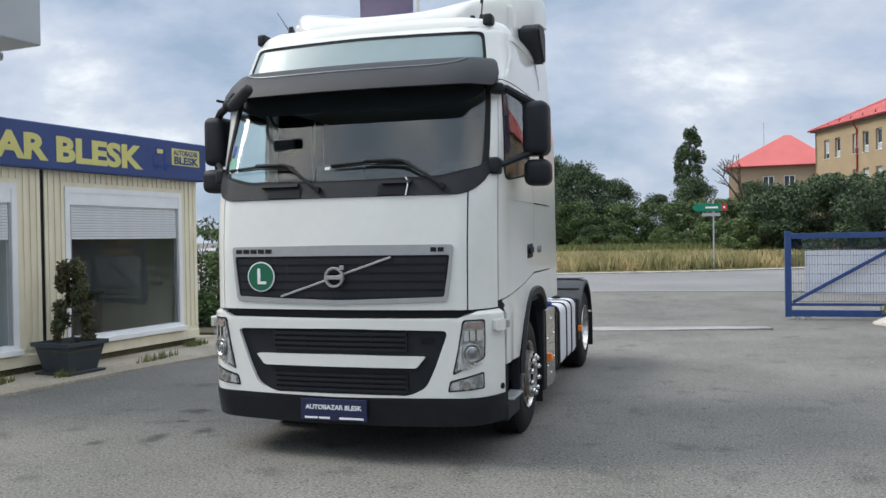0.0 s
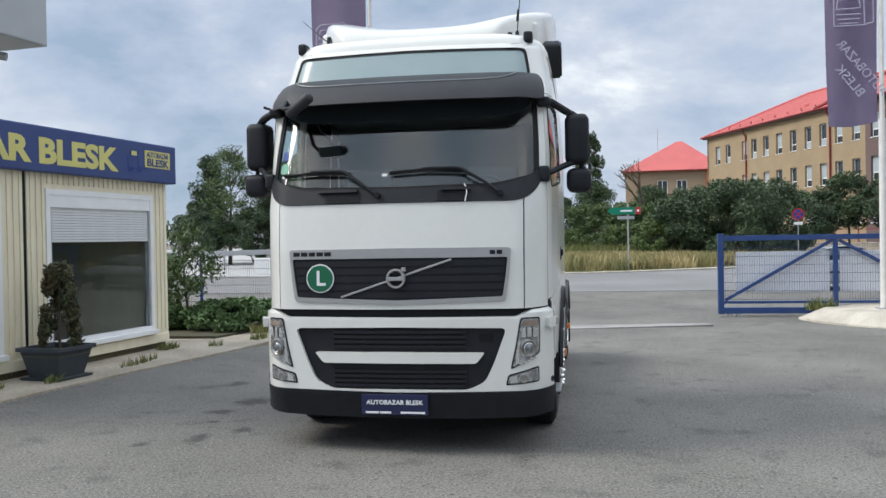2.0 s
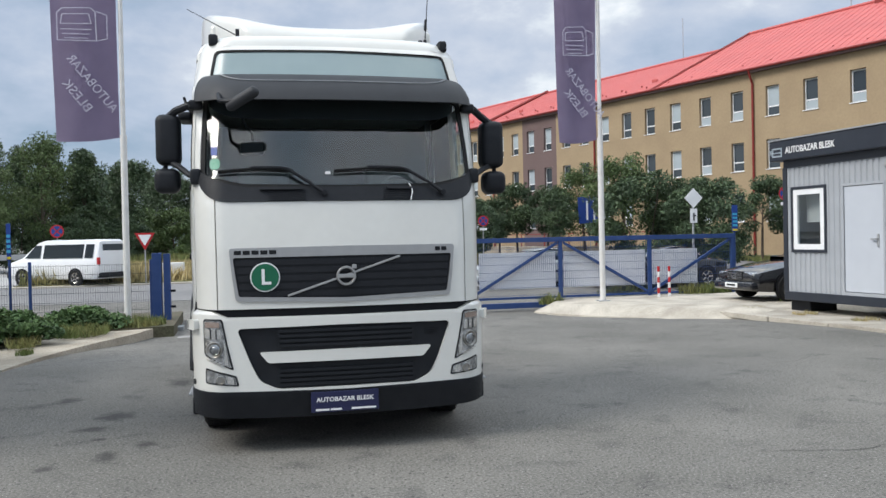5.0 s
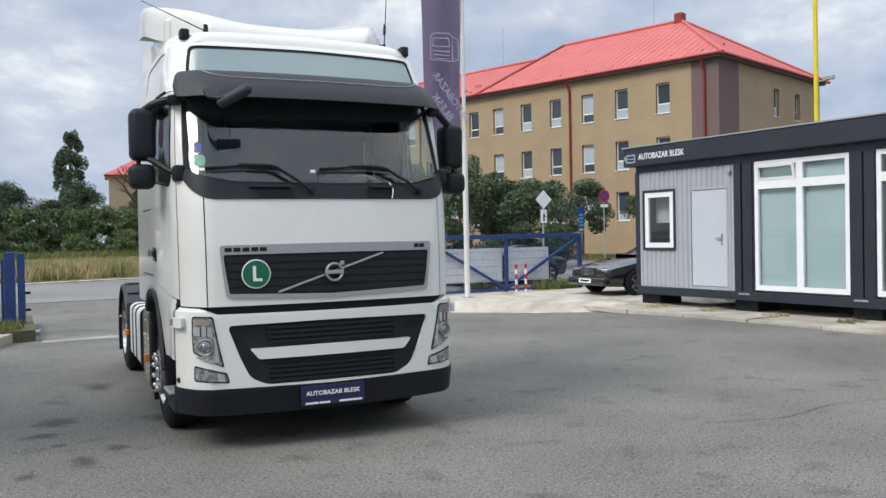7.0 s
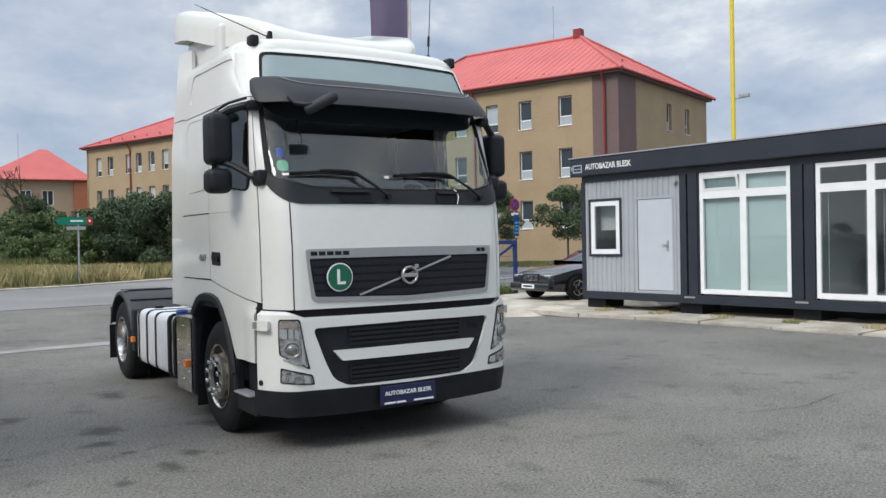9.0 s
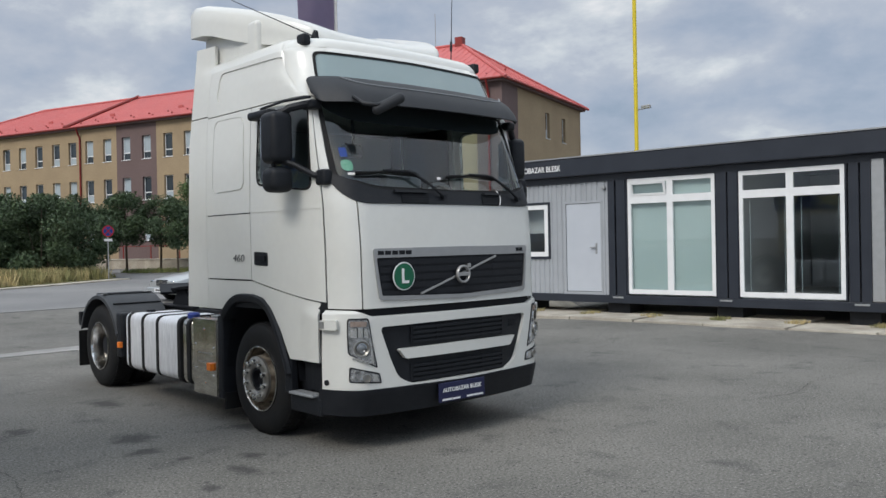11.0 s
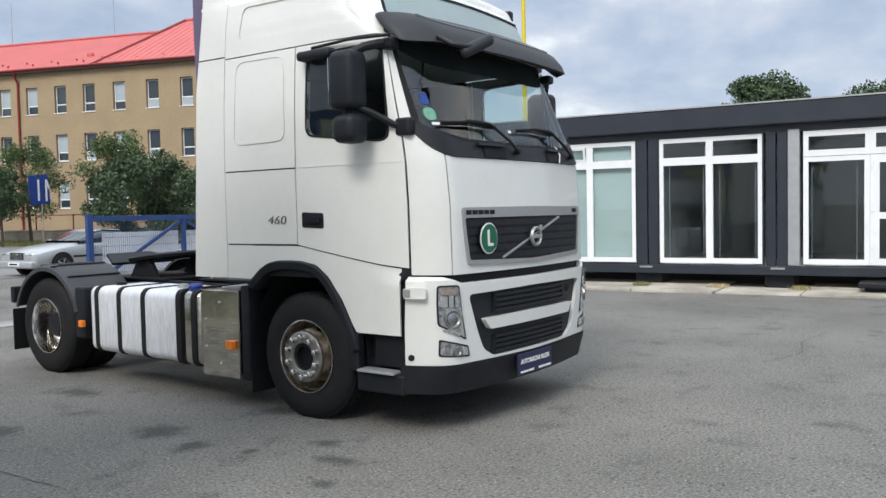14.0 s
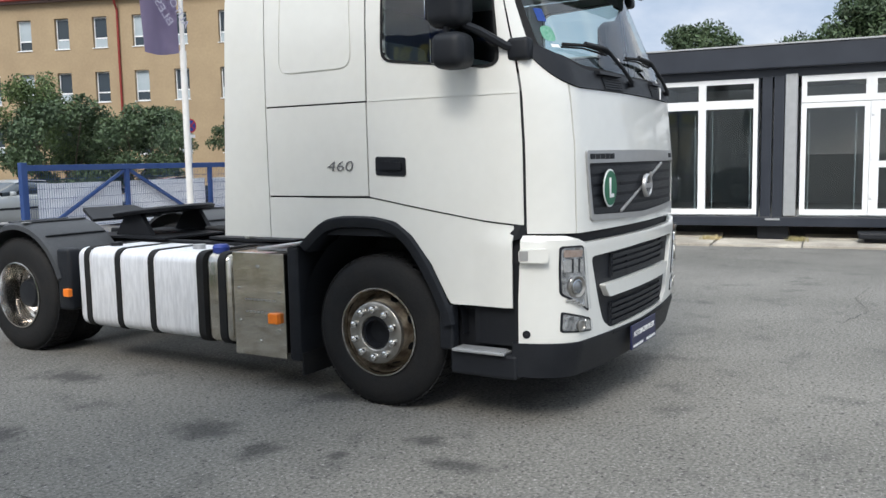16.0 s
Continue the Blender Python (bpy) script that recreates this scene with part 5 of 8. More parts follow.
    wi = round_poly([(-1.13, 2.27), (-0.8, 2.195), (0, 2.18), (0.8, 2.195), (1.13, 2.27), (1.135, 2.93), (0, 2.94), (-1.135, 2.93)], 0.05)
    part("screen_border", star_patch(NB(), wo, wi, 2, 200, -0.004, 0.02), M["rubber"], TR, "black windscreen border", smooth=40)
    outward(part("windscreen", star_patch(NB(), wi, None, 24, 200, -0.010, 0.0), M["tint"], TR, "tinted panoramic windscreen", smooth=40))
    sc = part("scuttle", col_patch(NB(), -1.19, 1.19, lambda s: scuttle(s) + 0.004 + (0 if abs(s) < 1.19 else 0.5 * (abs(s) - 1.19)), lambda s: 2.165 + (0 if abs(s) < 0.7 else 0.33 * (abs(s) - 0.7) ** 2 * 2), 60, 5, 0.012, 0.05), M["plastic"], TR, "black scuttle panel", smooth=40)
    for c, w, h0, h1 in ((-0.457, 0.147, -0.67, -0.33), (0.455, 0.12, 0.36, 0.60)):
        v = part("vent", col_patch(NB(), c - w, c + w, 2.058, 2.138, 10, 2, 0.0135, 0.002), M["dark"], sc)
        for k in range(5):
            part("vent_slat", col_patch(NB(), c - w, c + w, 2.061 + k * 0.016, 2.069 + k * 0.016, 8, 1, 0.022, 0.012), M["plastic"], v)
        part("vent_hood", col_patch(NB(), h0, h1, 2.145, 2.166, 8, 2, 0.045, 0.04), M["plastic"], sc, smooth=30)
    # wipers
    for piv, knee, tip in ((-0.155, -0.445, -1.0), (0.84, 0.525, -0.067)):
        arm = tube(NB(), [skin(piv, 2.115, 0.03), skin(piv - 0.03, 2.13, 0.05), skin(piv - 0.12, 2.20, 0.055), skin(knee, 2.314, 0.058), skin(knee - 0.06, 2.325, 0.056), skin((knee + tip) / 2 - 0.02, 2.328, 0.052)], 0.013)
        rod(arm, skin(piv, 2.115, 0.0), skin(piv, 2.115, 0.055), 0.022, 12)
        a = part("wiper_arm", arm, M["plastic"], TR, smooth=40)
        bl = tube(NB(), [skin(knee + 0.05, 2.302, 0.034), skin((knee + tip) / 2, 2.318, 0.042), skin(tip, 2.300, 0.034)], 0.011, 6)
        tube(bl, [skin(knee + 0.05, 2.288, 0.018), skin((knee + tip) / 2, 2.302, 0.018), skin(tip, 2.286, 0.016)], 0.006, 6)
        part("wiper_blade", bl, M["rubber"], a, smooth=40)
    part("washer_hose", tube(NB(), [skin(0.56, 2.05, 0.02), skin(0.575, 2.12, 0.04), skin(0.57, 2.16, 0.035), skin(0.55, 2.19, 0.03)], 0.005, 6), M["pvc"], TR)
    # stickers on the glass
    part("sticker", star_patch(NB(), round_poly([(0.99, 2.32), (1.085, 2.32), (1.085, 2.415), (0.99, 2.415)], 0.045), None, 1, 24, -0.006, 0.0, -1), M["sticker_pale"], TR, "pale green round windscreen sticker")
    part("sticker", star_patch(NB(), [(1.015, 2.44), (1.075, 2.44), (1.075, 2.52), (1.015, 2.52)], None, 1, 24, -0.006, 0.0, -1), M["sign_blue2"], TR, "blue windscreen sticker")
    part("sticker", star_patch(NB(), [(0.985, 2.285), (1.05, 2.285), (1.05, 2.305), (0.985, 2.305)], None, 1, 24, -0.006, 0.0, -1), M["white"], TR)
    part("sticker", star_patch(NB(), [(0.095, 2.272), (0.14, 2.272), (0.14, 2.296), (0.095, 2.296)], None, 1, 24, -0.006, 0.0, -1), M["white"], TR)


cab()


def visor():
    bm = NB()
    ns = 96
    rows = []
    for i in range(ns + 1):
        s = -1.255 + 2.51 * i / ns
        e = max(0.0, (abs(s) - 0.88) / 0.375)
        k = 1 - 0.36 * e ** 2
        lip = 2.885 + 0.015 * e
        sec = [(0.0, 3.15), (0.07 * k, 3.15), (0.16 * k, 3.115), (0.235 * k, 3.045), (0.27 * k, 2.955), (0.27 * k, lip), (0.25 * k, lip - 0.004), (0.245 * k, 2.93), (0.12 * k, 2.985), (0.0, 2.99)]
        pts = [skin(s, z, (0.12 + 0.16 * e) * o) + Vector((0, -(0.88 - 0.30 * e) * o, 0)) for o, z in sec]
        mid = sum(pts, Vector()) / len(pts)
        t = max(0.0, (abs(s) - 1.175) / 0.08)        # blunt rounded ends
        r = math.sqrt(max(0.0, 1 - t * t)) * 0.94 + 0.06
        rows.append([bm.verts.new(mid.lerp(p, r)) for p in pts])
    for a, b in zip(rows, rows[1:]):
        for k in range(len(a) - 1):
            bm.faces.new((a[k], a[k + 1], b[k + 1], b[k]))
    bm.faces.new(rows[0])
    bm.faces.new(rows[-1][::-1])
    # extra sheet under the visor whose pale colour stands in for light there
    lin = NB()
    lrows = [[lin.verts.new(r[j].co + Vector((0, 0.002 if j < 8 else 0, -0.004))) for j in (7, 8, 9)] for r in rows[6:-6]]
    for a, b in zip(lrows, lrows[1:]):
        for k in range(2):
            lin.faces.new((a[k], a[k + 1], b[k + 1], b[k]))
    v = part("sun_visor", bm, M["visor"], TR, "dark grey exterior sun visor", smooth=40)
    part("visor_lining", lin, M["visor_lining"], v, "visor underside in a paler grey to brighten its shade", smooth=40)
    part("visor_ridge", tube(NB(), [skin(-1.0 + 2.0 * i / 40, 3.05, 0) + Vector((0, -0.224 + 0.12 * (abs(i - 20) / 20) ** 10, 0.008 + 0.07 * (abs(i - 20) / 20) ** 10)) for i in range(41)], 0.008, 6), M["visor_edge"], v, smooth=40)
    # band in the visor colour set just behind the upper glass
    part("visor_screen", col_patch(NB(), -1.13, 1.13, lambda s: 2.755 + 0.13 * (abs(s) / 1.13) ** 8, 2.94, 60, 2, -0.03, 0.004), M["visor"], v, "dark band behind the glass top")


visor()


def bumper():
    s1 = 1.292
    outer = [(-s1, 0.53), (0, 0.50), (s1, 0.53), (s1, 0.8), (s1 - 0.01, 1.178), (1.1, 1.172), (1.0, 1.15), (0.93, 1.122), (0, 1.118), (-0.93, 1.122), (-1.0, 1.15), (-1.1, 1.172), (-s1 + 0.01, 1.178), (-s1, 0.8)]
    grille = round_poly([(-0.56, 0.535), (0.56, 0.535), (0.69, 0.60), (0.76, 0.75), (0.86, 1.03), (0, 1.04), (-0.86, 1.03), (-0.76, 0.75), (-0.69, 0.60)], 0.05)
    b = part("bumper", star_patch(NB(), outer, grille, 16, 300, 0, 0.05), M["paint"], TR, "white front bumper shell", smooth=30)
    # dark sheet behind the slot above the bumper, put there as its shade
    part("bumper_gap", col_patch(NB(), -1.2, 1.2, 1.05, 1.22, 60, 2, -0.06, 0), M["dark"], b)
    gp = part("lower_grille", star_patch(NB(), grille, None, 6, 160, -0.03, 0), M["plastic"], b, "dark lower grille", smooth=30)
    for z0, z1, n in ((0.86, 1.02, 4), (0.545, 0.70, 4)):
        part("grille_opening", col_patch(NB(), -0.54, 0.54, z0, z1, 20, 2, -0.026, 0), M["dark"], gp)
        for k in range(n):
            z = z0 + (z1 - z0) * (k + 0.5) / n
            part("grille_slat", col_patch(NB(), -0.535, 0.535, z - 0.012, z + 0.012, 24, 1, -0.008, 0.02), M["plastic"], gp, smooth=30)
        for x in (-0.54, 0.54, -0.27, 0.27):
            part("grille_rib", col_patch(NB(), x - 0.008, x + 0.008, z0, z1, 2, 2, -0.015, 0.015), M["plastic"], gp)
    bar = [(-0.62, 0.748), (0.62, 0.748), (0.69, 0.835), (0, 0.84), (-0.69, 0.835)]
    part("grille_bar", star_patch(NB(), round_poly(bar, 0.02), None, 4, 120, 0.012, 0.05), M["paint"], b, "white crossbar", smooth=30)
    for k in range(4):
        part("vent_slit", col_patch(NB(), 0.645, 0.755, 0.925 + k * 0.016, 0.932 + k * 0.016, 4, 1, -0.024, 0.01), M["dark"], gp)
    # black lower lip that wraps round to the steps
    part("lower_lip", col_patch(NB(), -1.315, 1.315, lambda s: 0.295 + 0.03 * min(1, abs(s) / 1.3) ** 3, lambda s: 0.512 + 0.02 * min(1, abs(s) / 1.3), 70, 8, 0.008, 0.12), M["plastic"], b, "black bumper lip", smooth=35)
    part("lip_slot", col_patch(NB(), -0.55, 0.55, 0.495, 0.509, 20, 1, 0.012, 0.02), M["dark"], b)
    for sg in (-1, 1):
        hl = [(0.966, 1.112), (1.128, 1.114), (1.130, 0.97), (1.126, 0.822), (0.886, 0.695), (0.93, 0.90)]
        out = round_poly(hl, 0.025)
        h = part("headlight", star_patch(NB(), out, None, 3, 80, 0.003, 0.02, sg), M["plastic"], b, "clear headlamp cluster", smooth=30)
        inn = round_poly([(0.977, 1.102), (1.118, 1.104), (1.120, 0.97), (1.115, 0.830), (0.902, 0.713), (0.942, 0.90)], 0.025)
        part("reflector", star_patch(NB(), inn, None, 4, 80, 0.006, 0.0, sg), M["lamp_dark"], h, smooth=30)
        part("upper_reflector", star_patch(NB(), round_poly([(0.975, 0.955), (1.108, 0.96), (1.108, 1.035), (0.985, 1.03)], 0.012), None, 2, 40, 0.012, 0.006, sg), M["lamp_chrome"], h, smooth=30)
        for s in (1.015, 1.06):
            part("divider", col_patch(NB(), sg * (s - 0.003), sg * (s + 0.003), 0.955, 1.035, 1, 2, 0.018, 0.01), M["plastic"], h)
        for s, z, r in ((1.03, 0.868, 0.066),):
            c = skin(sg * s, z, 0.006)
            nrm = (skin(sg * s, z, 0.1) - c).normalized()
            mm = Matrix.Translation(c) @ nrm.to_track_quat("Z", "Y").to_matrix().to_4x4()
            part("projector_ring", lathe(NB(), [(r, 0.0), (r, 0.014), (r * 0.92, 0.016), (r * 0.68, 0.002)], 32, mm), M["hub_steel"], h, smooth=40)
            part("projector", lathe(NB(), [(r * 0.66, 0.002), (r * 0.66, 0.012), (r * 0.58, 0.014), (r * 0.56, 0.006)], 32, mm), M["chrome"], h, smooth=40)
            part("projector_lens", lathe(NB(), [(r * 0.57, 0.004), (r * 0.42, 0.014), (r * 0.2, 0.019), (0.001, 0.02)], 32, mm), M["lens_dark"], h, smooth=40)
        part("side_reflector", star_patch(NB(), round_poly([(0.925, 0.735), (0.955, 0.752), (0.96, 0.93), (0.95, 0.92)], 0.01), None, 2, 30, 0.012, 0.006, sg), M["lamp_chrome"], h, smooth=30)
        for k in range(4):      # stepped reflector strips under the projector
            z = 0.742 + k * 0.014
            part("reflector_strip", col_patch(NB(), sg * (0.955 + 0.028 * k), sg * (1.00 + 0.032 * k), z, z + 0.010, 3, 1, 0.014, 0.008), M["lamp_chrome"], h)
        part("turn_lamp", star_patch(NB(), round_poly([(0.99, 1.045), (1.108, 1.048), (1.106, 1.09), (0.988, 1.087)], 0.01), None, 2, 40, 0.012, 0.008, sg), M["lamp_turn"], h)
        outward(part("lamp_cover", star_patch(NB(), inn, None, 4, 80, 0.028, 0.004, sg), M["lens"], h, smooth=30))
        fo = round_poly([(0.868, 0.655), (1.118, 0.722), (1.122, 0.595), (0.85, 0.570)], 0.018)
        f = part("fog_lamp", star_patch(NB(), fo, None, 3, 60, 0.003, 0.02, sg), M["plastic"], b, "lower lamp", smooth=30)
        fi = round_poly([(0.880, 0.645), (1.108, 0.708), (1.111, 0.606), (0.864, 0.582)], 0.015)
        part("reflector", star_patch(NB(), fi, None, 3, 60, 0.006, 0.0, sg), M["lamp_dark"], f, smooth=30)
        part("fog_strip", star_patch(NB(), round_poly([(0.885, 0.585), (0.94, 0.595), (0.94, 0.655), (0.89, 0.64)], 0.01), None, 2, 24, 0.012, 0.005, sg), M["lamp_chrome"], f)
        c = skin(sg * 0.99, 0.625, 0.008)
        mm = Matrix.Translation(c) @ (skin(sg * 0.99, 0.625, 0.1) - c).normalized().to_track_quat("Z", "Y").to_matrix().to_4x4()
        part("projector_ring", lathe(NB(), [(0.036, 0), (0.036, 0.008), (0.028, 0.010), (0.024, 0.003), (0.001, 0.002)], 24, mm), M["hub_steel"], f, smooth=40)
        outward(part("lamp_cover", star_patch(NB(), fi, None, 3, 60, 0.022, 0.004, sg), M["lens"], f, smooth=30))
        # small side marker wing and tow-hole cap
        mk = part("side_marker", star_patch(NB(), round_poly([(1.185, 1.02), (1.288, 1.025), (1.288, 1.10), (1.185, 1.105)], 0.015), None, 3, 40, 0.045, 0.05, sg), M["paint"], b, smooth=30)
        part("marker_lens", star_patch(NB(), [(1.256, 1.035), (1.286, 1.035), (1.286, 1.092), (1.256, 1.092)], None, 2, 24, 0.048, 0.004, sg), M["silver"], mk)
        c = skin(sg * 1.262, 0.587, 0.002)
        mm = Matrix.Translation(c) @ (skin(sg * 1.262, 0.587, 0.1) - c).normalized().to_track_quat("Z", "Y").to_matrix().to_4x4()
        part("tow_cap", lathe(NB(), [(0.024, 0), (0.024, 0.004), (0.001, 0.005)], 20, mm), M["dark"], b)
        # entry steps; near-black sheet and block imitate shade in corner gap and well
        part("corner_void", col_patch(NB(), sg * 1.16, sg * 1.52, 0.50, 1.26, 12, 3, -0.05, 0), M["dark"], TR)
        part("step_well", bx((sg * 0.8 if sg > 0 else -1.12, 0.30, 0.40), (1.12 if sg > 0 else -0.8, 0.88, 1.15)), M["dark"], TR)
        part("step_box", bx((min(sg * 1.0, sg * 1.250), 0.37, 0.30), (max(sg * 1.0, sg * 1.250), 0.83, 0.455), 0.02), M["plastic"], TR, "black entry step box")
        part("step_side", bx((min(sg * 1.18, sg * 1.262), 0.80, 0.45), (max(sg * 1.18, sg * 1.262), 0.90, 0.74), 0.015), M["plastic"], TR)
        bm = bx((min(sg * 1.17, sg * 1.285), 0.44, 0.452), (max(sg * 1.17, sg * 1.285), 0.80, 0.470), 0.005)
        for k in range(4):
            x = sg * (1.185 + k * 0.026)
            box(bm, (x - 0.007, 0.46, 0.470), (x + 0.007, 0.78, 0.477))
        part("step_tread", bm, M["galv"], TR, "ribbed aluminium step tread")
        bm = bx((min(sg * 1.02, sg * 1.14), 0.46, 0.70), (max(sg * 1.02, sg * 1.14), 0.8, 0.72), 0.004)
        part("step_tread", bm, M["plastic"], TR)


bumper()


def upper_grille():
    o = [(-0.88, 1.25), (0, 1.222), (0.88, 1.25), (0.905, 1.45), (0.925, 1.675), (0, 1.68), (-0.925, 1.675), (-0.905, 1.45)]
    out = round_poly(o, 0.03)
    i = round_poly([(-0.855, 1.285), (0, 1.258), (0.855, 1.285), (0.88, 1.45), (0.897, 1.598), (0, 1.60), (-0.897, 1.598), (-0.88, 1.45)], 0.02)
    f = part("grille_frame", star_patch(NB(), out, i, 4, 160, 0.014, 0.03), M["silver"], TR, "satin silver grille surround", smooth=30)
    part("grille_mesh", star_patch(NB(), i, None, 6, 160, 0.003, 0), M["dark"], f, "dark grille field", smooth=30)
    for k in range(5):
        z = 1.278 + k * 0.064
        part("grille_slat", col_patch(NB(), -0.85 - 0.006 * k, 0.85 + 0.006 * k, lambda q: z + (0.008 * (abs(q) / 0.85) if k == 0 else 0), z + 0.044, 30, 2, 0.008, 0.012), M["plastic"], f, smooth=30)
    for x in (-0.42, 0.42):
        part("grille_rib", col_patch(NB(), x - 0.006, x + 0.006, 1.275, 1.595, 1, 2, 0.006, 0.006), M["plastic"], f)
    # diagonal bar and round emblem, plain shapes
    a, c = skin(-0.47, 1.285, 0.02), skin(0.45, 1.585, 0.02)
    d = (c - a)
    mm = Matrix.Translation((a + c) / 2) @ d.to_track_quat("X", "Z").to_matrix().to_4x4()
    part("diagonal_bar", bx((-d.length / 2, -0.008, -0.0085), (d.length / 2, 0.008, 0.0085), 0.003, mm), M["silver"], f, "silver diagonal bar")
    part("emblem", lathe(NB(), [(0.080, 0), (0.080, 0.02), (0.075, 0.026), (0.065, 0.026), (0.059, 0.018), (0.059, 0.0)], 40, pose(0.0, -0.03, 1.435, 90)), M["silver"], f, "round silver emblem", smooth=40)
    part("emblem_bar", bx((-0.070, -0.054, 1.418), (0.070, -0.043, 1.450), 0.004), M["silver"], f)
    part("emblem_tip", bx((0.048, -0.055, 1.492), (0.084, -0.04, 1.526), 0.003), M["silver"], f)
    # lettering becomes plain bars
    for s0, s1, w in ((-0.885, -0.54, 5), (0.755, 0.865, 2)):
        for k in range(w):
            d = (s1 - s0) / w
            part("name_bar", col_patch(NB(), s0 + k * d, s0 + k * d + d * 0.8, 1.622, 1.655, 3, 1, 0.018, 0.006), M["dark"], f, "dark raised name bar")
    st = part("sticker", lathe(NB(), [(0.118, 0), (0.118, 0.004), (0.108, 0.005), (0.001, 0.005)], 48, pose(-0.645, skin(-0.645, 1.44, 0.022).y, 1.44, 90)), M["white"], f, "round green sticker with a white letter")
    part("sticker_field", lathe(NB(), [(0.108, 0), (0.108, 0.003), (0.001, 0.003)], 48, pose(-0.645, skin(-0.645, 1.44, 0.028).y, 1.44, 90)), M["green"], st)
    words("L", 0.17, M["white"], f, pose(-0.64, skin(-0.645, 1.44, 0.033).y, 1.385), bold=0.004, width=0.075)
    for sg in (-1, 1):
        words("460", 0.095, M["grey_text"], TR, pose(sg * 1.283, 1.625, 1.575, 0, 0, 90 if sg > 0 else -90), width=0.21, shear=0.15, bold=-0.001, label="grey model number")


upper_grille()
p = part("number_plate", bx((-0.275, -0.012, 0.0), (0.275, 0.0, 0.165), 0.004), M["plate_blue"], TR, "dark blue dealer plate", m=pose(-0.03, -0.022, 0.335))
words("AUTOBAZAR BLESK", 0.05, M["white"], p, pose(0, -0.014, 0.085), width=0.47, bold=0.0012, depth=0.002)
part("plate_foot", bx((-0.275, -0.0135, 0.002), (0.275, -0.012, 0.04)), M["plate_blue"], p)
n = NB()
for a, c in ((-0.24, -0.13), (-0.12, -0.03), (0.05, 0.25)):
    box(n, (a, -0.0155, 0.012), (c, -0.0137, 0.028))
part("plate_bar", n, M["white"], p)


def rbox(lo, hi, r, seg=4):
    bm = bx(lo, hi)
    bmesh.ops.bevel(bm, geom=bm.edges[:], offset=r, segments=seg, affect="EDGES", profile=0.5, clamp_overlap=True)
    return bm


def mirrors():
    for sg in (-1, 1):
        a = lambda x0, x1: (min(sg * x0, sg * x1), max(sg * x0, sg * x1))
        dx, dz = (0.0, 0.0) if sg < 0 else (0.03, -0.03)
        x0, x1 = a(1.315 + dx, 1.52 + dx)
        m = part("mirror", rbox((x0, 0.575, 2.395 + dz), (x1, 0.815, 2.825 + dz), 0.06), M["plastic"], TR, "black main mirror housing", smooth=40)
        part("mirror_glass", bx((x0 + 0.025, 0.813, 2.44 + dz), (x1 - 0.025, 0.819, 2.78 + dz)), M["chrome"], m)
        y0, y1 = a(1.325 + dx, 1.535 + dx)
        m2 = part("mirror", rbox((y0, 0.565, 2.155 + dz), (y1, 0.775, 2.362 + dz), 0.06), M["plastic"], TR, "black wide-angle mirror housing", smooth=40)
        part("mirror_glass", bx((y0 + 0.03, 0.773, 2.19 + dz), (y1 - 0.03, 0.779, 2.33 + dz)), M["chrome"], m2)
        part("mirror_arm", tube(NB(), [(sg * 1.17, 0.50, 2.885), (sg * 1.24, 0.53, 2.885), (sg * 1.34, 0.60, 2.855 + dz), (sg * (1.43 + dx), 0.68, 2.79 + dz)], 0.034), M["plastic"], TR, smooth=40)
        part("mirror_arm", tube(NB(), [(sg * 1.17, 0.37, 2.275), (sg * 1.23, 0.43, 2.29), (sg * 1.33, 0.55, 2.375 + dz), (sg * (1.42 + dx), 0.66, 2.43 + dz)], 0.026), M["plastic"], TR, smooth=40)
        part("mirror_foot", rbox((min(sg * 1.135, sg * 1.225), 0.29, 2.205), (max(sg * 1.135, sg * 1.225), 0.43, 2.335), 0.025), M["plastic"], TR, smooth=40)
        part("mirror_foot", rbox((min(sg * 1.12, sg * 1.235), 0.44, 2.845), (max(sg * 1.12, sg * 1.235), 0.60, 2.925), 0.025), M["plastic"], TR, smooth=40)
        part("mirror_link", rod(NB(), (sg * (1.45 + dx), 0.70, 2.34 + dz), (sg * (1.45 + dx), 0.70, 2.42 + dz), 0.02), M["plastic"], TR)
        # roof corner markers
        c = skin(sg * 1.12, 3.45, 0.0)
        part("marker_lamp", rbox((c.x - 0.04 + sg * 0.02, c.y - 0.005, 3.46), (c.x + 0.04 + sg * 0.02, c.y + 0.115, 3.56), 0.02), M["plastic"], TR, smooth=40)
    part("kerb_mirror", rbox((-1.36, 0.94, 2.825), (-1.235, 1.29, 2.90), 0.03), M["plastic"], TR, "black kerb mirror over the door", smooth=40)
    part("rain_rail", tube(NB(), [(-1.262, 0.42, 2.93), (-1.275, 0.8, 2.945), (-1.265, 1.2, 2.93)], 0.012), M["plastic"], TR)
    fm = rbox((-0.15, -0.045, -0.045), (0.15, 0.045, 0.045), 0.042)
    part("front_mirror", fm, M["visor"], TR, "grey front mirror under the visor", smooth=40, m=pose(-0.79, -0.02, 2.86, 0, -27, -25))
    part("mirror_arm", tube(NB(), [(-0.98, 0.20, 2.93), (-0.97, 0.08, 2.86), (-0.90, 0.0, 2.84), (-0.82, -0.02, 2.86)], 0.018), M["plastic"], TR, smooth=40)

    sn = round_poly([(1.74, 3.64), (1.86, 3.71), (2.02, 3.715), (2.11, 3.64), (2.11, 3.40), (2.06, 3.36), (1.98, 3.39), (1.84, 3.53)], 0.05)
    air = prism(NB(), sn, 0.20, pose(1.19, 0, 0, 0, 0, 90))
    bmesh.ops.bevel(air, geom=[e for e in air.edges if abs(e.verts[0].co.x - e.verts[1].co.x) < 0.01], offset=0.018, segments=2, affect="EDGES", clamp_overlap=True)
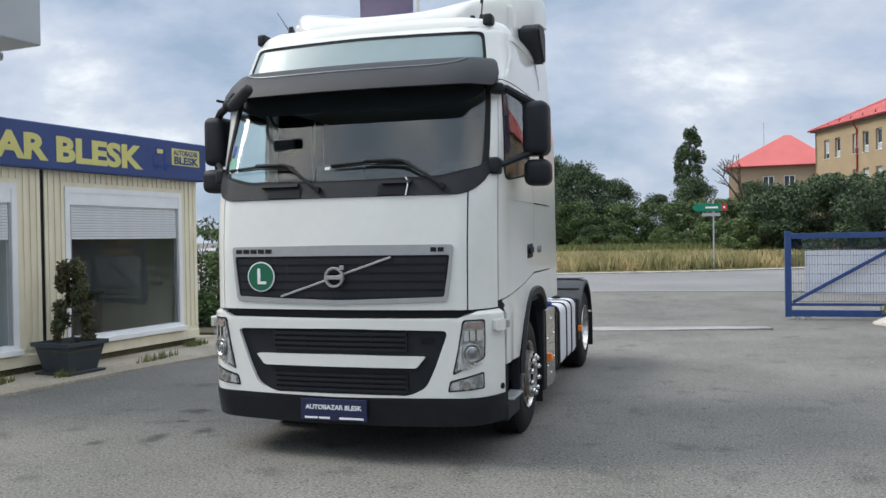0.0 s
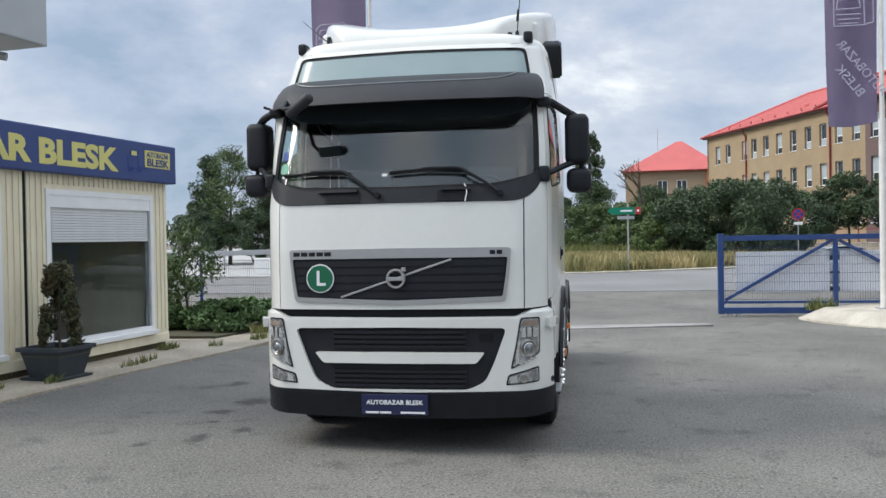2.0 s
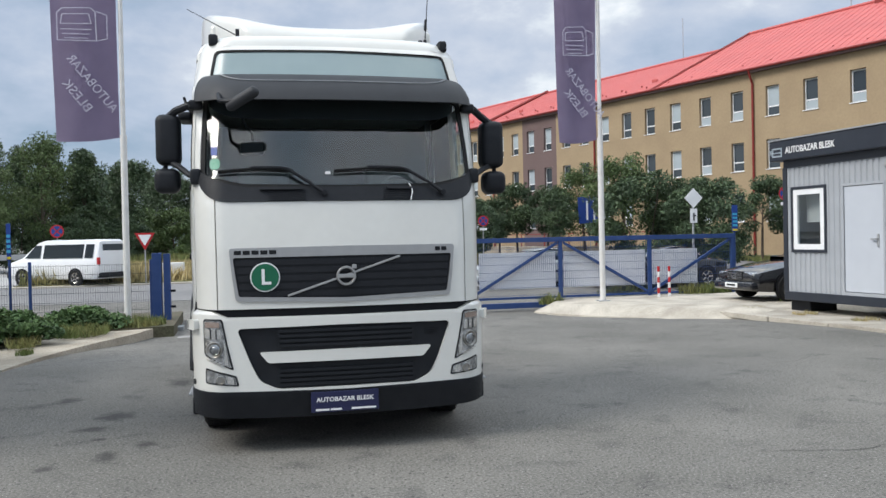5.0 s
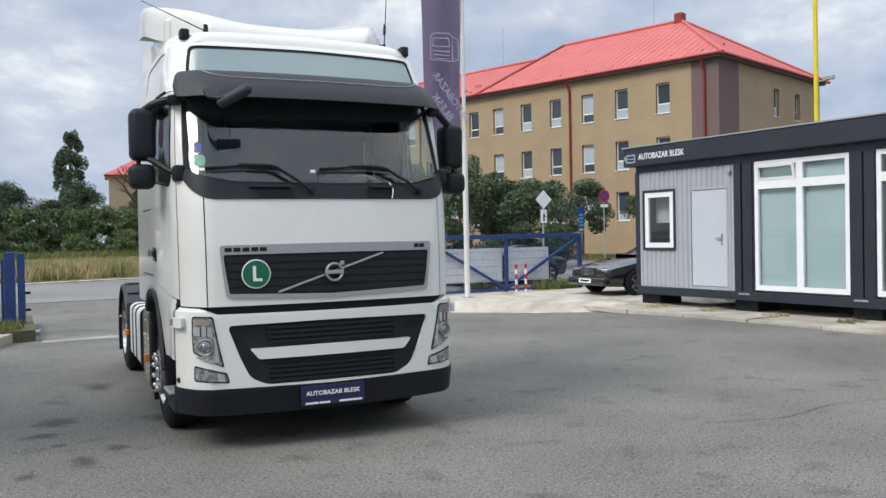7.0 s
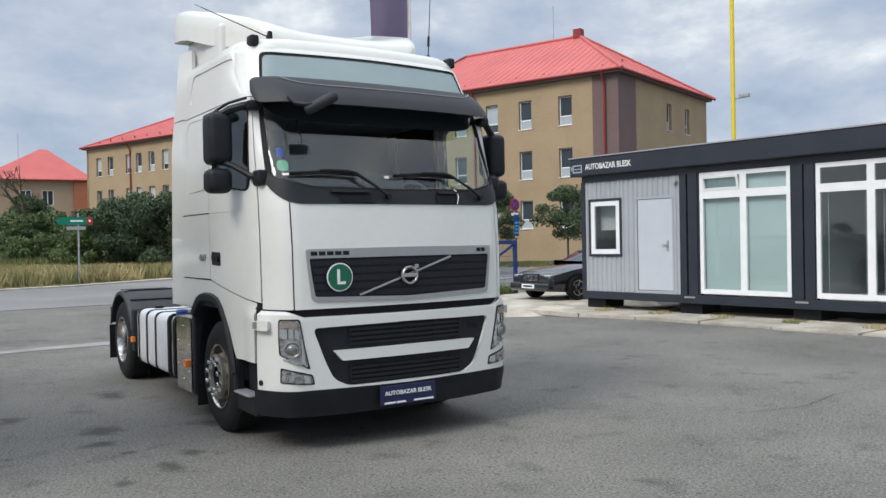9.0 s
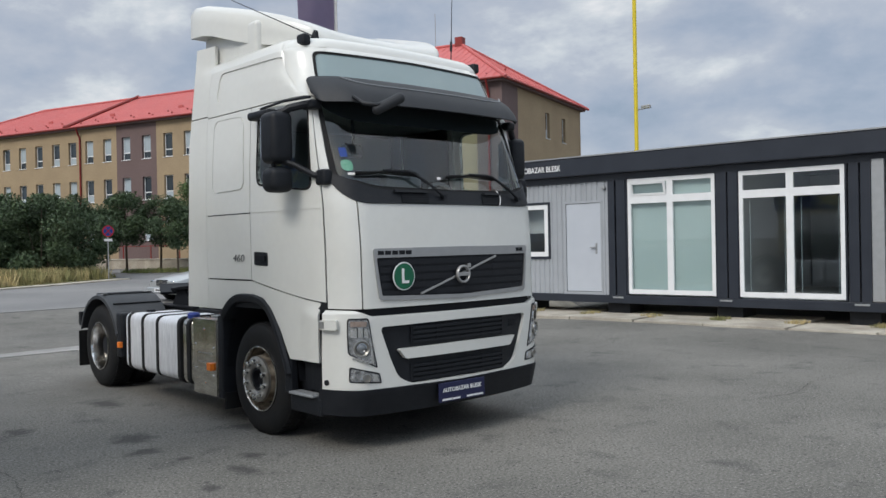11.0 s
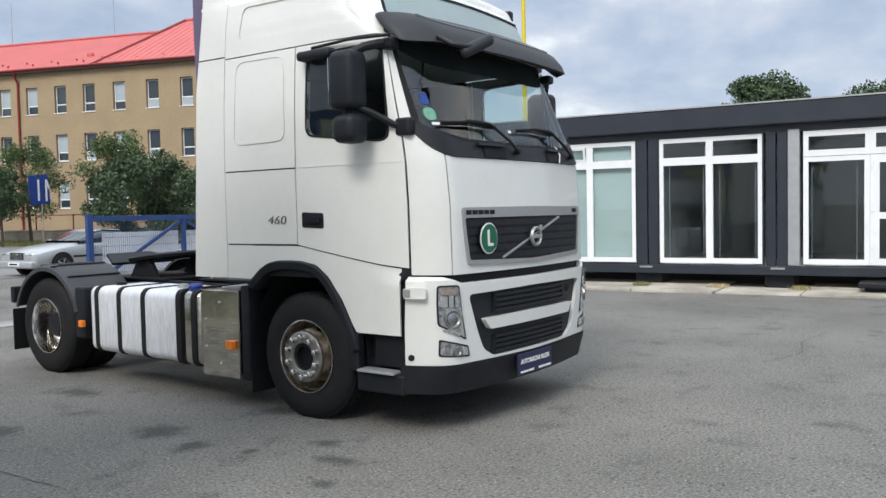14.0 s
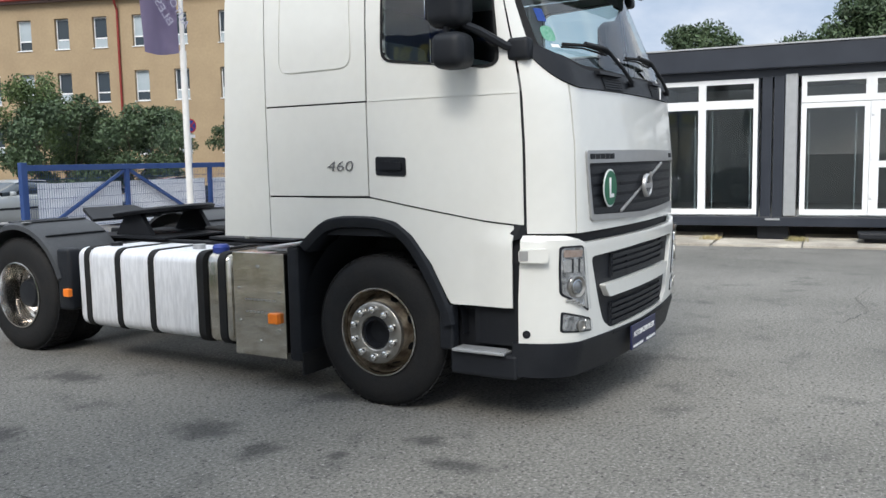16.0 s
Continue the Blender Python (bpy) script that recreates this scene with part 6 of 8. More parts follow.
    part("air_intake", air, M["visor"], TR, "dark grey high air intake", smooth=40)


mirrors()


def spoiler():
    """A hollow-backed deflector: low in the middle, raised along both sides towards the rear."""
    bm = NB()
    secs = []
    for y, zb, zt, fence, w in ((1.02, 3.575, 3.60, 0, 0.68), (1.05, 3.57, 3.66, 0.01, 0.75), (1.10, 3.57, 3.70, 0.03, 0.80), (1.2, 3.57, 3.735, 0.055, 0.86), (1.4, 3.58, 3.79, 0.08, 0.97), (1.6, 3.61, 3.84, 0.09, 1.06), (1.8, 3.66, 3.89, 0.095, 1.12), (2.0, 3.72, 3.935, 0.10, 1.165), (2.2, 3.78, 3.98, 0.105, 1.195), (2.38, 3.815, 4.02, 0.11, 1.21), (2.55, 3.826, 4.04, 0.11, 1.22), (2.63, 3.83, 4.045, 0.10, 1.215), (2.655, 3.835, 4.045, 0.08, 1.20)):
        h = zt + fence - zb
        half = [(w, zb), (w, zb + h * 0.45), (w * 0.992, zb + h * 0.78), (w * 0.972, zb + h * 0.94), (w * 0.93, zb + h), (w * 0.85, zt + fence * 0.94), (w * 0.75, zt + fence * 0.74), (w * 0.62, zt + fence * 0.44), (w * 0.48, zt + fence * 0.2), (w * 0.3, zt + fence * 0.05), (0, zt)]
        prof = [(-x, z) for x, z in half] + [(x, z) for x, z in half[-2::-1]]
        secs.append([bm.verts.new((x, y, z)) for x, z in prof])
    for a, b in zip(secs, secs[1:]):
        for k in range(len(a) - 1):
            bm.faces.new((a[k], a[k + 1], b[k + 1], b[k]))
        bm.faces.new((a[-1], a[0], b[0], b[-1]))
    bm.faces.new(secs[0])
    bm.faces.new(secs[-1][::-1])
    part("roof_spoiler", bm, M["paint"], TR, "white roof air deflector", smooth=50)
    # narrower foot under the overhanging rear edge
    part("spoiler_foot", rbox((-1.09, 1.55, 3.46), (1.09, 2.59, 3.84), 0.05), M["paint"], TR, smooth=40)
    part("spoiler_hinge", bx((-0.30, 0.93, 3.57), (0.30, 1.06, 3.595), 0.008), M["paint"], TR)
    part("antenna", rod(NB(), (-0.84, 0.98, 3.60), (-1.30, 1.616, 3.984), 0.006, 6, 0.003), M["plastic"], TR)
    part("antenna_foot", prism(NB(), [(-0.06, 0.0), (0.07, 0.0), (0.05, 0.03), (-0.02, 0.10), (-0.045, 0.09)], 0.035, pose(-0.825, 0.99, 3.555, 0, 0, 90), 0.006), M["plastic"], TR, smooth=40)
    part("antenna", rod(NB(), (0.92, 1.05, 3.60), (0.98, 1.08, 4.30), 0.006, 6, 0.003), M["plastic"], TR)
    part("antenna_spring", rod(NB(), (0.925, 1.052, 3.72), (0.934, 1.056, 3.82), 0.014, 10, 0.012), M["plastic"], TR, smooth=40)
    part("antenna_foot", rod(NB(), (0.92, 1.05, 3.54), (0.921, 1.05, 3.625), 0.03, 12, 0.014), M["plastic"], TR, smooth=40)
    part("roof_sensor", rod(NB(), (0.86, 0.98, 3.54), (0.86, 0.98, 3.60), 0.035, 12, 0.02), M["plastic"], TR, smooth=40)


spoiler()


def interior():
    part("dashboard", rbox((-1.16, 0.30, 1.75), (1.16, 0.85, 2.14), 0.06), M["interior"], TR, "dark dashboard", smooth=40)
    part("cab_floor", bx((-1.2, 0.35, 1.30), (1.2, 2.5, 1.36)), M["interior"], TR)
    part("cab_lining", bx((-1.18, 2.40, 1.36), (1.18, 2.46, 3.4)), M["interior"], TR)
    part("cab_lining", bx((-1.1, 0.5, 2.95), (1.1, 2.4, 2.99)), M["interior_pale"], TR)
    for x in (-0.62, 0.62):
        s = part("cab_seat", rbox((x - 0.26, 1.05, 1.55), (x + 0.26, 1.55, 1.75), 0.05), M["interior"], TR, "dark cab seat", smooth=40)
        part("seat_back", rbox((x - 0.25, 1.48, 1.7), (x + 0.25, 1.62, 2.45), 0.05), M["interior"], s, smooth=40)
    ring = [(0.62 + 0.21 * math.cos(k * math.tau / 24), 0.86 + 0.08 * math.sin(k * math.tau / 24), 2.12 + 0.19 * math.sin(k * math.tau / 24)) for k in range(25)]
    part("steering_wheel", tube(NB(), ring, 0.016), M["interior"], TR, smooth=40)
    part("inner_mirror", rbox((-0.82, 0.565, 2.475), (-0.615, 0.62, 2.60), 0.028), M["plastic"], TR, "black inner mirror", smooth=40)
    part("mirror_arm", tube(NB(), [(-0.715, 0.59, 2.60), (-0.715, 0.57, 2.66), (-0.77, 0.50, 2.71), (-0.795, 0.478, 2.77), (-0.795, 0.48, 2.86)], 0.012), M["plastic"], TR)
    part("bunk", rbox((-1.1, 1.75, 1.7), (1.1, 2.4, 1.95), 0.05), M["interior"], TR, smooth=40)


interior()


def wheel_at(x, y, sg, front):
    """One road wheel; the outer face looks to sg."""
    w = part("wheel", lathe(NB(), [(0.285, -0.15), (0.30, -0.14), (0.40, -0.15), (0.465, -0.135), (0.492, -0.115), (0.505, -0.09), (0.507, 0.0), (0.505, 0.09), (0.492, 0.115), (0.465, 0.135), (0.40, 0.15), (0.33, 0.146), (0.30, 0.138), (0.290, 0.132)], 64), M["rubber"], TR, "black road tyre on a steel wheel", smooth=40, m=pose(x, y, 0.507) @ Matrix.Rotation(radians(90 * sg), 4, "Y"))
    # tread grooves as raised blocks
    tb = NB()
    for k in range(48):
        a = k * math.tau / 48
        for h in (-0.08, -0.027, 0.027, 0.08):
            box(tb, (0.503, -0.026, h - 0.022), (0.513, 0.026, h + 0.022), 0, Matrix.Rotation(a + (0.05 if h > 0 else 0), 4, "Z"))
    part("tread", tb, M["rubber"], w)
    if front:
        part("rim", lathe(NB(), [(0.300, 0.13), (0.297, 0.150), (0.287, 0.152), (0.279, 0.140), (0.276, 0.115)], 64), M["steel"], w, "worn chromed rim", smooth=40)
        # barrel borrows the dark worn colour to imitate deep shade inside the rim
        part("rim_barrel", lathe(NB(), [(0.277, 0.118), (0.268, 0.06), (0.262, 0.0)], 64), M["rust_and_shade"], w, smooth=40)
        part("rim_dish", lathe(NB(), [(0.263, 0.0), (0.24, 0.02), (0.215, 0.11), (0.203, 0.16)], 64), M["rust_and_shade"], w, "stained inner wheel disc", smooth=40)
        part("nut_ring", lathe(NB(), [(0.207, 0.150), (0.205, 0.176), (0.194, 0.184), (0.120, 0.184), (0.112, 0.178), (0.108, 0.14)], 64), M["hub_steel"], w, "brushed steel wheel nut ring", smooth=40)
        part("hub", lathe(NB(), [(0.110, 0.12), (0.106, 0.165), (0.085, 0.168), (0.080, 0.12), (0.001, 0.112)], 40), M["dark"], w, smooth=40)
        for k in range(8):
            a = (k + 0.5) * math.tau / 8
            part("rim_hole", lathe(NB(), [(0.030, 0.0), (0.001, 0.002)], 16, Matrix.Rotation(a, 4, "Z") @ Matrix.Translation((0.2295, 0, 0.068)) @ Matrix.Rotation(radians(74), 4, "Y")), M["dark"], w)
        R, H = 0.160, 0.184
    else:
        part("rim", lathe(NB(), [(0.300, 0.13), (0.297, 0.150), (0.285, 0.152), (0.278, 0.13), (0.266, 0.02), (0.258, -0.05), (0.21, -0.065), (0.13, -0.06)], 64), M["steel"], w, "deep dish steel rim", smooth=40)
        part("hub", lathe(NB(), [(0.135, -0.065), (0.130, 0.03), (0.115, 0.06), (0.05, 0.065), (0.001, 0.065)], 40), M["plastic"], w, smooth=40)
        for k in range(8):
            a = (k + 0.5) * math.tau / 8
            part("rim_hole", lathe(NB(), [(0.024, 0.0), (0.001, 0.002)], 16, Matrix.Rotation(a, 4, "Z") @ Matrix.Translation((0.232, 0, -0.058))), M["dark"], w)
        R, H = 0.167, -0.06
    nm = mesh_of(lathe(NB(), [(0.025, 0), (0.025, 0.02), (0.022, 0.034), (0.010, 0.042), (0.001, 0.043)], 10), "wheel_nut", M["chrome"] if front else M["steel"], 40)
    for k in range(10):
        a = k * math.tau / 10
        o = new("wheel_nut", nm)
        o.parent, o.matrix_basis = w, Matrix.Translation((R * math.cos(a), R * math.sin(a), H))
    return w


for sg in (-1, 1):
    wheel_at(sg * 1.07, 1.40, sg, True)
    wheel_at(sg * 1.07, 5.31, sg, False)
    wheel_at(sg * 0.74, 5.31, sg, False)


def strap(x0, x1, y, w, z0, z1, r, d):
    """A flat band laid round a tank with rounded edges."""
    ring = round_poly([(x0 - d, z0 - d), (x1 + d, z0 - d), (x1 + d, z1 + d), (x0 - d, z1 + d)], r, 6)
    bm = NB()
    a = [bm.verts.new((p, y - w / 2, q)) for p, q in ring]
    b = [bm.verts.new((p, y + w / 2, q)) for p, q in ring]
    for i in range(len(ring)):
        j = (i + 1) % len(ring)
        bm.faces.new((a[i], a[j], b[j], b[i]))
    bm.faces.new(a)
    bm.faces.new(b[::-1])
    return bm


def chassis():
    for sg in (-1, 1):
        part("frame_rail", bx((sg * 0.42 - 0.04, 0.4, 0.70), (sg * 0.42 + 0.04, 6.05, 0.97), 0.01), M["dark"], TR, "black chassis rail")
        # rear fenders
        def fender(name, ya, prof, material, label=""):
            bm = NB()
            rows = []
            for i, (y, z) in enumerate(prof):
                a, c = prof[max(i - 1, 0)], prof[min(i + 1, len(prof) - 1)]
                d = Vector((c[0] - a[0], c[1] - a[1])).normalized()
                nn = Vector((-d.y, d.x))
                if nn.y < 0 and abs(d.x) > abs(d.y):
                    nn = -nn
                rows.append([bm.verts.new((sg * x, y - nn.x * k, z - nn.y * k)) for x, k in ((0.58, 0.03), (0.58, 0.0), (1.20, 0.0), (1.245, 0.02), (1.25, 0.06), (1.235, 0.065), (1.22, 0.03))])
            for p, q in zip(rows, rows[1:]):
                for k in range(6):
                    bm.faces.new((p[k], p[k + 1], q[k + 1], q[k]))
                bm.faces.new((p[6], p[0], q[0], q[6]))
            bm.faces.new(rows[0]), bm.faces.new(rows[-1][::-1])
            return part(name, bm, material, TR, label, smooth=40)
        arc = [(5.27 - 0.66 * math.cos(radians(a)), 0.50 + 0.66 * math.sin(radians(a))) for a in range(18, 166, 8)]
        fender("rear_fender", 0, arc, M["faded_plastic"], "ribbed black plastic rear fender")
        part("mud_flap", bx((sg * 0.60 if sg > 0 else -1.24, 5.95, 0.20), (1.24 if sg > 0 else -0.60, 5.97, 0.66), 0.004), M["rubber"], TR, "black mud flap")
        for a in (55, 80, 102, 125):
            y, z = 5.27 - 0.668 * math.cos(radians(a)), 0.50 + 0.668 * math.sin(radians(a))
            part("fender_rib", bx((-0.30, -0.012, -0.006), (0.30, 0.012, 0.008), 0.004), M["faded_plastic"], TR, m=pose(sg * 0.90, y, z, a - 90))
        part("fender_badge", bx((sg * 1.20 - 0.03, 5.12, 1.155), (sg * 1.20 + 0.03, 5.18, 1.163)), M["silver"], TR)
        part("fender_plate", rbox((min(sg * 1.10, sg * 1.235), 4.55, 0.42), (max(sg * 1.10, sg * 1.235), 4.72, 0.95), 0.03), M["plastic"], TR, smooth=40)
        part("marker_lamp", rbox((min(sg * 1.23, sg * 1.275), 4.53, 0.545), (max(sg * 1.23, sg * 1.275), 4.60, 0.612), 0.008), M["amber"], TR, "orange side marker")
        # tank with straps
        x0, x1 = min(sg * 0.60, sg * 1.235), max(sg * 0.60, sg * 1.235)
        tk = part("fuel_tank", rbox((x0, 2.99, 0.31), (x1, 4.47, 0.97), 0.085), M["alu"], TR, "brushed aluminium fuel tank with black straps", smooth=40)
        t2 = part("air_tank", rbox((x0, 2.70, 0.30), (x1, 2.975, 0.98), 0.075), M["inox"], TR, "small stained metal tank", smooth=40)
        for y in (3.54, 3.93, 4.31):
            part("strap", strap(x0, x1, y, 0.062, 0.31, 0.97, 0.10, 0.007), M["rubber"], tk, smooth=40)
        for y in (3.0, 2.78):
            part("strap", strap(x0, x1, y, 0.07, 0.30, 0.98, 0.10, 0.009), M["rubber"], t2, smooth=40)
        part("tank_cap", lathe(NB(), [(0.06, 0), (0.065, 0.04), (0.05, 0.06), (0.001, 0.062)], 20, pose(sg * 1.12, 2.89, 0.975)), M["blue_cap"], t2, "blue filler cap", smooth=40)
        part("tank_cap", lathe(NB(), [(0.05, 0), (0.05, 0.035), (0.001, 0.04)], 20, pose(sg * 1.02, 4.20, 0.965)), M["dark"], tk, smooth=40)
        part("tank_cap", lathe(NB(), [(0.05, 0), (0.05, 0.04), (0.001, 0.045)], 20, pose(sg * 0.95, 3.30, 0.965)), M["galv"], tk, smooth=40)
        # polished box
        bxp = part("battery_box", rbox((x0, 2.18, 0.27), (max(x1, sg * 1.245) if sg > 0 else x0 + 0.62, 2.66, 1.0), 0.02), M["inox"], TR, "polished stainless box cover", smooth=40)
        part("cover_plate", bx((sg * 1.236 - 0.004 if sg > 0 else -1.247, 2.17, 0.25), (1.247 if sg > 0 else -1.236, 2.655, 1.0), 0.003), M["inox"], bxp)
        n = NB()
        for y, z in ((2.41, 0.90), (2.22, 0.72), (2.60, 0.74), (2.23, 0.45), (2.60, 0.50), (2.41, 0.36)):
            part("screw", lathe(NB(), [(0.014, 0), (0.012, 0.006), (0.001, 0.008)], 10, pose(sg * 1.247, y, z, 0, 90 * sg)), M["chrome"], bxp)
        for row, z in ((8, 0.655), (8, 0.565)):
            n = NB()
            for k in range(row):
                box(n, (sg * 1.2475 - 0.001, 2.26 + k * 0.037, z), (sg * 1.2475 + 0.001, 2.26 + k * 0.037 + 0.024, z + 0.012))
            part("embossed_bar", n, M["silver"], bxp)
        part("marker_lamp", rbox((min(sg * 1.24, sg * 1.285), 2.215, 0.50), (max(sg * 1.24, sg * 1.285), 2.305, 0.575), 0.008), M["amber"], TR, "orange side marker")
        # dark inner wheel arch and splash wall
        bm = NB()
        rows = []
        for a in range(0, 181, 12):
            y, z = 1.40 + 0.64 * math.cos(radians(a)), 0.55 + 0.66 * math.sin(radians(a))
            rows.append([bm.verts.new((sg * x, y, z)) for x in (0.62, 1.20)])
        for p, q in zip(rows, rows[1:]):
            bm.faces.new((p[0], p[1], q[1], q[0]))
        part("arch_liner", bm, M["dark"], TR, smooth=40)
        part("splash_wall", rbox((min(sg * 0.62, sg * 1.24), 2.05, 0.24), (max(sg * 0.62, sg * 1.24), 2.15, 1.05), 0.02), M["plastic"], TR, "black splash wall behind the wheel", smooth=40)
        part("mud_flap", bx((min(sg * 0.66, sg * 1.22), 2.04, 0.14), (max(sg * 0.66, sg * 1.22), 2.055, 0.30)), M["rubber"], TR)
        part("tread_plate", bx((min(sg * 0.5, sg * 1.1), 2.15, 1.005), (max(sg * 0.5, sg * 1.1), 2.55, 1.02)), M["alu"], TR, "checker plate cover")
    for y in (2.2, 3.4, 4.4, 5.9):
        part("cross_member", bx((-0.40, y, 0.74), (0.40, y + 0.1, 0.93)), M["dark"], TR)
    part("axle", rod(NB(), (-1.0, 5.31, 0.507), (1.0, 5.31, 0.507), 0.08), M["dark"], TR)
    part("axle", rod(NB(), (-0.95, 1.4, 0.50), (0.95, 1.4, 0.50), 0.07), M["dark"], TR)
    part("engine", rbox((-0.45, 0.5, 0.5), (0.45, 2.2, 1.1), 0.06), M["dark"], TR)
    part("underbody", bx((-0.9, 0.12, 0.32), (0.9, 0.9, 1.1)), M["dark"], TR)
    # fifth wheel: a slotted plate on a pedestal, tipped back
    fw = part("fifth_wheel", lathe(NB(), [(0.001, 0.03), (0.30, 0.03), (0.46, 0.028), (0.485, 0.01), (0.47, -0.02), (0.001, -0.025)], 36, pose(0, 4.75, 1.20, -6) @ Matrix.Diagonal((1, 0.98, 1, 1))), M["dark"], TR, "greasy black coupling plate", smooth=40)
    part("coupling_ramp", prism(NB(), [(-0.42, 0), (0.42, 0), (0.30, 0.32), (-0.30, 0.32)], 0.03, pose(-0.0, 5.28, 1.12, -72)), M["dark"], fw)
    for x in (-0.36, 0.36):
        part("coupling_bracket", prism(NB(), [(-0.26, 0), (0.26, 0), (0.1, 0.22), (-0.1, 0.22)], 0.05, pose(x, 4.75, 0.97, 0, 0, 90)), M["dark"], fw)
    part("mounting_plate", bx((-0.5, 4.2, 0.972), (0.5, 5.3, 0.99)), M["dark"], TR)
    part("catwalk", bx((-0.45, 2.75, 0.99), (0.45, 3.7, 1.01)), M["dark"], TR)
    for k, x in enumerate((-0.3, -0.1, 0.15)):
        part("air_hose", tube(NB(), [(x, 2.56, 1.5), (x, 2.75, 1.3), (x * 0.7, 2.9, 1.08), (x * 0.5, 3.4, 1.03), (x * 0.3, 4.1, 1.05)], 0.018), M["rubber"], TR)
    part("tail_beam", bx((-1.2, 6.0, 0.72), (1.2, 6.08, 0.90), 0.01), M["dark"], TR)
    for sg in (-1, 1):
        part("tail_lamp", rbox((sg * 0.85 - 0.2, 6.08, 0.74), (sg * 0.85 + 0.2, 6.14, 0.88), 0.02), M["sign_red"], TR)


chassis()

# ---- trees and bushes ----
def foliage(rng, centres, radii, n, size, flat=0.0):
    """Leaf quads scattered in clumps; returns vertices and faces."""
    c = np.array(centres, float)
    r = np.array(radii, float)
    pick = rng.integers(0, len(c), n)
    d = rng.normal(size=(n, 3))
    d /= np.linalg.norm(d, axis=1)[:, None]
    p = c[pick] + d * (r[pick] * rng.random(n)[:, None] ** 0.45 if r.ndim > 1 else (r[pick] * rng.random(n) ** 0.45)[:, None])
    a = rng.normal(size=(n, 3))
    a[:, 2] *= 1 - flat
    a /= np.linalg.norm(a, axis=1)[:, None]
    b = np.cross(a, rng.normal(size=(n, 3)))
    b /= np.linalg.norm(b, axis=1)[:, None]
    s = size * (0.6 + 0.8 * rng.random(n))[:, None]
    v = np.stack([p - a * s, p + b * s * 0.45, p + a * s, p - b * s * 0.45], 1).reshape(-1, 3)
    f = np.arange(n * 4).reshape(-1, 4)
    return v, f


def tree_mesh(seed, height, width, trunk_h, leaves, leaf, material, clumps=26, bush=False, conifer=False, column=False):
    """Returns trunk and crown meshes of one plant."""
    rng = np.random.default_rng(seed)
    cs, rs = [], []
    for k in range(clumps):
        t = rng.random()
        z = trunk_h + (height - trunk_h) * (0.08 + 0.88 * t)
        if conifer:
            w = width * (1 - 0.88 * t)
        elif column:
            w = width * math.sin(math.pi * min(0.95, 0.12 + 0.8 * t)) ** 0.5
        else:
            w = width * math.sin(math.pi * (0.16 + 0.78 * t)) ** 0.75
        a, q = rng.random() * math.tau, 0.45 + 0.5 * rng.random()
        cs.append((w * q * math.cos(a), w * q * math.sin(a), z))
        rr = (0.26 + 0.22 * rng.random()) * min(width, (height - trunk_h) * 0.5) * (1.0 if not column else 0.8)
        rs.append((rr, rr, rr * (0.75 if not column else 1.5)))
    v, f = foliage(rng, cs, rs, leaves, leaf)
    keep = v.reshape(-1, 4, 3)[:, :, 2].min(1) > 0.02
    v = v.reshape(-1, 4, 3)[keep].reshape(-1, 3)
    f = np.arange(len(v)).reshape(-1, 4)
    crown = from_arrays("crown", v, f, material)
    bm = bmesh.new()
    rt = max(0.05, height * 0.018)
    lean = rng.normal(size=2) * 0.02 * height
    top = Vector((lean[0], lean[1], trunk_h + (height - trunk_h) * (0.9 if conifer or column else 0.55)))
    if bush:
        for c in cs[:10]:
            tube(bm, [(c[0] * 0.1, c[1] * 0.1, 0), (c[0] * 0.5, c[1] * 0.5, c[2] * 0.5), c], 0.025, 5)
    else:
        rod(bm, (0, 0, -0.1), tuple(top * 0.5), rt, 8, rt * 0.75)
        rod(bm, tuple(top * 0.5), tuple(top), rt * 0.75, 8, rt * 0.25)
        for c in cs[:12]:
            h = min(top.z * 0.95, max(trunk_h * 0.9, c[2] * 0.75))
            rod(bm, (lean[0] * h / top.z, lean[1] * h / top.z, h), c, rt * 0.35, 5, rt * 0.1)
    return mesh_of(bm, "trunk", M["bark"]), crown


def plant(name, label, category, meshes, spots, group=""):
    for x, y, z, k, a in spots:
        t = thing(name, label, category, pose(x, y, z, 0, 0, a) @ Matrix.Diagonal((k, k, k, 1)), group)
        for nm, me in zip(("trunk", "crown"), meshes):
            o = new(nm, me)
            o.parent = t


big_bush = tree_mesh(1, 4.6, 2.9, 0.3, 17000, 0.085, M["leaf_dark"], 30, bush=True)
mid_bush = tree_mesh(2, 3.4, 2.2, 0.2, 11000, 0.085, M["leaf"], 24, bush=True)
light_bush = tree_mesh(3, 3.0, 2.2, 0.1, 9000, 0.085, M["leaf_light"], 22, bush=True)
round_tree = tree_mesh(4, 4.6, 1.9, 1.5, 10000, 0.075, M["leaf_dark"], 24)
loose_tree = tree_mesh(5, 6.6, 2.3, 1.8, 8000, 0.085, M["leaf"], 34)
oak = tree_mesh(6, 9.5, 3.6, 1.8, 20000, 0.13, M["leaf_dark"], 46)
birch = tree_mesh(7, 11.0, 2.6, 2.5, 12000, 0.10, M["leaf"], 44)
pine = tree_mesh(8, 10.0, 2.6, 1.2, 14000, 0.12, M["leaf_dark"], 44, conifer=True)
poplar = tree_mesh(9, 17.0, 2.1, 1.5, 14000, 0.19, M["leaf_dark"], 60, column=True)
sapling = tree_mesh(10, 2.9, 0.85, 0.7, 2200, 0.065, M["leaf"], 24)

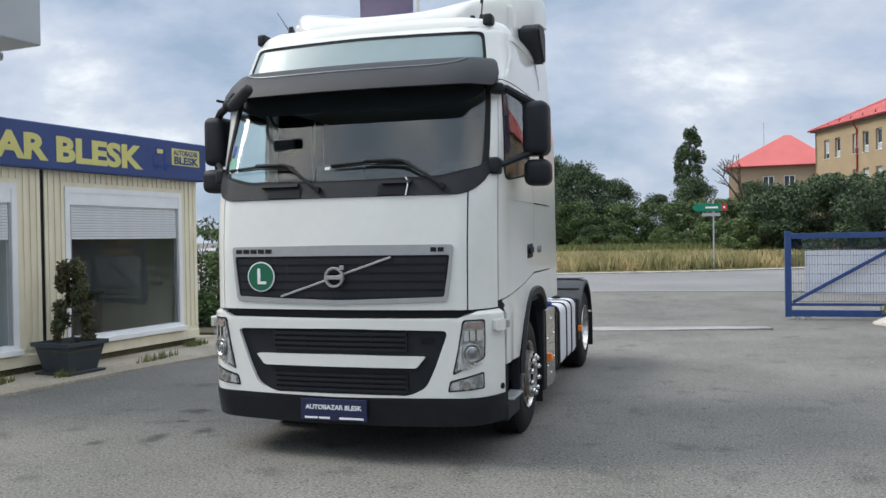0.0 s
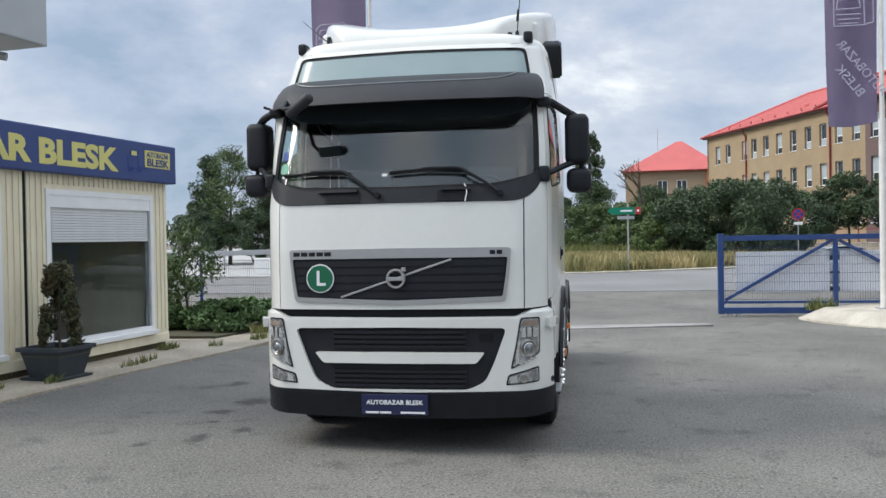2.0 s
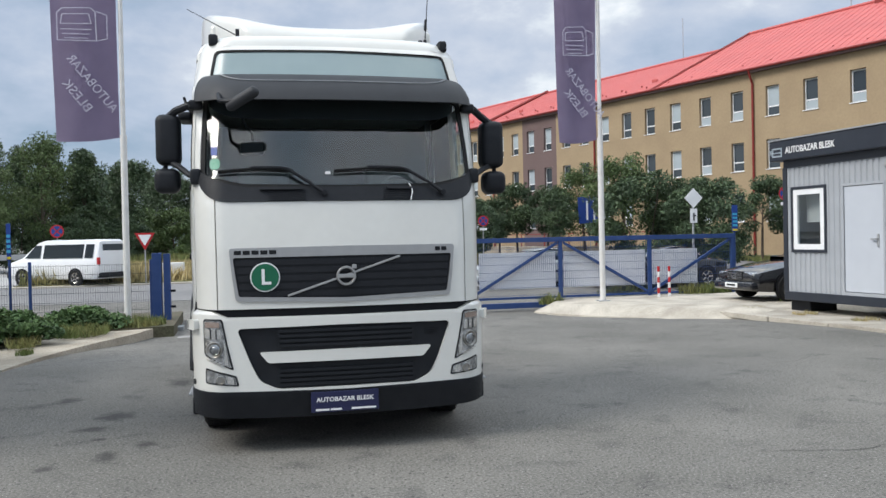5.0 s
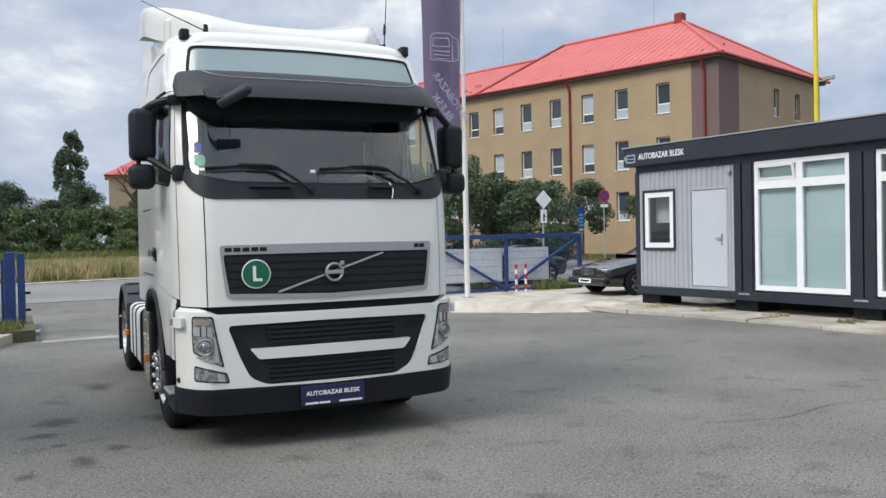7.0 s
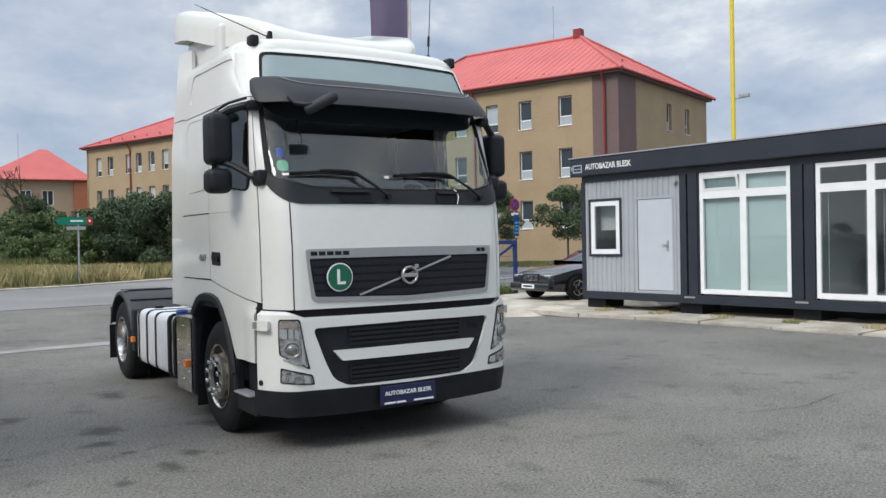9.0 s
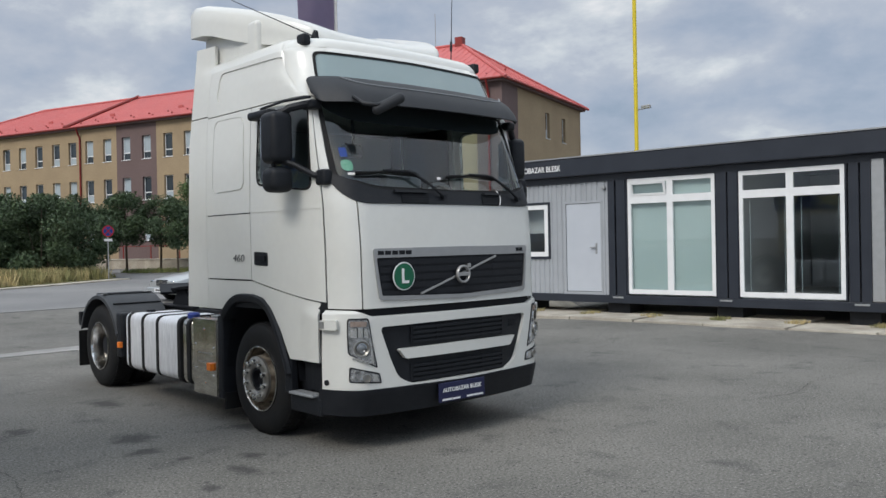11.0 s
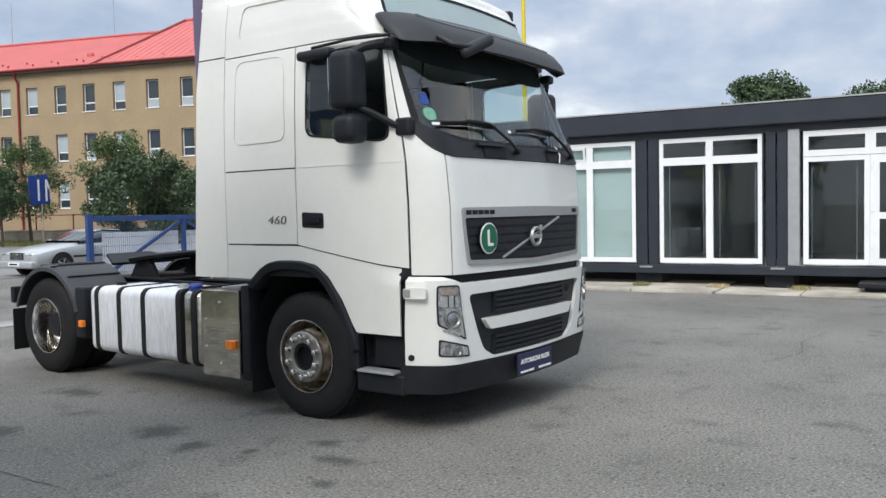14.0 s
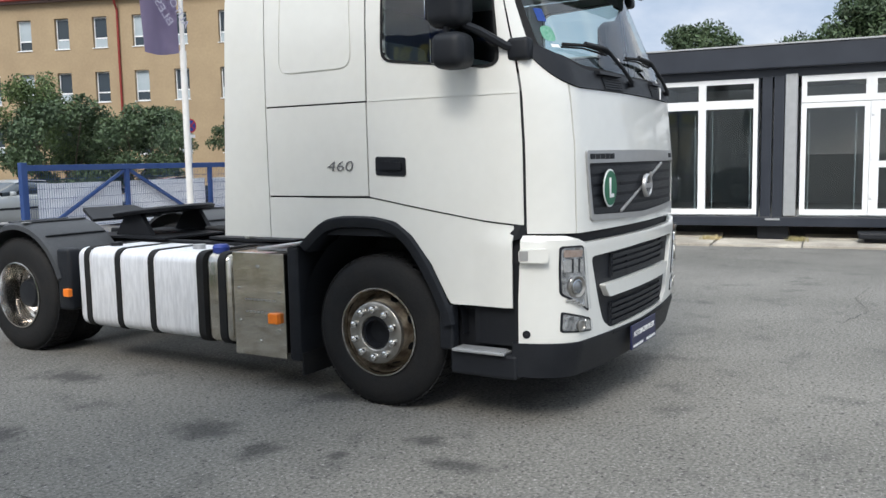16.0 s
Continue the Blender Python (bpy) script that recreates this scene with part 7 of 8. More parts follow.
plant("tree", "tall slender dark poplar", "tree", poplar, [(-0.8, 127, 0.05, 1.0, 0)])
plant("bush", "large dark green roadside bush", "bush", big_bush, [(7.2, 50, 0.05, 1.0, 0), (9.3, 53, 0.05, 1.05, 70), (4.8, 53, 0.05, 0.95, 130), (11.5, 58, 0.05, 1.0, 200), (15.2, 36.9, 0.0, 1.0, 40), (17.0, 34.2, 0.0, 0.9, 100), (7.5, 58, 0.05, 1.1, 20), (9.0, 66, 0.05, 1.1, 60), (11.0, 75, 0.05, 1.15, 300)], "roadside bushes")
plant("bush", "mid green bush behind the meadow", "bush", mid_bush, [(-9.5, 72, 0.08, 1.3, 0), (-6.3, 73, 0.08, 1.25, 50), (-3.2, 72, 0.08, 1.2, 100), (-0.8, 70, 0.08, 1.2, 150), (2.0, 64, 0.08, 1.15, 200), (3.3, 58, 0.08, 0.9, 30), (1.0, 75, 0.08, 1.3, 80), (4.6, 78, 0.08, 1.3, 10), (7.0, 82, 0.08, 1.4, 270), (-12.5, 73, 0.08, 1.3, 320), (-8, 68, 0.08, 0.7, 15), (0.3, 62, 0.08, 0.7, 45)], "meadow bushes")
plant("bush", "light green bush in the meadow", "bush", light_bush, [(3.0, 52.5, 0.08, 0.85, 0), (1.2, 58, 0.08, 0.8, 90), (-2.5, 66, 0.08, 0.7, 180), (-5.5, 66, 0.08, 0.55, 30), (-8.5, 64, 0.08, 0.5, 200)], "meadow bushes")
plant("tree", "round-crowned dark street tree", "tree", round_tree, [(17.5, 55, 0.1, 1.0, 0), (23.4, 50.4, 0.1, 1.0, 60), (16.4, 61.0, 0.1, 1.2, 30), (18.4, 59.8, 0.1, 1.15, 150), (22.6, 46.5, 0.1, 1.05, 120), (14.8, 60.5, 0.1, 1.0, 200), (24.5, 41.5, 0.1, 1.0, 90), (27.5, 38, 0.1, 1.0, 10)], "street trees")
plant("tree", "loose green tree before the building", "tree", loose_tree, [(20.0, 56.3, 0.08, 1.0, 0), (14.6, 38.0, 0, 0.85, 80)])
plant("tree", "dense dark green tree behind the meadow", "tree", oak, [(-10.5, 79, 0.08, 0.85, 0), (-7.8, 84, 0.08, 0.72, 70), (-14.5, 86, 0.08, 1.0, 140), (-4.0, 92, 0.08, 0.6, 200), (-0.5, 112, 0.08, 0.9, 30), (-19, 90, 0.08, 1.0, 10), (6.0, 100, 0.08, 0.75, 40)], "far trees")
plant("tree", "tall birch beyond the road", "tree", birch, [(-19.5, 57, 0.05, 0.78, 0), (-16.8, 60, 0.05, 0.82, 90), (-21.5, 63, 0.05, 0.85, 160), (-28, 60, 0.05, 0.8, 200)], "woodland edge")
plant("tree", "dark conifer beyond the road", "tree", pine, [(-22.5, 61, 0.05, 0.82, 0), (-24.6, 64, 0.05, 0.8, 50), (-14.7, 62, 0.05, 0.82, 100), (-12.9, 66, 0.05, 0.75, 140), (-18, 66, 0.05, 0.9, 190), (-27, 66, 0.05, 0.85, 240), (-31, 63, 0.05, 0.85, 300), (-16, 70, 0.05, 0.9, 15), (-21, 72, 0.05, 0.95, 75)], "woodland edge")
plant("bush", "dark undergrowth at the woodland edge", "bush", big_bush, [(-15, 60, 0.1, 0.8, 0), (-18.5, 60.5, 0.1, 0.85, 40), (-22, 59, 0.1, 0.8, 80), (-26, 60, 0.1, 0.9, 120), (-30, 59, 0.1, 0.9, 160), (-12.2, 63, 0.1, 0.75, 280)], "woodland edge")
plant("tree", "young tree beside the cream office", "tree", sapling, [(-8.85, 14.8, 0.06, 0.7, 0), (-9.9, 15.4, 0.06, 0.72, 120)])
plant("tree", "green treetops behind the dark offices", "tree", oak, [(50.0, 18.4, 0, 1.05, 0), (51.4, 8.5, 0, 1.15, 60), (54, 3.0, 0, 1.3, 120), (47, 5.0, 0, 1.0, 180), (53, 12.5, 0, 0.95, 220)], "trees behind the offices")

# bare dead tree
dt = thing("tree", "bare dead tree behind the meadow", "tree", pose(4.5, 89, 0.3))
rnd = random.Random(7)
bm = bmesh.new()


def limb(bm, p, d, length, r, depth):
    q = p + d * length
    rod(bm, p, q, r, 6, r * 0.6)
    if depth:
        for k in range(3 if depth > 1 else 2):
            e = (d + Vector((rnd.uniform(-0.9, 0.9), rnd.uniform(-0.9, 0.9), rnd.uniform(-0.1, 0.6)))).normalized()
            limb(bm, q, e, length * rnd.uniform(0.5, 0.75), r * 0.6, depth - 1)


limb(bm, Vector((0, 0, 0)), Vector((0, 0, 1)), 4.2, 0.22, 4)
part("trunk", bm, M["bark"], dt)


def juniper(x, y, w, h, seed, n, label):
    t = thing("juniper", label, "shrub", pose(x, y, 0.05))
    rng = np.random.default_rng(seed)
    cs, rs = [], []
    for k in range(40):
        a, q = rng.random() * math.tau, rng.random() ** 0.5
        cs.append((w * q * math.cos(a), 0.62 * w * q * math.sin(a), h * (0.25 + 0.6 * (1 - q * q)) * (0.6 + 0.5 * rng.random())))
        rs.append((0.26, 0.26, 0.13))
    v, f = foliage(rng, cs, rs, n, 0.05, 0.3)
    v[:, 2] = np.maximum(v[:, 2], 0.01)
    o = new("crown", from_arrays("crown", v, f, M["needle"]))
    o.parent = t
    bm = bmesh.new()
    for c in cs[:16]:
        tube(bm, [(0, 0, 0), (c[0] * 0.5, c[1] * 0.5, c[2] * 0.6), c], 0.018, 5)
    part("stem", bm, M["bark"], t)


juniper(-8.0, 15.15, 1.35, 0.62, 3, 16000, "low spreading green juniper in the bed")
juniper(-9.9, 14.9, 1.0, 0.7, 4, 9000, "low spreading green juniper in the bed")
juniper(-6.75, 17.3, 0.75, 0.5, 5, 6000, "small weathered juniper by the fence")


def grass(name, label, spots, n, h, material, seed):
    """Blades scattered over discs (x, y, rx, ry, z)."""
    rng = np.random.default_rng(seed)
    vs = []
    area = np.array([s[2] * s[3] for s in spots])
    pick = rng.choice(len(spots), n, p=area / area.sum())
    sp = np.array(spots)[pick]
    a, q = rng.random(n) * math.tau, rng.random(n) ** 0.5
    x, y, z = sp[:, 0] + sp[:, 2] * q * np.cos(a), sp[:, 1] + sp[:, 3] * q * np.sin(a), sp[:, 4]
    hh = h * (0.5 + 0.8 * rng.random(n))
    th = rng.random(n) * math.tau
    w = hh * 0.06 + 0.004
    lx, ly = rng.normal(size=n) * hh * 0.3, rng.normal(size=n) * hh * 0.3
    b = np.stack([x - w * np.cos(th), y - w * np.sin(th), z], 1)
    c = np.stack([x + w * np.cos(th), y + w * np.sin(th), z], 1)
    d = np.stack([x + lx, y + ly, z + hh], 1)
    v = np.stack([b, c, d], 1).reshape(-1, 3)
    ob = new(name, from_arrays(name, v, np.arange(len(v)).reshape(-1, 3), material))
    return tagged(ob, label, "grass", kind="stuff")


def meadow_edge(x):
    return interp([(-13, 37.8), (-6, 38.3), (0, 40.3), (5.6, 44.4), (10.6, 48.6)], x)


meadow_spots = [(-12 + k * 1.5, meadow_edge(-12 + k * 1.5) + 1.7 + 2.8 * j, 1.4, 1.5 + 0.2 * j, 0.10) for k in range(15) for j in range(6)]
grass("dry_grass", "tall dry yellow meadow grass", meadow_spots, 90000, 0.62, M["dry_grass"], 1)
grass("meadow_grass", "greener grass among the dry meadow", [(-9 + k * 2.1, 56 + k * 0.5, 2.4, 4.5, 0.10) for k in range(9)], 16000, 0.9, M["green_grass"], 2)
grass("bed_grass", "sparse grass and weeds by the fence", [(-5.9, 17.7, 0.7, 0.7, 0.06), (-6.6, 16.2, 0.5, 0.8, 0.06), (-7.6, 17.8, 1.2, 0.9, 0.06), (-9.6, 18.2, 1.6, 0.8, 0.06), (-7.2, 14.6, 0.25, 0.5, 0.06)], 9000, 0.16, M["green_grass"], 3)
grass("kerb_weeds", "weeds along the concrete edge", [(-7.55, 10.6, 0.06, 0.5, 0.028), (-7.95, 12.2, 0.15, 0.3, 0.028), (-7.3, 12.6, 0.12, 0.12, 0.028), (-6.95, 13.6, 0.12, 0.25, 0.028), (-7.8, 9.0, 0.1, 0.15, 0.028), (-8.2, 8.0, 0.1, 0.6, 0.028)], 700, 0.10, M["green_grass"], 4)
grass("gate_weeds", "weeds at the foot of the gate", [(4.0, 19.5, 0.35, 0.15, 0.0), (6.3, 20.2, 0.8, 0.15, 0.1), (8.6, 20.0, 0.8, 0.3, 0.1), (9.3, 16.5, 0.8, 0.1, 0.1)], 1200, 0.26, M["green_grass"], 5)
grass("verge_grass", "short grass before the building", [(18 + k * 2.2, 58 - k * 4.2, 3.0, 3.0, 0.08) for k in range(6)] + [(10.2, 49.6, 1.0, 0.8, 0.1)], 14000, 0.25, M["green_grass"], 6)

# ---- concrete slabs before the dark offices ----
rnd = random.Random(11)
u = -0.6
k = 0
while u < 13.0:
    L = rnd.uniform(1.45, 1.6)
    for a, c in ((-1.24, -0.03), (0.0, 1.0)):
        z = 0.05 + rnd.uniform(-0.008, 0.01)
        o = solid("concrete_slab", bx((u, a, -0.06), (u + L - 0.035, c, z), 0.012), M["concrete"], "pale weathered concrete paving slab", "slab", "slabs before the offices", "structure")
        o.matrix_basis = GM @ pose(0, 0, 0, rnd.uniform(-0.2, 0.2), rnd.uniform(-0.2, 0.2), rnd.uniform(-0.4, 0.4))
    u += L
grass("joint_weeds", "dry weeds in the slab joints", [tuple((GM @ Vector((-0.6 + 1.525 * q, -0.5 + 0.3 * w, 0)))[:2]) + (0.05, 0.2, 0.05) for q in range(9) for w in (0, 1)], 1500, 0.07, M["dry_grass"], 8)

# ---- stains and marks on the asphalt ----
def crack(pts, w, seed):
    """A thin ragged crack laid along a few points of the ground."""
    rr = random.Random(seed)
    bm = bmesh.new()
    rows = []
    for (x0, y0), (x1, y1) in zip(pts, pts[1:]):
        d = Vector((x1 - x0, y1 - y0))
        n = Vector((-d.y, d.x)).normalized()
        k = max(4, int(d.length / 0.06))
        for i in range(k):
            p = Vector((x0, y0)) + d * (i / k) + n * rr.uniform(-0.012, 0.012)
            h = w * rr.uniform(0.25, 1.0)
            rows.append([bm.verts.new((p.x - n.x * h, p.y - n.y * h, 0.0045)), bm.verts.new((p.x + n.x * h, p.y + n.y * h, 0.0045))])
    for a, b in zip(rows, rows[1:]):
        bm.faces.new((a[0], a[1], b[1], b[0]))
    solid("crack", bm, M["crack"], "fine ragged crack in the asphalt", "crack", "cracks in the yard")


for k, (pts, w) in enumerate((([(0.4, 5.0), (1.2, 4.8), (2.0, 5.0), (3.0, 4.9)], 0.006), ([(2.8, 8.8), (3.6, 9.0), (4.6, 9.6)], 0.005), ([(-6.1, 6.6), (-5.95, 7.4), (-6.0, 8.5)], 0.005))):
    crack(pts, w, 30 + k)


# ---- gate, fence, poles ----
def mesh_panel(w, h, dx=0.055, dz=0.2, r=0.0024):
    bm = bmesh.new()
    x = 0.0
    while x <= w:
        box(bm, (x - r, -r, 0), (x + r, r, h))
        x += dx
    z = 0.02
    while z <= h:
        box(bm, (0, -r * 1.6, z - r * 1.5), (w, r * 1.6, z + r * 1.5))
        z += dz
    return bm


def gate():
    W = 7.7
    g = thing("sliding_gate", "blue steel sliding gate with mesh, white sheets behind", "gate", pose(1.83, 19.9, -0.18, 0, 0, 1.2))
    part("post", bx((0, -0.06, 0.06), (0.13, 0.06, 1.93), 0.008), M["gate_blue"], g)
    for x in (2.55, 5.1, W - 0.1):
        part("post", bx((x, -0.04, 0.22), (x + 0.1, 0.04, 1.78), 0.006), M["gate_blue"], g)
    part("top_rail", bx((0.13, -0.05, 1.76), (W, 0.05, 1.88), 0.006), M["gate_blue"], g)
    part("bottom_rail", bx((0.13, -0.06, 0.07), (W, 0.06, 0.21), 0.006), M["gate_blue"], g)
    part("bottom_rail", bx((0.13, -0.04, 0.30), (W, 0.04, 0.36), 0.004), M["gate_blue"], g)
    for a, c in (((0.16, 0.38), (2.52, 1.74)), ((2.68, 1.74), (5.08, 0.38)), ((5.2, 0.38), (W - 0.12, 1.74))):
        d = Vector((c[0] - a[0], 0, c[1] - a[1]))
        mm = Matrix.Translation((a[0], 0, a[1])) @ d.to_track_quat("X", "Z").to_matrix().to_4x4()
        part("brace", bx((0, -0.03, -0.035), (d.length, 0.03, 0.035), 0.004, mm), M["gate_blue"], g)
    part("mesh_panel", mesh_panel(W - 0.2, 1.40), M["gate_blue"], g, "welded wire mesh", m=pose(0.12, 0.05, 0.37))
    for x0, x1 in ((0.42, 2.5), (2.72, 5.06), (5.22, 6.62)):
        part("white_sheet", bx((x0, 0.08, 0.56), (x1, 0.095, 1.50), 0.003), M["sheet_white"], g, "white corrugated sheet tied behind the mesh")
    for x in (0.25, 0.45):
        part("roller", rod(NB(), (x, -0.05, 0.055), (x, 0.05, 0.055), 0.055, 16), M["galv"], g)
    for x in (4.95, 5.25):
        p = thing("marker_post", "red and white striped marker post", "post", pose(1.9 + x, 19.25, 0.05))
        for k in range(6):
            part("band", rod(NB(), (0, 0, k * 0.14), (0, 0, k * 0.14 + 0.14), 0.035, 12), M["sign_red"] if k % 2 else M["white"], p)


gate()
gp = thing("gate_post", "blue steel gateway post with hinges", "gate post", pose(-5.42, 18.75, -0.18))
part("post", bx((-0.14, -0.12, 0), (0.06, 0.12, 1.72), 0.01), M["gate_blue"], gp)
part("post", bx((0.10, -0.10, 0), (0.24, 0.10, 1.70), 0.01), M["gate_blue"], gp)
for z in (0.5, 0.85):
    part("bracket", bx((0.2, -0.04, z), (0.34, 0.04, z + 0.05), 0.004), M["dark"], gp)
part("foot", bx((0.1, -0.2, 0.0), (0.5, 0.2, 0.08), 0.01), M["galv"], gp)


def fence():
    f = thing("fence", "blue welded mesh fence with posts", "fence", pose(-5.55, 18.85, 0.0))
    pm = mesh_of(bx((-0.03, -0.03, -0.1), (0.03, 0.03, 1.40), 0.004), "post", M["gate_blue"])
    nm = mesh_of(mesh_panel(2.45, 1.25, 0.05), "mesh_panel", M["anthracite"])
    for k in range(9):
        o = new("post", pm)
        o.parent, o.matrix_basis = f, pose(-k * 2.5 - 0.05, 0.06 * k, 0)
        o = new("mesh_panel", nm)
        o.parent, o.matrix_basis = f, pose(-k * 2.5 - 2.52, 0.06 * k + 0.05, 0.08, 0, 0, -1.4)


fence()


def flagpole(x, y, z, turn, seed, w0, top=9.2, low=3.95):
    t = thing("flagpole", "white flagpole with a purple advertising flag", "flagpole", pose(x, y, z, 0, 0, turn), "flagpoles at the gate")
    part("pole", rod(NB(), (0, 0, 0), (0, 0, top), 0.055, 16, 0.045), M["pole_white"], t, smooth=40)
    part("socket", rod(NB(), (0, 0, 0), (0, 0, low + 0.1), 0.07, 16), M["pole_white"], t, smooth=40)
    part("foot", bx((-0.14, -0.14, 0), (0.14, 0.14, 0.04), 0.008), M["galv"], t)
    bm = bmesh.new()
    nx, nz = 16, 30
    g = []

    def cloth(u, v):
        zz = low + 0.05 + (top - low - 0.1) * v
        return Vector((-0.08 - w0 * u * (0.93 + 0.07 * v), 0.10 * math.sin(u * 5 + v * 2.3 + seed) * u + 0.05 * math.sin(v * 6 + seed), zz - 0.10 * math.sin(u * 2.2)))
    for i in range(nx + 1):
        g.append([bm.verts.new(cloth(i / nx, j / nz)) for j in range(nz + 1)])
    for i in range(nx):
        for j in range(nz):
            bm.faces.new((g[i][j], g[i + 1][j], g[i + 1][j + 1], g[i][j + 1]))
    r = bmesh.ops.solidify(bm, geom=bm.faces[:], thickness=0.004)
    fl = part("flag", bm, M["flag"], t, "purple flag with mirrored pale lettering", smooth=60)
    for text, dx, dz, wd in (("AUTOBAZAR", -0.50, 1.12, 1.45), ("BLESK", -0.74, 0.86, 0.78)):
        words(text, 0.27, M["flag_print"], fl, Matrix.Translation((dx * w0 / 1.08, -0.16, low + dz)) @ Matrix.Rotation(radians(52), 4, "Y"), width=wd, depth=0.002, mirrored=True)
    tk = NB()
    cabin = [(-0.74, 0.06), (-0.74, 0.52), (-0.68, 0.60), (-0.34, 0.62), (-0.28, 0.55), (-0.27, 0.06), (-0.74, 0.06)]
    for line in (cabin, [(-0.70, 0.34), (-0.68, 0.50), (-0.36, 0.52), (-0.33, 0.35), (-0.70, 0.34)], [(-0.70, 0.25), (-0.33, 0.25)], [(-0.68, 0.17), (-0.35, 0.17)], [(-0.66, 0.10), (-0.37, 0.10)], [(-0.27, 0.56), (-0.14, 0.50), (-0.14, 0.10), (-0.27, 0.06)]):
        for p, q in zip(line, line[1:]):
            rod(tk, (p[0], 0, p[1]), (q[0], 0, q[1]), 0.008, 6)
    part("print", tk, M["flag_print"], fl, "pale outline of a truck", m=Matrix.Translation((-0.02, -0.16, low + 2.0)) @ Matrix.Diagonal((1.2 * w0, 0.3, 1.25, 1)))


flagpole(5.04, 18.65, 0.08, 0, 0.4, 1.08)
flagpole(-6.05, 18.44, 0.05, 0, 1.7, 1.38)


def sign_post(x, y, z, h, kind, turn=0, label="", r=0.03):
    t = thing("road_sign", label, "road sign", pose(x, y, z, 0, 0, turn))
    part("post", rod(NB(), (0, 0, 0), (0, 0, h), r, 10), M["galv"], t)
    return t


def disc(r, d=0.01):
    return lathe(NB(), [(r, 0), (r, d), (0.001, d)], 36, pose(0, -0.04, 0, 90))


def no_stopping(x, y, z, h, r, label):
    t = sign_post(x, y, z, h, "", 0, label)
    d = part("sign_plate", disc(r), M["sign_red"], t, m=pose(0, 0, h - r))
    part("sign_field", disc(r * 0.8, 0.014), M["sign_blue2"], d)
    for a in (45, -45):
        part("cross_bar", bx((-r * 0.85, -0.062, -r * 0.08), (r * 0.85, -0.056, r * 0.08), 0, Matrix.Rotation(radians(a), 4, "Y")), M["sign_red"], d)
    part("sub_plate", bx((-r * 0.7, -0.05, h - 2.75 * r), (r * 0.7, -0.04, h - 2.3 * r)), M["white"], t)


no_stopping(24.1, 38.8, 0.0, 4.1, 0.36, "round no-stopping sign on a grey post")
no_stopping(-12.6, 43.3, 0.05, 2.75, 0.32, "round no-stopping sign by the pale road")
no_stopping(10.0, 47.6, 0.05, 3.0, 0.32, "round no-stopping sign by the roadside bushes")
dm = sign_post(8.78, 20.9, 0.0, 2.98, "", 0, "white diamond road sign with a lane panel")
part("sign_plate", bx((-0.2, -0.05, -0.2), (0.2, -0.04, 0.2), 0.004, Matrix.Rotation(radians(45), 4, "Y")), M["pvc"], dm, m=pose(0, 0, 2.72))
q = part("sign_plate", bx((-0.11, -0.05, 2.02), (0.11, -0.04, 2.42), 0.004), M["pvc"], dm)
part("arrow", bx((-0.02, -0.054, 2.08), (0.02, -0.051, 2.3)), M["dark"], q)
part("arrow", bx((-0.02, -0.054, 2.2), (0.07, -0.051, 2.24)), M["dark"], q)
ba = sign_post(19.2, 53.4, 0.1, 3.2, "", 20, "blue lane-arrow road sign leaning on its posts")
q = part("sign_plate", bx((-0.85, -0.06, 2.5), (0.85, -0.03, 4.3), 0.02, Matrix.Rotation(radians(-4), 4, "Y")), M["sign_blue2"], ba)
for x in (-0.4, 0.25):
    part("arrow", bx((x, -0.075, 2.7), (x + 0.16, -0.065, 4.0)), M["pvc"], q)
part("arrow", bx((-0.08, -0.08, -0.3), (0.08, -0.07, 0.3), 0, Matrix.Rotation(radians(-25), 4, "Y")), M["pvc"], q, m=pose(0.45, 0, 3.75))
gs = sign_post(0.73, 40.8, 0.08, 3.2, "", 0, "green direction sign with a red number field", 0.04)
q = part("sign_plate", prism(NB(), [(-0.95, 2.85), (-0.78, 2.68), (0.62, 2.68), (0.62, 3.02), (-0.78, 3.02)], 0.02, pose(0, -0.05, 0)), M["sign_green"], gs)
part("sign_field", bx((0.35, -0.066, 2.69), (0.60, -0.061, 3.01)), M["sign_red"], q)
part("sign_bar", bx((-0.35, -0.066, 2.81), (0.2, -0.061, 2.89)), M["pvc"], q)
part("sign_bar", bx((0.43, -0.07, 2.80), (0.52, -0.067, 2.9)), M["pvc"], q)
part("sign_plate", bx((-0.5, -0.05, 2.45), (0.3, -0.03, 2.6)), M["galv"], gs)
bs = sign_post(-13.0, 70, 0.3, 2.7, "", 0, "small blue sign at the meadow edge")
part("sign_plate", bx((-0.8, -0.06, 1.7), (0.8, -0.03, 2.5), 0.01), M["sign_blue2"], bs)
yw = sign_post(-7.9, 37.6, 0.0, 2.25, "", 0, "white triangular give-way sign with a red rim")
q = part("sign_plate", prism(NB(), [(-0.42, 2.25), (0.42, 2.25), (0.0, 1.5)], 0.02, pose(0, -0.05, 0)), M["sign_red"], yw)
part("sign_field", prism(NB(), [(-0.27, 2.17), (0.27, 2.17), (0.0, 1.68)], 0.02, pose(0, -0.06, 0)), M["pvc"], q)


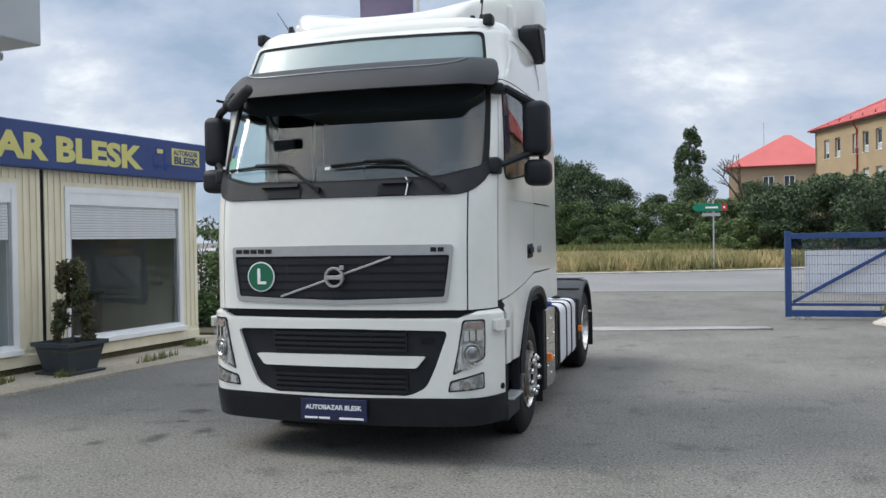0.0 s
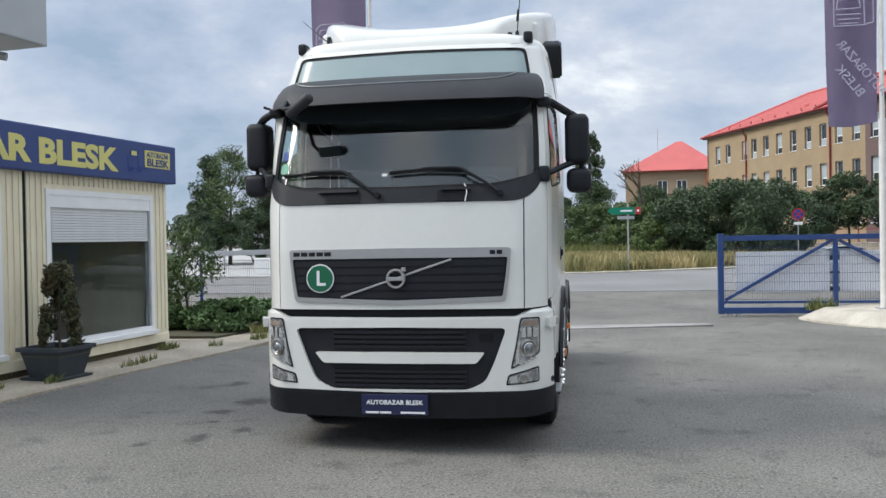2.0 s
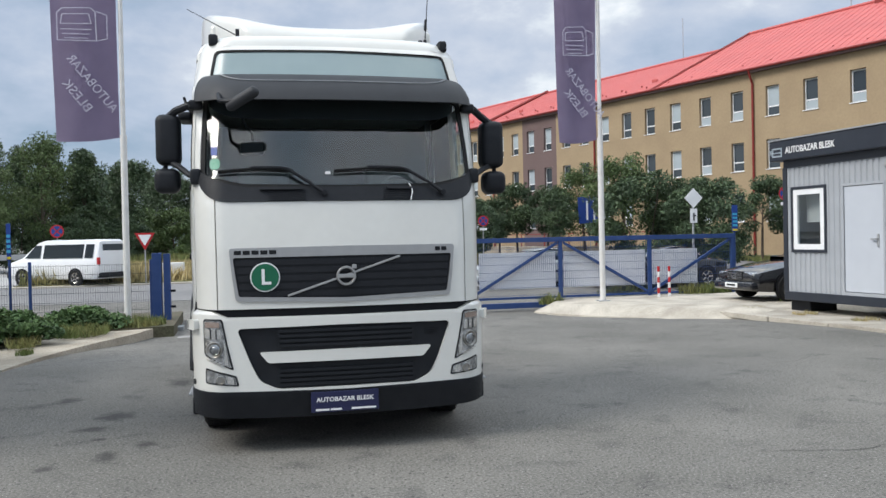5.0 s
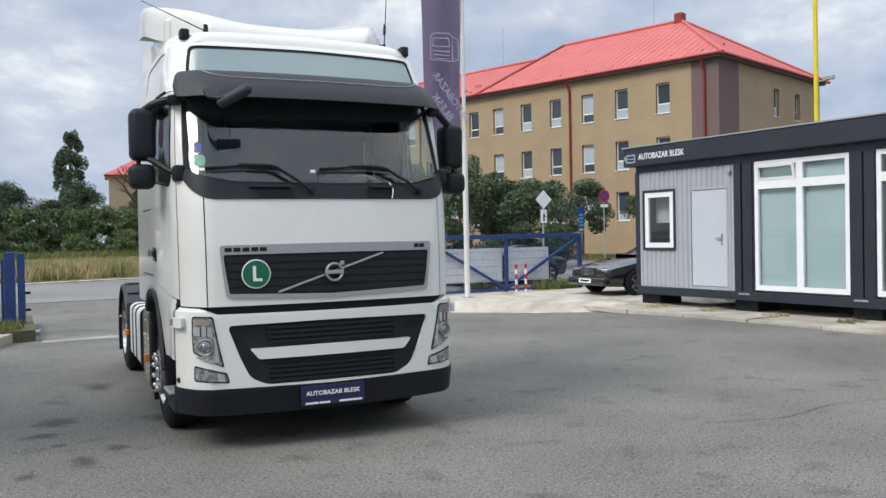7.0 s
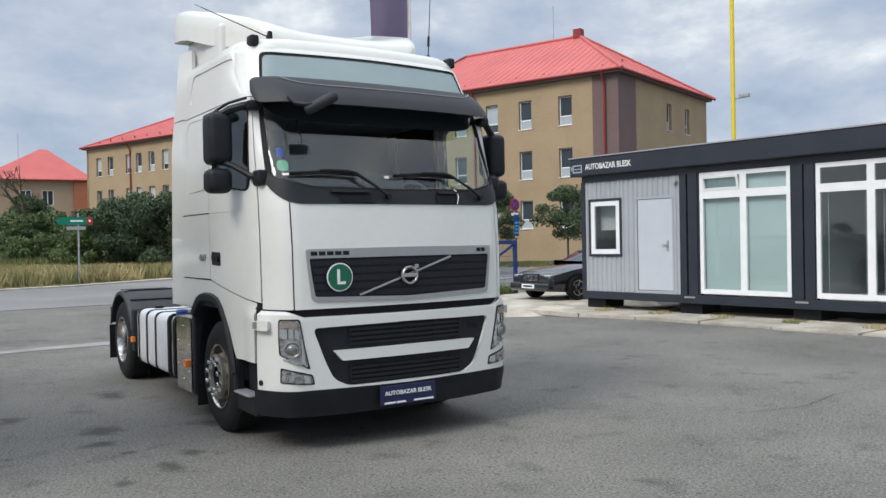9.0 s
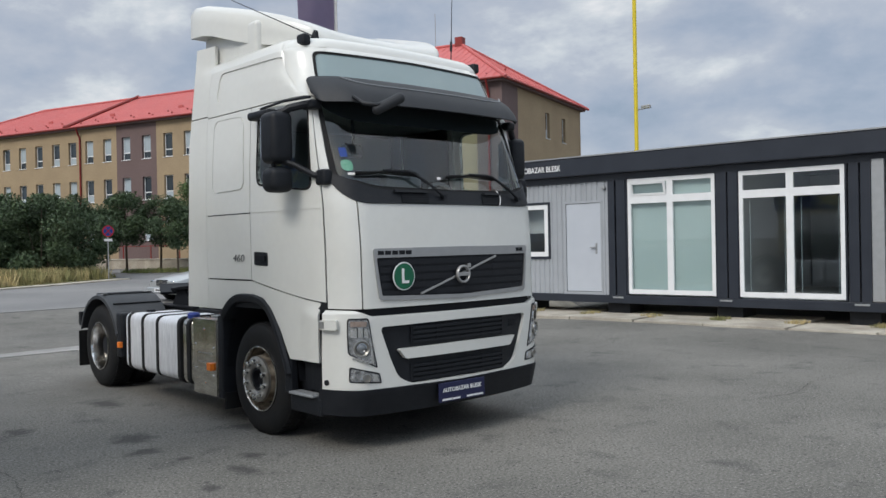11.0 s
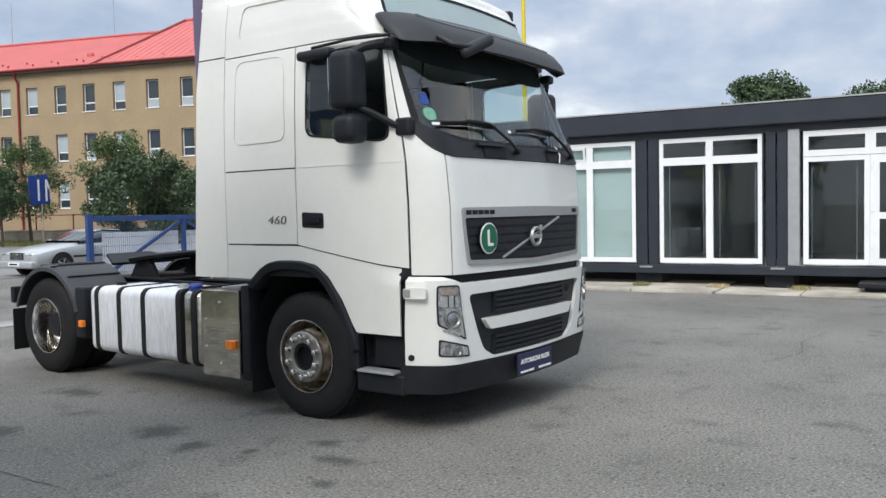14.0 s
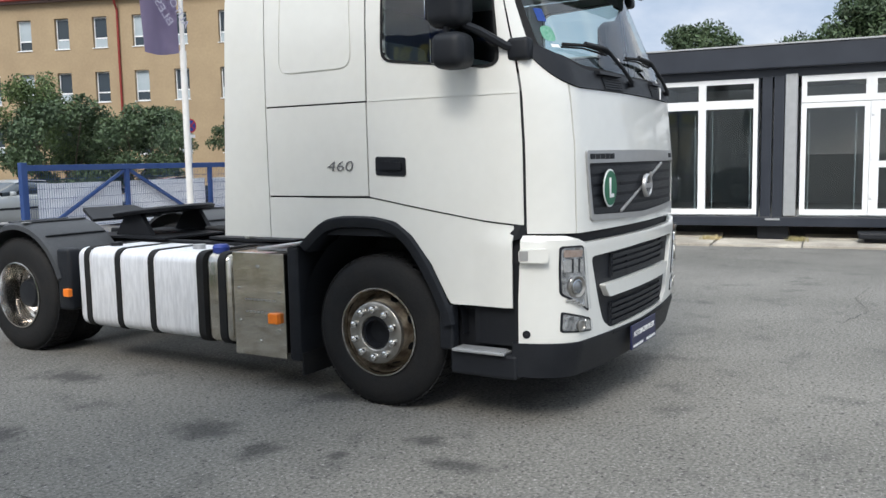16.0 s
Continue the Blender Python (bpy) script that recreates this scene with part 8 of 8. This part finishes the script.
def pillar(x, y, z, h0, h1, w, label):
    t = thing("banner_post", label, "banner", pose(x, y, z))
    part("post", rod(NB(), (0, 0.02, 0), (0, 0.02, h1), 0.03, 10), M["gate_blue"], t)
    p = part("panel", bx((-w / 2, -0.02, h0), (w / 2, 0.0, h1), 0.003), M["sign_blue2"], t, "narrow blue advertising panel")
    for k, (a, c, mt) in enumerate(((0.62, 0.70, "cyan"), (0.48, 0.56, "cyan"), (0.34, 0.42, "cyan"), (0.2, 0.28, "cyan"), (0.03, 0.1, "pole_yellow"))):
        part("print_bar", bx((-w * 0.42, -0.026, h0 + (h1 - h0) * a), (w * 0.42, -0.021, h0 + (h1 - h0) * c)), M[mt], p)


pillar(9.62, 20.15, 0.0, 1.75, 2.48, 0.17, "narrow blue banner at the gate end")
pillar(-8.55, 19.1, 0.0, 1.45, 2.25, 0.09, "narrow blue banner on the fence")
yp = thing("camera_mast", "tall yellow mast with a surveillance camera", "mast", pose(15.35, 16.6, 0))
part("mast", rod(NB(), (0, 0, 0), (0, 0, 4.6), 0.085, 16), M["pole_yellow"], yp, smooth=40)
part("mast", rod(NB(), (0, 0, 4.6), (0, 0, 9.5), 0.065, 16), M["pole_yellow"], yp, smooth=40)
bm = bx((0.28, -0.32, 5.95), (0.40, 0.02, 6.07), 0.02)
rod(bm, (0, 0, 5.9), (0.34, -0.1, 5.96), 0.02)
part("camera_head", bm, M["galv"], yp)
# guard rail along the pale road
gr = thing("guard_rail", "grey steel guard rail along the road", "guard rail", pose(0, 0, 0))
pts = [(-60, 44, 0.9), (-38, 47, 0.95), (-24, 50, 1.05), (-14.5, 56, 1.2), (-12.5, 66, 1.3)]
bm = NB()
for a, b in zip(pts, pts[1:]):
    d = Vector(b) - Vector(a)
    mm = Matrix.Translation(a) @ d.to_track_quat("X", "Z").to_matrix().to_4x4()
    box(bm, (0, -0.03, -0.16), (d.length, 0.03, 0.16), 0.02, mm)
part("rail", bm, M["galv"], gr)
for a, b in zip(pts, pts[1:]):
    for k in range(4):
        p = Vector(a).lerp(Vector(b), k / 4)
        part("post", bx((p.x - 0.05, p.y + 0.04, 0), (p.x + 0.05, p.y + 0.12, p.z)), M["galv"], gr)
# plain tapered blocks standing in for white boards near the road
for x, y in ((-17.6, 41.4), (-7.2, 39.6)):
    w = thing("barrier_block", "white board beside the road", "barrier", pose(x, y, 0.05))
    part("block", prism(NB(), [(-0.8, 0), (0.8, 0), (0.75, 0.85), (-0.75, 0.85)], 0.4, None, 0.03), M["white"], w)

# low wall and railing before the long building
lw = thing("garden_wall", "low stone wall with a railing before the building", "wall", BM)
part("base", bx((-34, -7.2, 0.1), (4, -6.8, 0.85), 0.02), M["pad"], lw)
part("coping", bx((-34, -7.25, 0.85), (4, -6.75, 0.93)), M["concrete"], lw)
for k in range(13):
    part("railing_post", bx((-34 + k * 3.1, -7.03, 0.93), (-33.93 + k * 3.1, -6.97, 2.0)), M["pipe_red"], lw)
part("railing", bx((-34, -7.02, 1.9), (4, -6.98, 1.96)), M["pipe_red"], lw)


# ---- vehicles ----
def wheel_small(parent, x, y, r, sg, w=0.2, spokes=5):
    m = pose(x, y, r) @ Matrix.Rotation(radians(90 * sg), 4, "Y")
    t = part("wheel", lathe(NB(), [(r * 0.62, -w / 2), (r * 0.95, -w / 2), (r, -w / 3), (r, w / 3), (r * 0.95, w / 2), (r * 0.66, w / 2), (r * 0.62, w * 0.4)], 32), M["rubber"], parent, smooth=40, m=m)
    part("rim", lathe(NB(), [(r * 0.65, w * 0.46), (r * 0.6, w * 0.42), (r * 0.55, w * 0.2), (r * 0.2, w * 0.34), (0.001, w * 0.36)], 32), M["steel"], t, smooth=40)
    for k in range(spokes):
        part("spoke", bx((r * 0.15, -r * 0.09, w * 0.3), (r * 0.58, r * 0.09, w * 0.42), 0.01, Matrix.Rotation(k * math.tau / spokes, 4, "Z")), M["steel"], t)
    return t


def loft(secs, smooth=40):
    """Joins rings of equal length along a body."""
    bm = NB()
    rings = [[bm.verts.new(p) for p in s] for s in secs]
    n = len(rings[0])
    for a, b in zip(rings, rings[1:]):
        for k in range(n):
            bm.faces.new((a[k], a[(k + 1) % n], b[(k + 1) % n], b[k]))
    bm.faces.new(rings[0][::-1])
    bm.faces.new(rings[-1])
    return bm


def body_ring(x, w, z0, z1, z2, wt):
    """A car's cross-section at x: sill z0, shoulder z1, top z2 with half widths w and wt."""
    return [(x, -w * 0.92, z0), (x, -w, z0 + 0.1), (x, -w, z1 - 0.06), (x, -w * 0.97, z1), (x, -wt, z2 - 0.04), (x, -wt * 0.85, z2), (x, wt * 0.85, z2), (x, wt, z2 - 0.04), (x, w * 0.97, z1), (x, w, z1 - 0.06), (x, w, z0 + 0.1), (x, w * 0.92, z0)]


def sedan(name, label, m, paint, plate=True):
    c = thing(name, label, "car", m)
    st = [(-2.2, 0.72, 0.36, 0.62, 0.66, 0.6), (-2.1, 0.82, 0.24, 0.66, 0.72, 0.66), (-1.4, 0.88, 0.2, 0.80, 0.86, 0.75), (-0.75, 0.9, 0.2, 0.88, 0.93, 0.78), (-0.7, 0.9, 0.2, 0.88, 0.94, 0.78), (0.9, 0.9, 0.2, 0.9, 0.97, 0.78), (1.5, 0.88, 0.22, 0.88, 0.95, 0.74), (2.1, 0.84, 0.28, 0.82, 0.88, 0.68), (2.22, 0.76, 0.4, 0.78, 0.82, 0.62)]
    part("body", loft([body_ring(*s) for s in st]), paint, c, smooth=40)
    cab_ = [(-0.72, 0.8, 0.9, 0.92, 0.95, 0.74), (-0.15, 0.8, 0.9, 1.1, 1.24, 0.6), (0.2, 0.8, 0.9, 1.15, 1.31, 0.58), (0.9, 0.8, 0.9, 1.12, 1.28, 0.58), (1.45, 0.78, 0.9, 0.95, 1.0, 0.66)]
    part("cabin", loft([body_ring(*s) for s in cab_]), M["win_glass"], c, smooth=40)
    part("roof", loft([p for p in [(x, -w, z), (x, -w * 0.8, z + 0.025), (x, w * 0.8, z + 0.025), (x, w, z)]] for x, w, z in ((-0.1, 0.58, 1.245), (0.3, 0.58, 1.31), (0.95, 0.57, 1.27))), paint, c, smooth=40)
    for x in (-1.35, 1.35):
        for sg in (-1, 1):
            part("wheel_arch", lathe(NB(), [(0.36, 0), (0.36, 0.012), (0.001, 0.012)], 28, pose(x, sg * 0.892, 0.34, -90 * sg)), M["dark"], c)
            wm = wheel_small(c, 0, 0, 0.32, 1)
            wm.matrix_basis = pose(x, sg * 0.83, 0.32) @ Matrix.Rotation(radians(-90 * sg), 4, "X")
    g = part("grille", rbox((-2.215, -0.32, 0.50), (-2.13, 0.32, 0.70), 0.015), M["dark"], c, "dark slatted grille")
    for k in range(5):
        part("grille_slat", bx((-2.222, -0.30, 0.52 + k * 0.034), (-2.212, 0.30, 0.528 + k * 0.034)), M["silver"], g)
    part("emblem", lathe(NB(), [(0.08, 0), (0.08, 0.01), (0.066, 0.01), (0.066, 0)], 28, pose(-2.222, 0, 0.60, 0, -90)), M["chrome"], g)
    for sg in (-1, 1):
        part("headlight", rbox((-2.19, min(sg * 0.36, sg * 0.74), 0.52), (-2.05, max(sg * 0.36, sg * 0.74), 0.68), 0.03), M["chrome"], c, "clear headlamp", smooth=40)
        part("mirror", rbox((-0.55, min(sg * 0.88, sg * 1.02), 0.90), (-0.43, max(sg * 0.88, sg * 1.02), 1.02), 0.03), paint, c, smooth=40)
        part("side_strip", bx((-1.0, sg * 0.905 - 0.006, 0.52), (1.0, sg * 0.905 + 0.006, 0.58)), M["plastic"], c)
    part("bumper", rbox((-2.30, -0.8, 0.26), (-2.08, 0.8, 0.46), 0.05), paint, c, smooth=40)
    if plate:
        p_ = part("number_plate", bx((-2.315, -0.26, 0.32), (-2.303, 0.26, 0.43), 0.003), M["pvc"], c, "white number plate")
        part("plate_bar", bx((-2.319, -0.18, 0.355), (-2.316, 0.18, 0.40)), M["dark"], p_)
    return c


sedan("car", "black parked sedan beside the dark office", pose(10.05, 17.3, 0.10), M["car_black"])
sedan("car", "silver parked car beyond the gate", pose(6.0, 27.0, 0.0, 0, 0, 5), M["car_silver"])
sedan("car", "dark parked car beyond the gate", pose(9.8, 25.2, -0.02, 0, 0, 4), M["car_black"])


def van():
    c = thing("van", "white passenger van with dark side windows", "van", pose(-11.3, 39.0, 0.05, 0, 0, -34))
    st = [(-2.6, 0.75, 0.45, 0.8, 0.9, 0.65), (-2.45, 0.9, 0.3, 0.95, 1.05, 0.78), (-1.75, 0.96, 0.28, 1.08, 1.22, 0.84), (-1.7, 0.96, 0.28, 1.1, 1.25, 0.84), (-0.85, 0.96, 0.28, 1.15, 1.88, 0.76), (-0.5, 0.96, 0.28, 1.15, 1.96, 0.76), (2.3, 0.96, 0.28, 1.15, 1.96, 0.76), (2.5, 0.94, 0.3, 1.15, 1.88, 0.72), (2.58, 0.9, 0.4, 1.1, 1.3, 0.76)]
    part("body", loft([body_ring(*s) for s in st]), M["car_white"], c, smooth=40)
    for sg in (-1, 1):
        for x0, x1 in ((-0.45, 1.75), (1.85, 2.3)):
            lo, hi = (0.945, 1.18), (0.80, 1.76)
            bm = NB()
            q = [bm.verts.new((x, sg * (y + 0.008), z)) for x, (y, z) in ((x0, lo), (x1, lo), (x1, hi), (x0, hi))]
            bm.faces.new(q)
            bmesh.ops.solidify(bm, geom=bm.faces[:], thickness=0.01)
            part("window", bm, M["win_glass"], c, "dark side window")
        bm = NB()
        q = [bm.verts.new((x, sg * (y + 0.008), z)) for x, y, z in ((-1.45, 0.945, 1.2), (-0.6, 0.945, 1.2), (-0.6, 0.81, 1.74), (-0.95, 0.81, 1.74))]
        bm.faces.new(q)
        bmesh.ops.solidify(bm, geom=bm.faces[:], thickness=0.01)
        part("window", bm, M["win_glass"], c)
        for x in (-1.65, 1.35):
            part("wheel_arch", lathe(NB(), [(0.40, 0), (0.40, 0.012), (0.001, 0.012)], 28, pose(x, sg * 0.952, 0.36, -90 * sg)), M["dark"], c)
            wm = wheel_small(c, 0, 0, 0.34, 1)
            wm.matrix_basis = pose(x, sg * 0.89, 0.34) @ Matrix.Rotation(radians(-90 * sg), 4, "X")
        part("tail_lamp", bx((2.5, sg * 0.88 - 0.06, 0.9), (2.6, sg * 0.88 + 0.06, 1.2), 0.01), M["sign_red"], c)
    part("rear_window", bx((2.535, -0.62, 1.28), (2.555, 0.62, 1.76), 0.01), M["win_glass"], c)
    part("rear_bumper", rbox((2.45, -0.9, 0.34), (2.68, 0.9, 0.56), 0.04), M["plastic"], c, smooth=40)
    part("bumper", rbox((-2.68, -0.85, 0.32), (-2.4, 0.85, 0.62), 0.06), M["plastic"], c, smooth=40)


van()

# ---- planter ----
pl = thing("planter", "dark square plastic planter with a dry thuja", "planter", pose(-7.98, 9.32, 0.028, 0, 0, -8))
bm = NB()
rings = []
for w, z in ((0.30, 0.0), (0.31, 0.03), (0.23, 0.04), (0.30, 0.36), (0.34, 0.37), (0.34, 0.42), (0.30, 0.42), (0.28, 0.34)):
    rings.append([bm.verts.new((a * w, b * w, z)) for a, b in ((-1, -1), (1, -1), (1, 1), (-1, 1))])
for a, b in zip(rings, rings[1:]):
    for k in range(4):
        bm.faces.new((a[k], a[(k + 1) % 4], b[(k + 1) % 4], b[k]))
bm.faces.new(rings[0][::-1])
part("pot", bm, M["pot"], pl)
part("soil", bx((-0.29, -0.29, 0.3), (0.29, 0.29, 0.35)), M["soil"], pl)
rng = np.random.default_rng(21)
cs, rs = [], []
for k in range(30):
    t = rng.random()
    a = rng.random() * math.tau
    w = 0.26 * (1 - 0.55 * t)
    cs.append((0.06 + w * math.cos(a) * 0.8, w * math.sin(a) * 0.8, 0.42 + 1.0 * t))
    rs.append((0.10, 0.10, 0.13))
for k in range(6):
    cs.append((-0.17 + 0.02 * k * 0.3, -0.05, 0.45 + 0.085 * k))
    rs.append((0.05, 0.05, 0.07))
v, f = foliage(rng, cs, rs, 9000, 0.026)
o = new("foliage", from_arrays("foliage", v, f, M["thuja"]))
o.parent = pl
bm = rod(NB(), (0.05, 0, 0.3), (0.07, 0, 1.3), 0.02, 8, 0.008)
rod(bm, (-0.17, -0.05, 0.3), (-0.15, -0.05, 0.9), 0.01, 6)
part("stem", bm, M["bark"], pl)
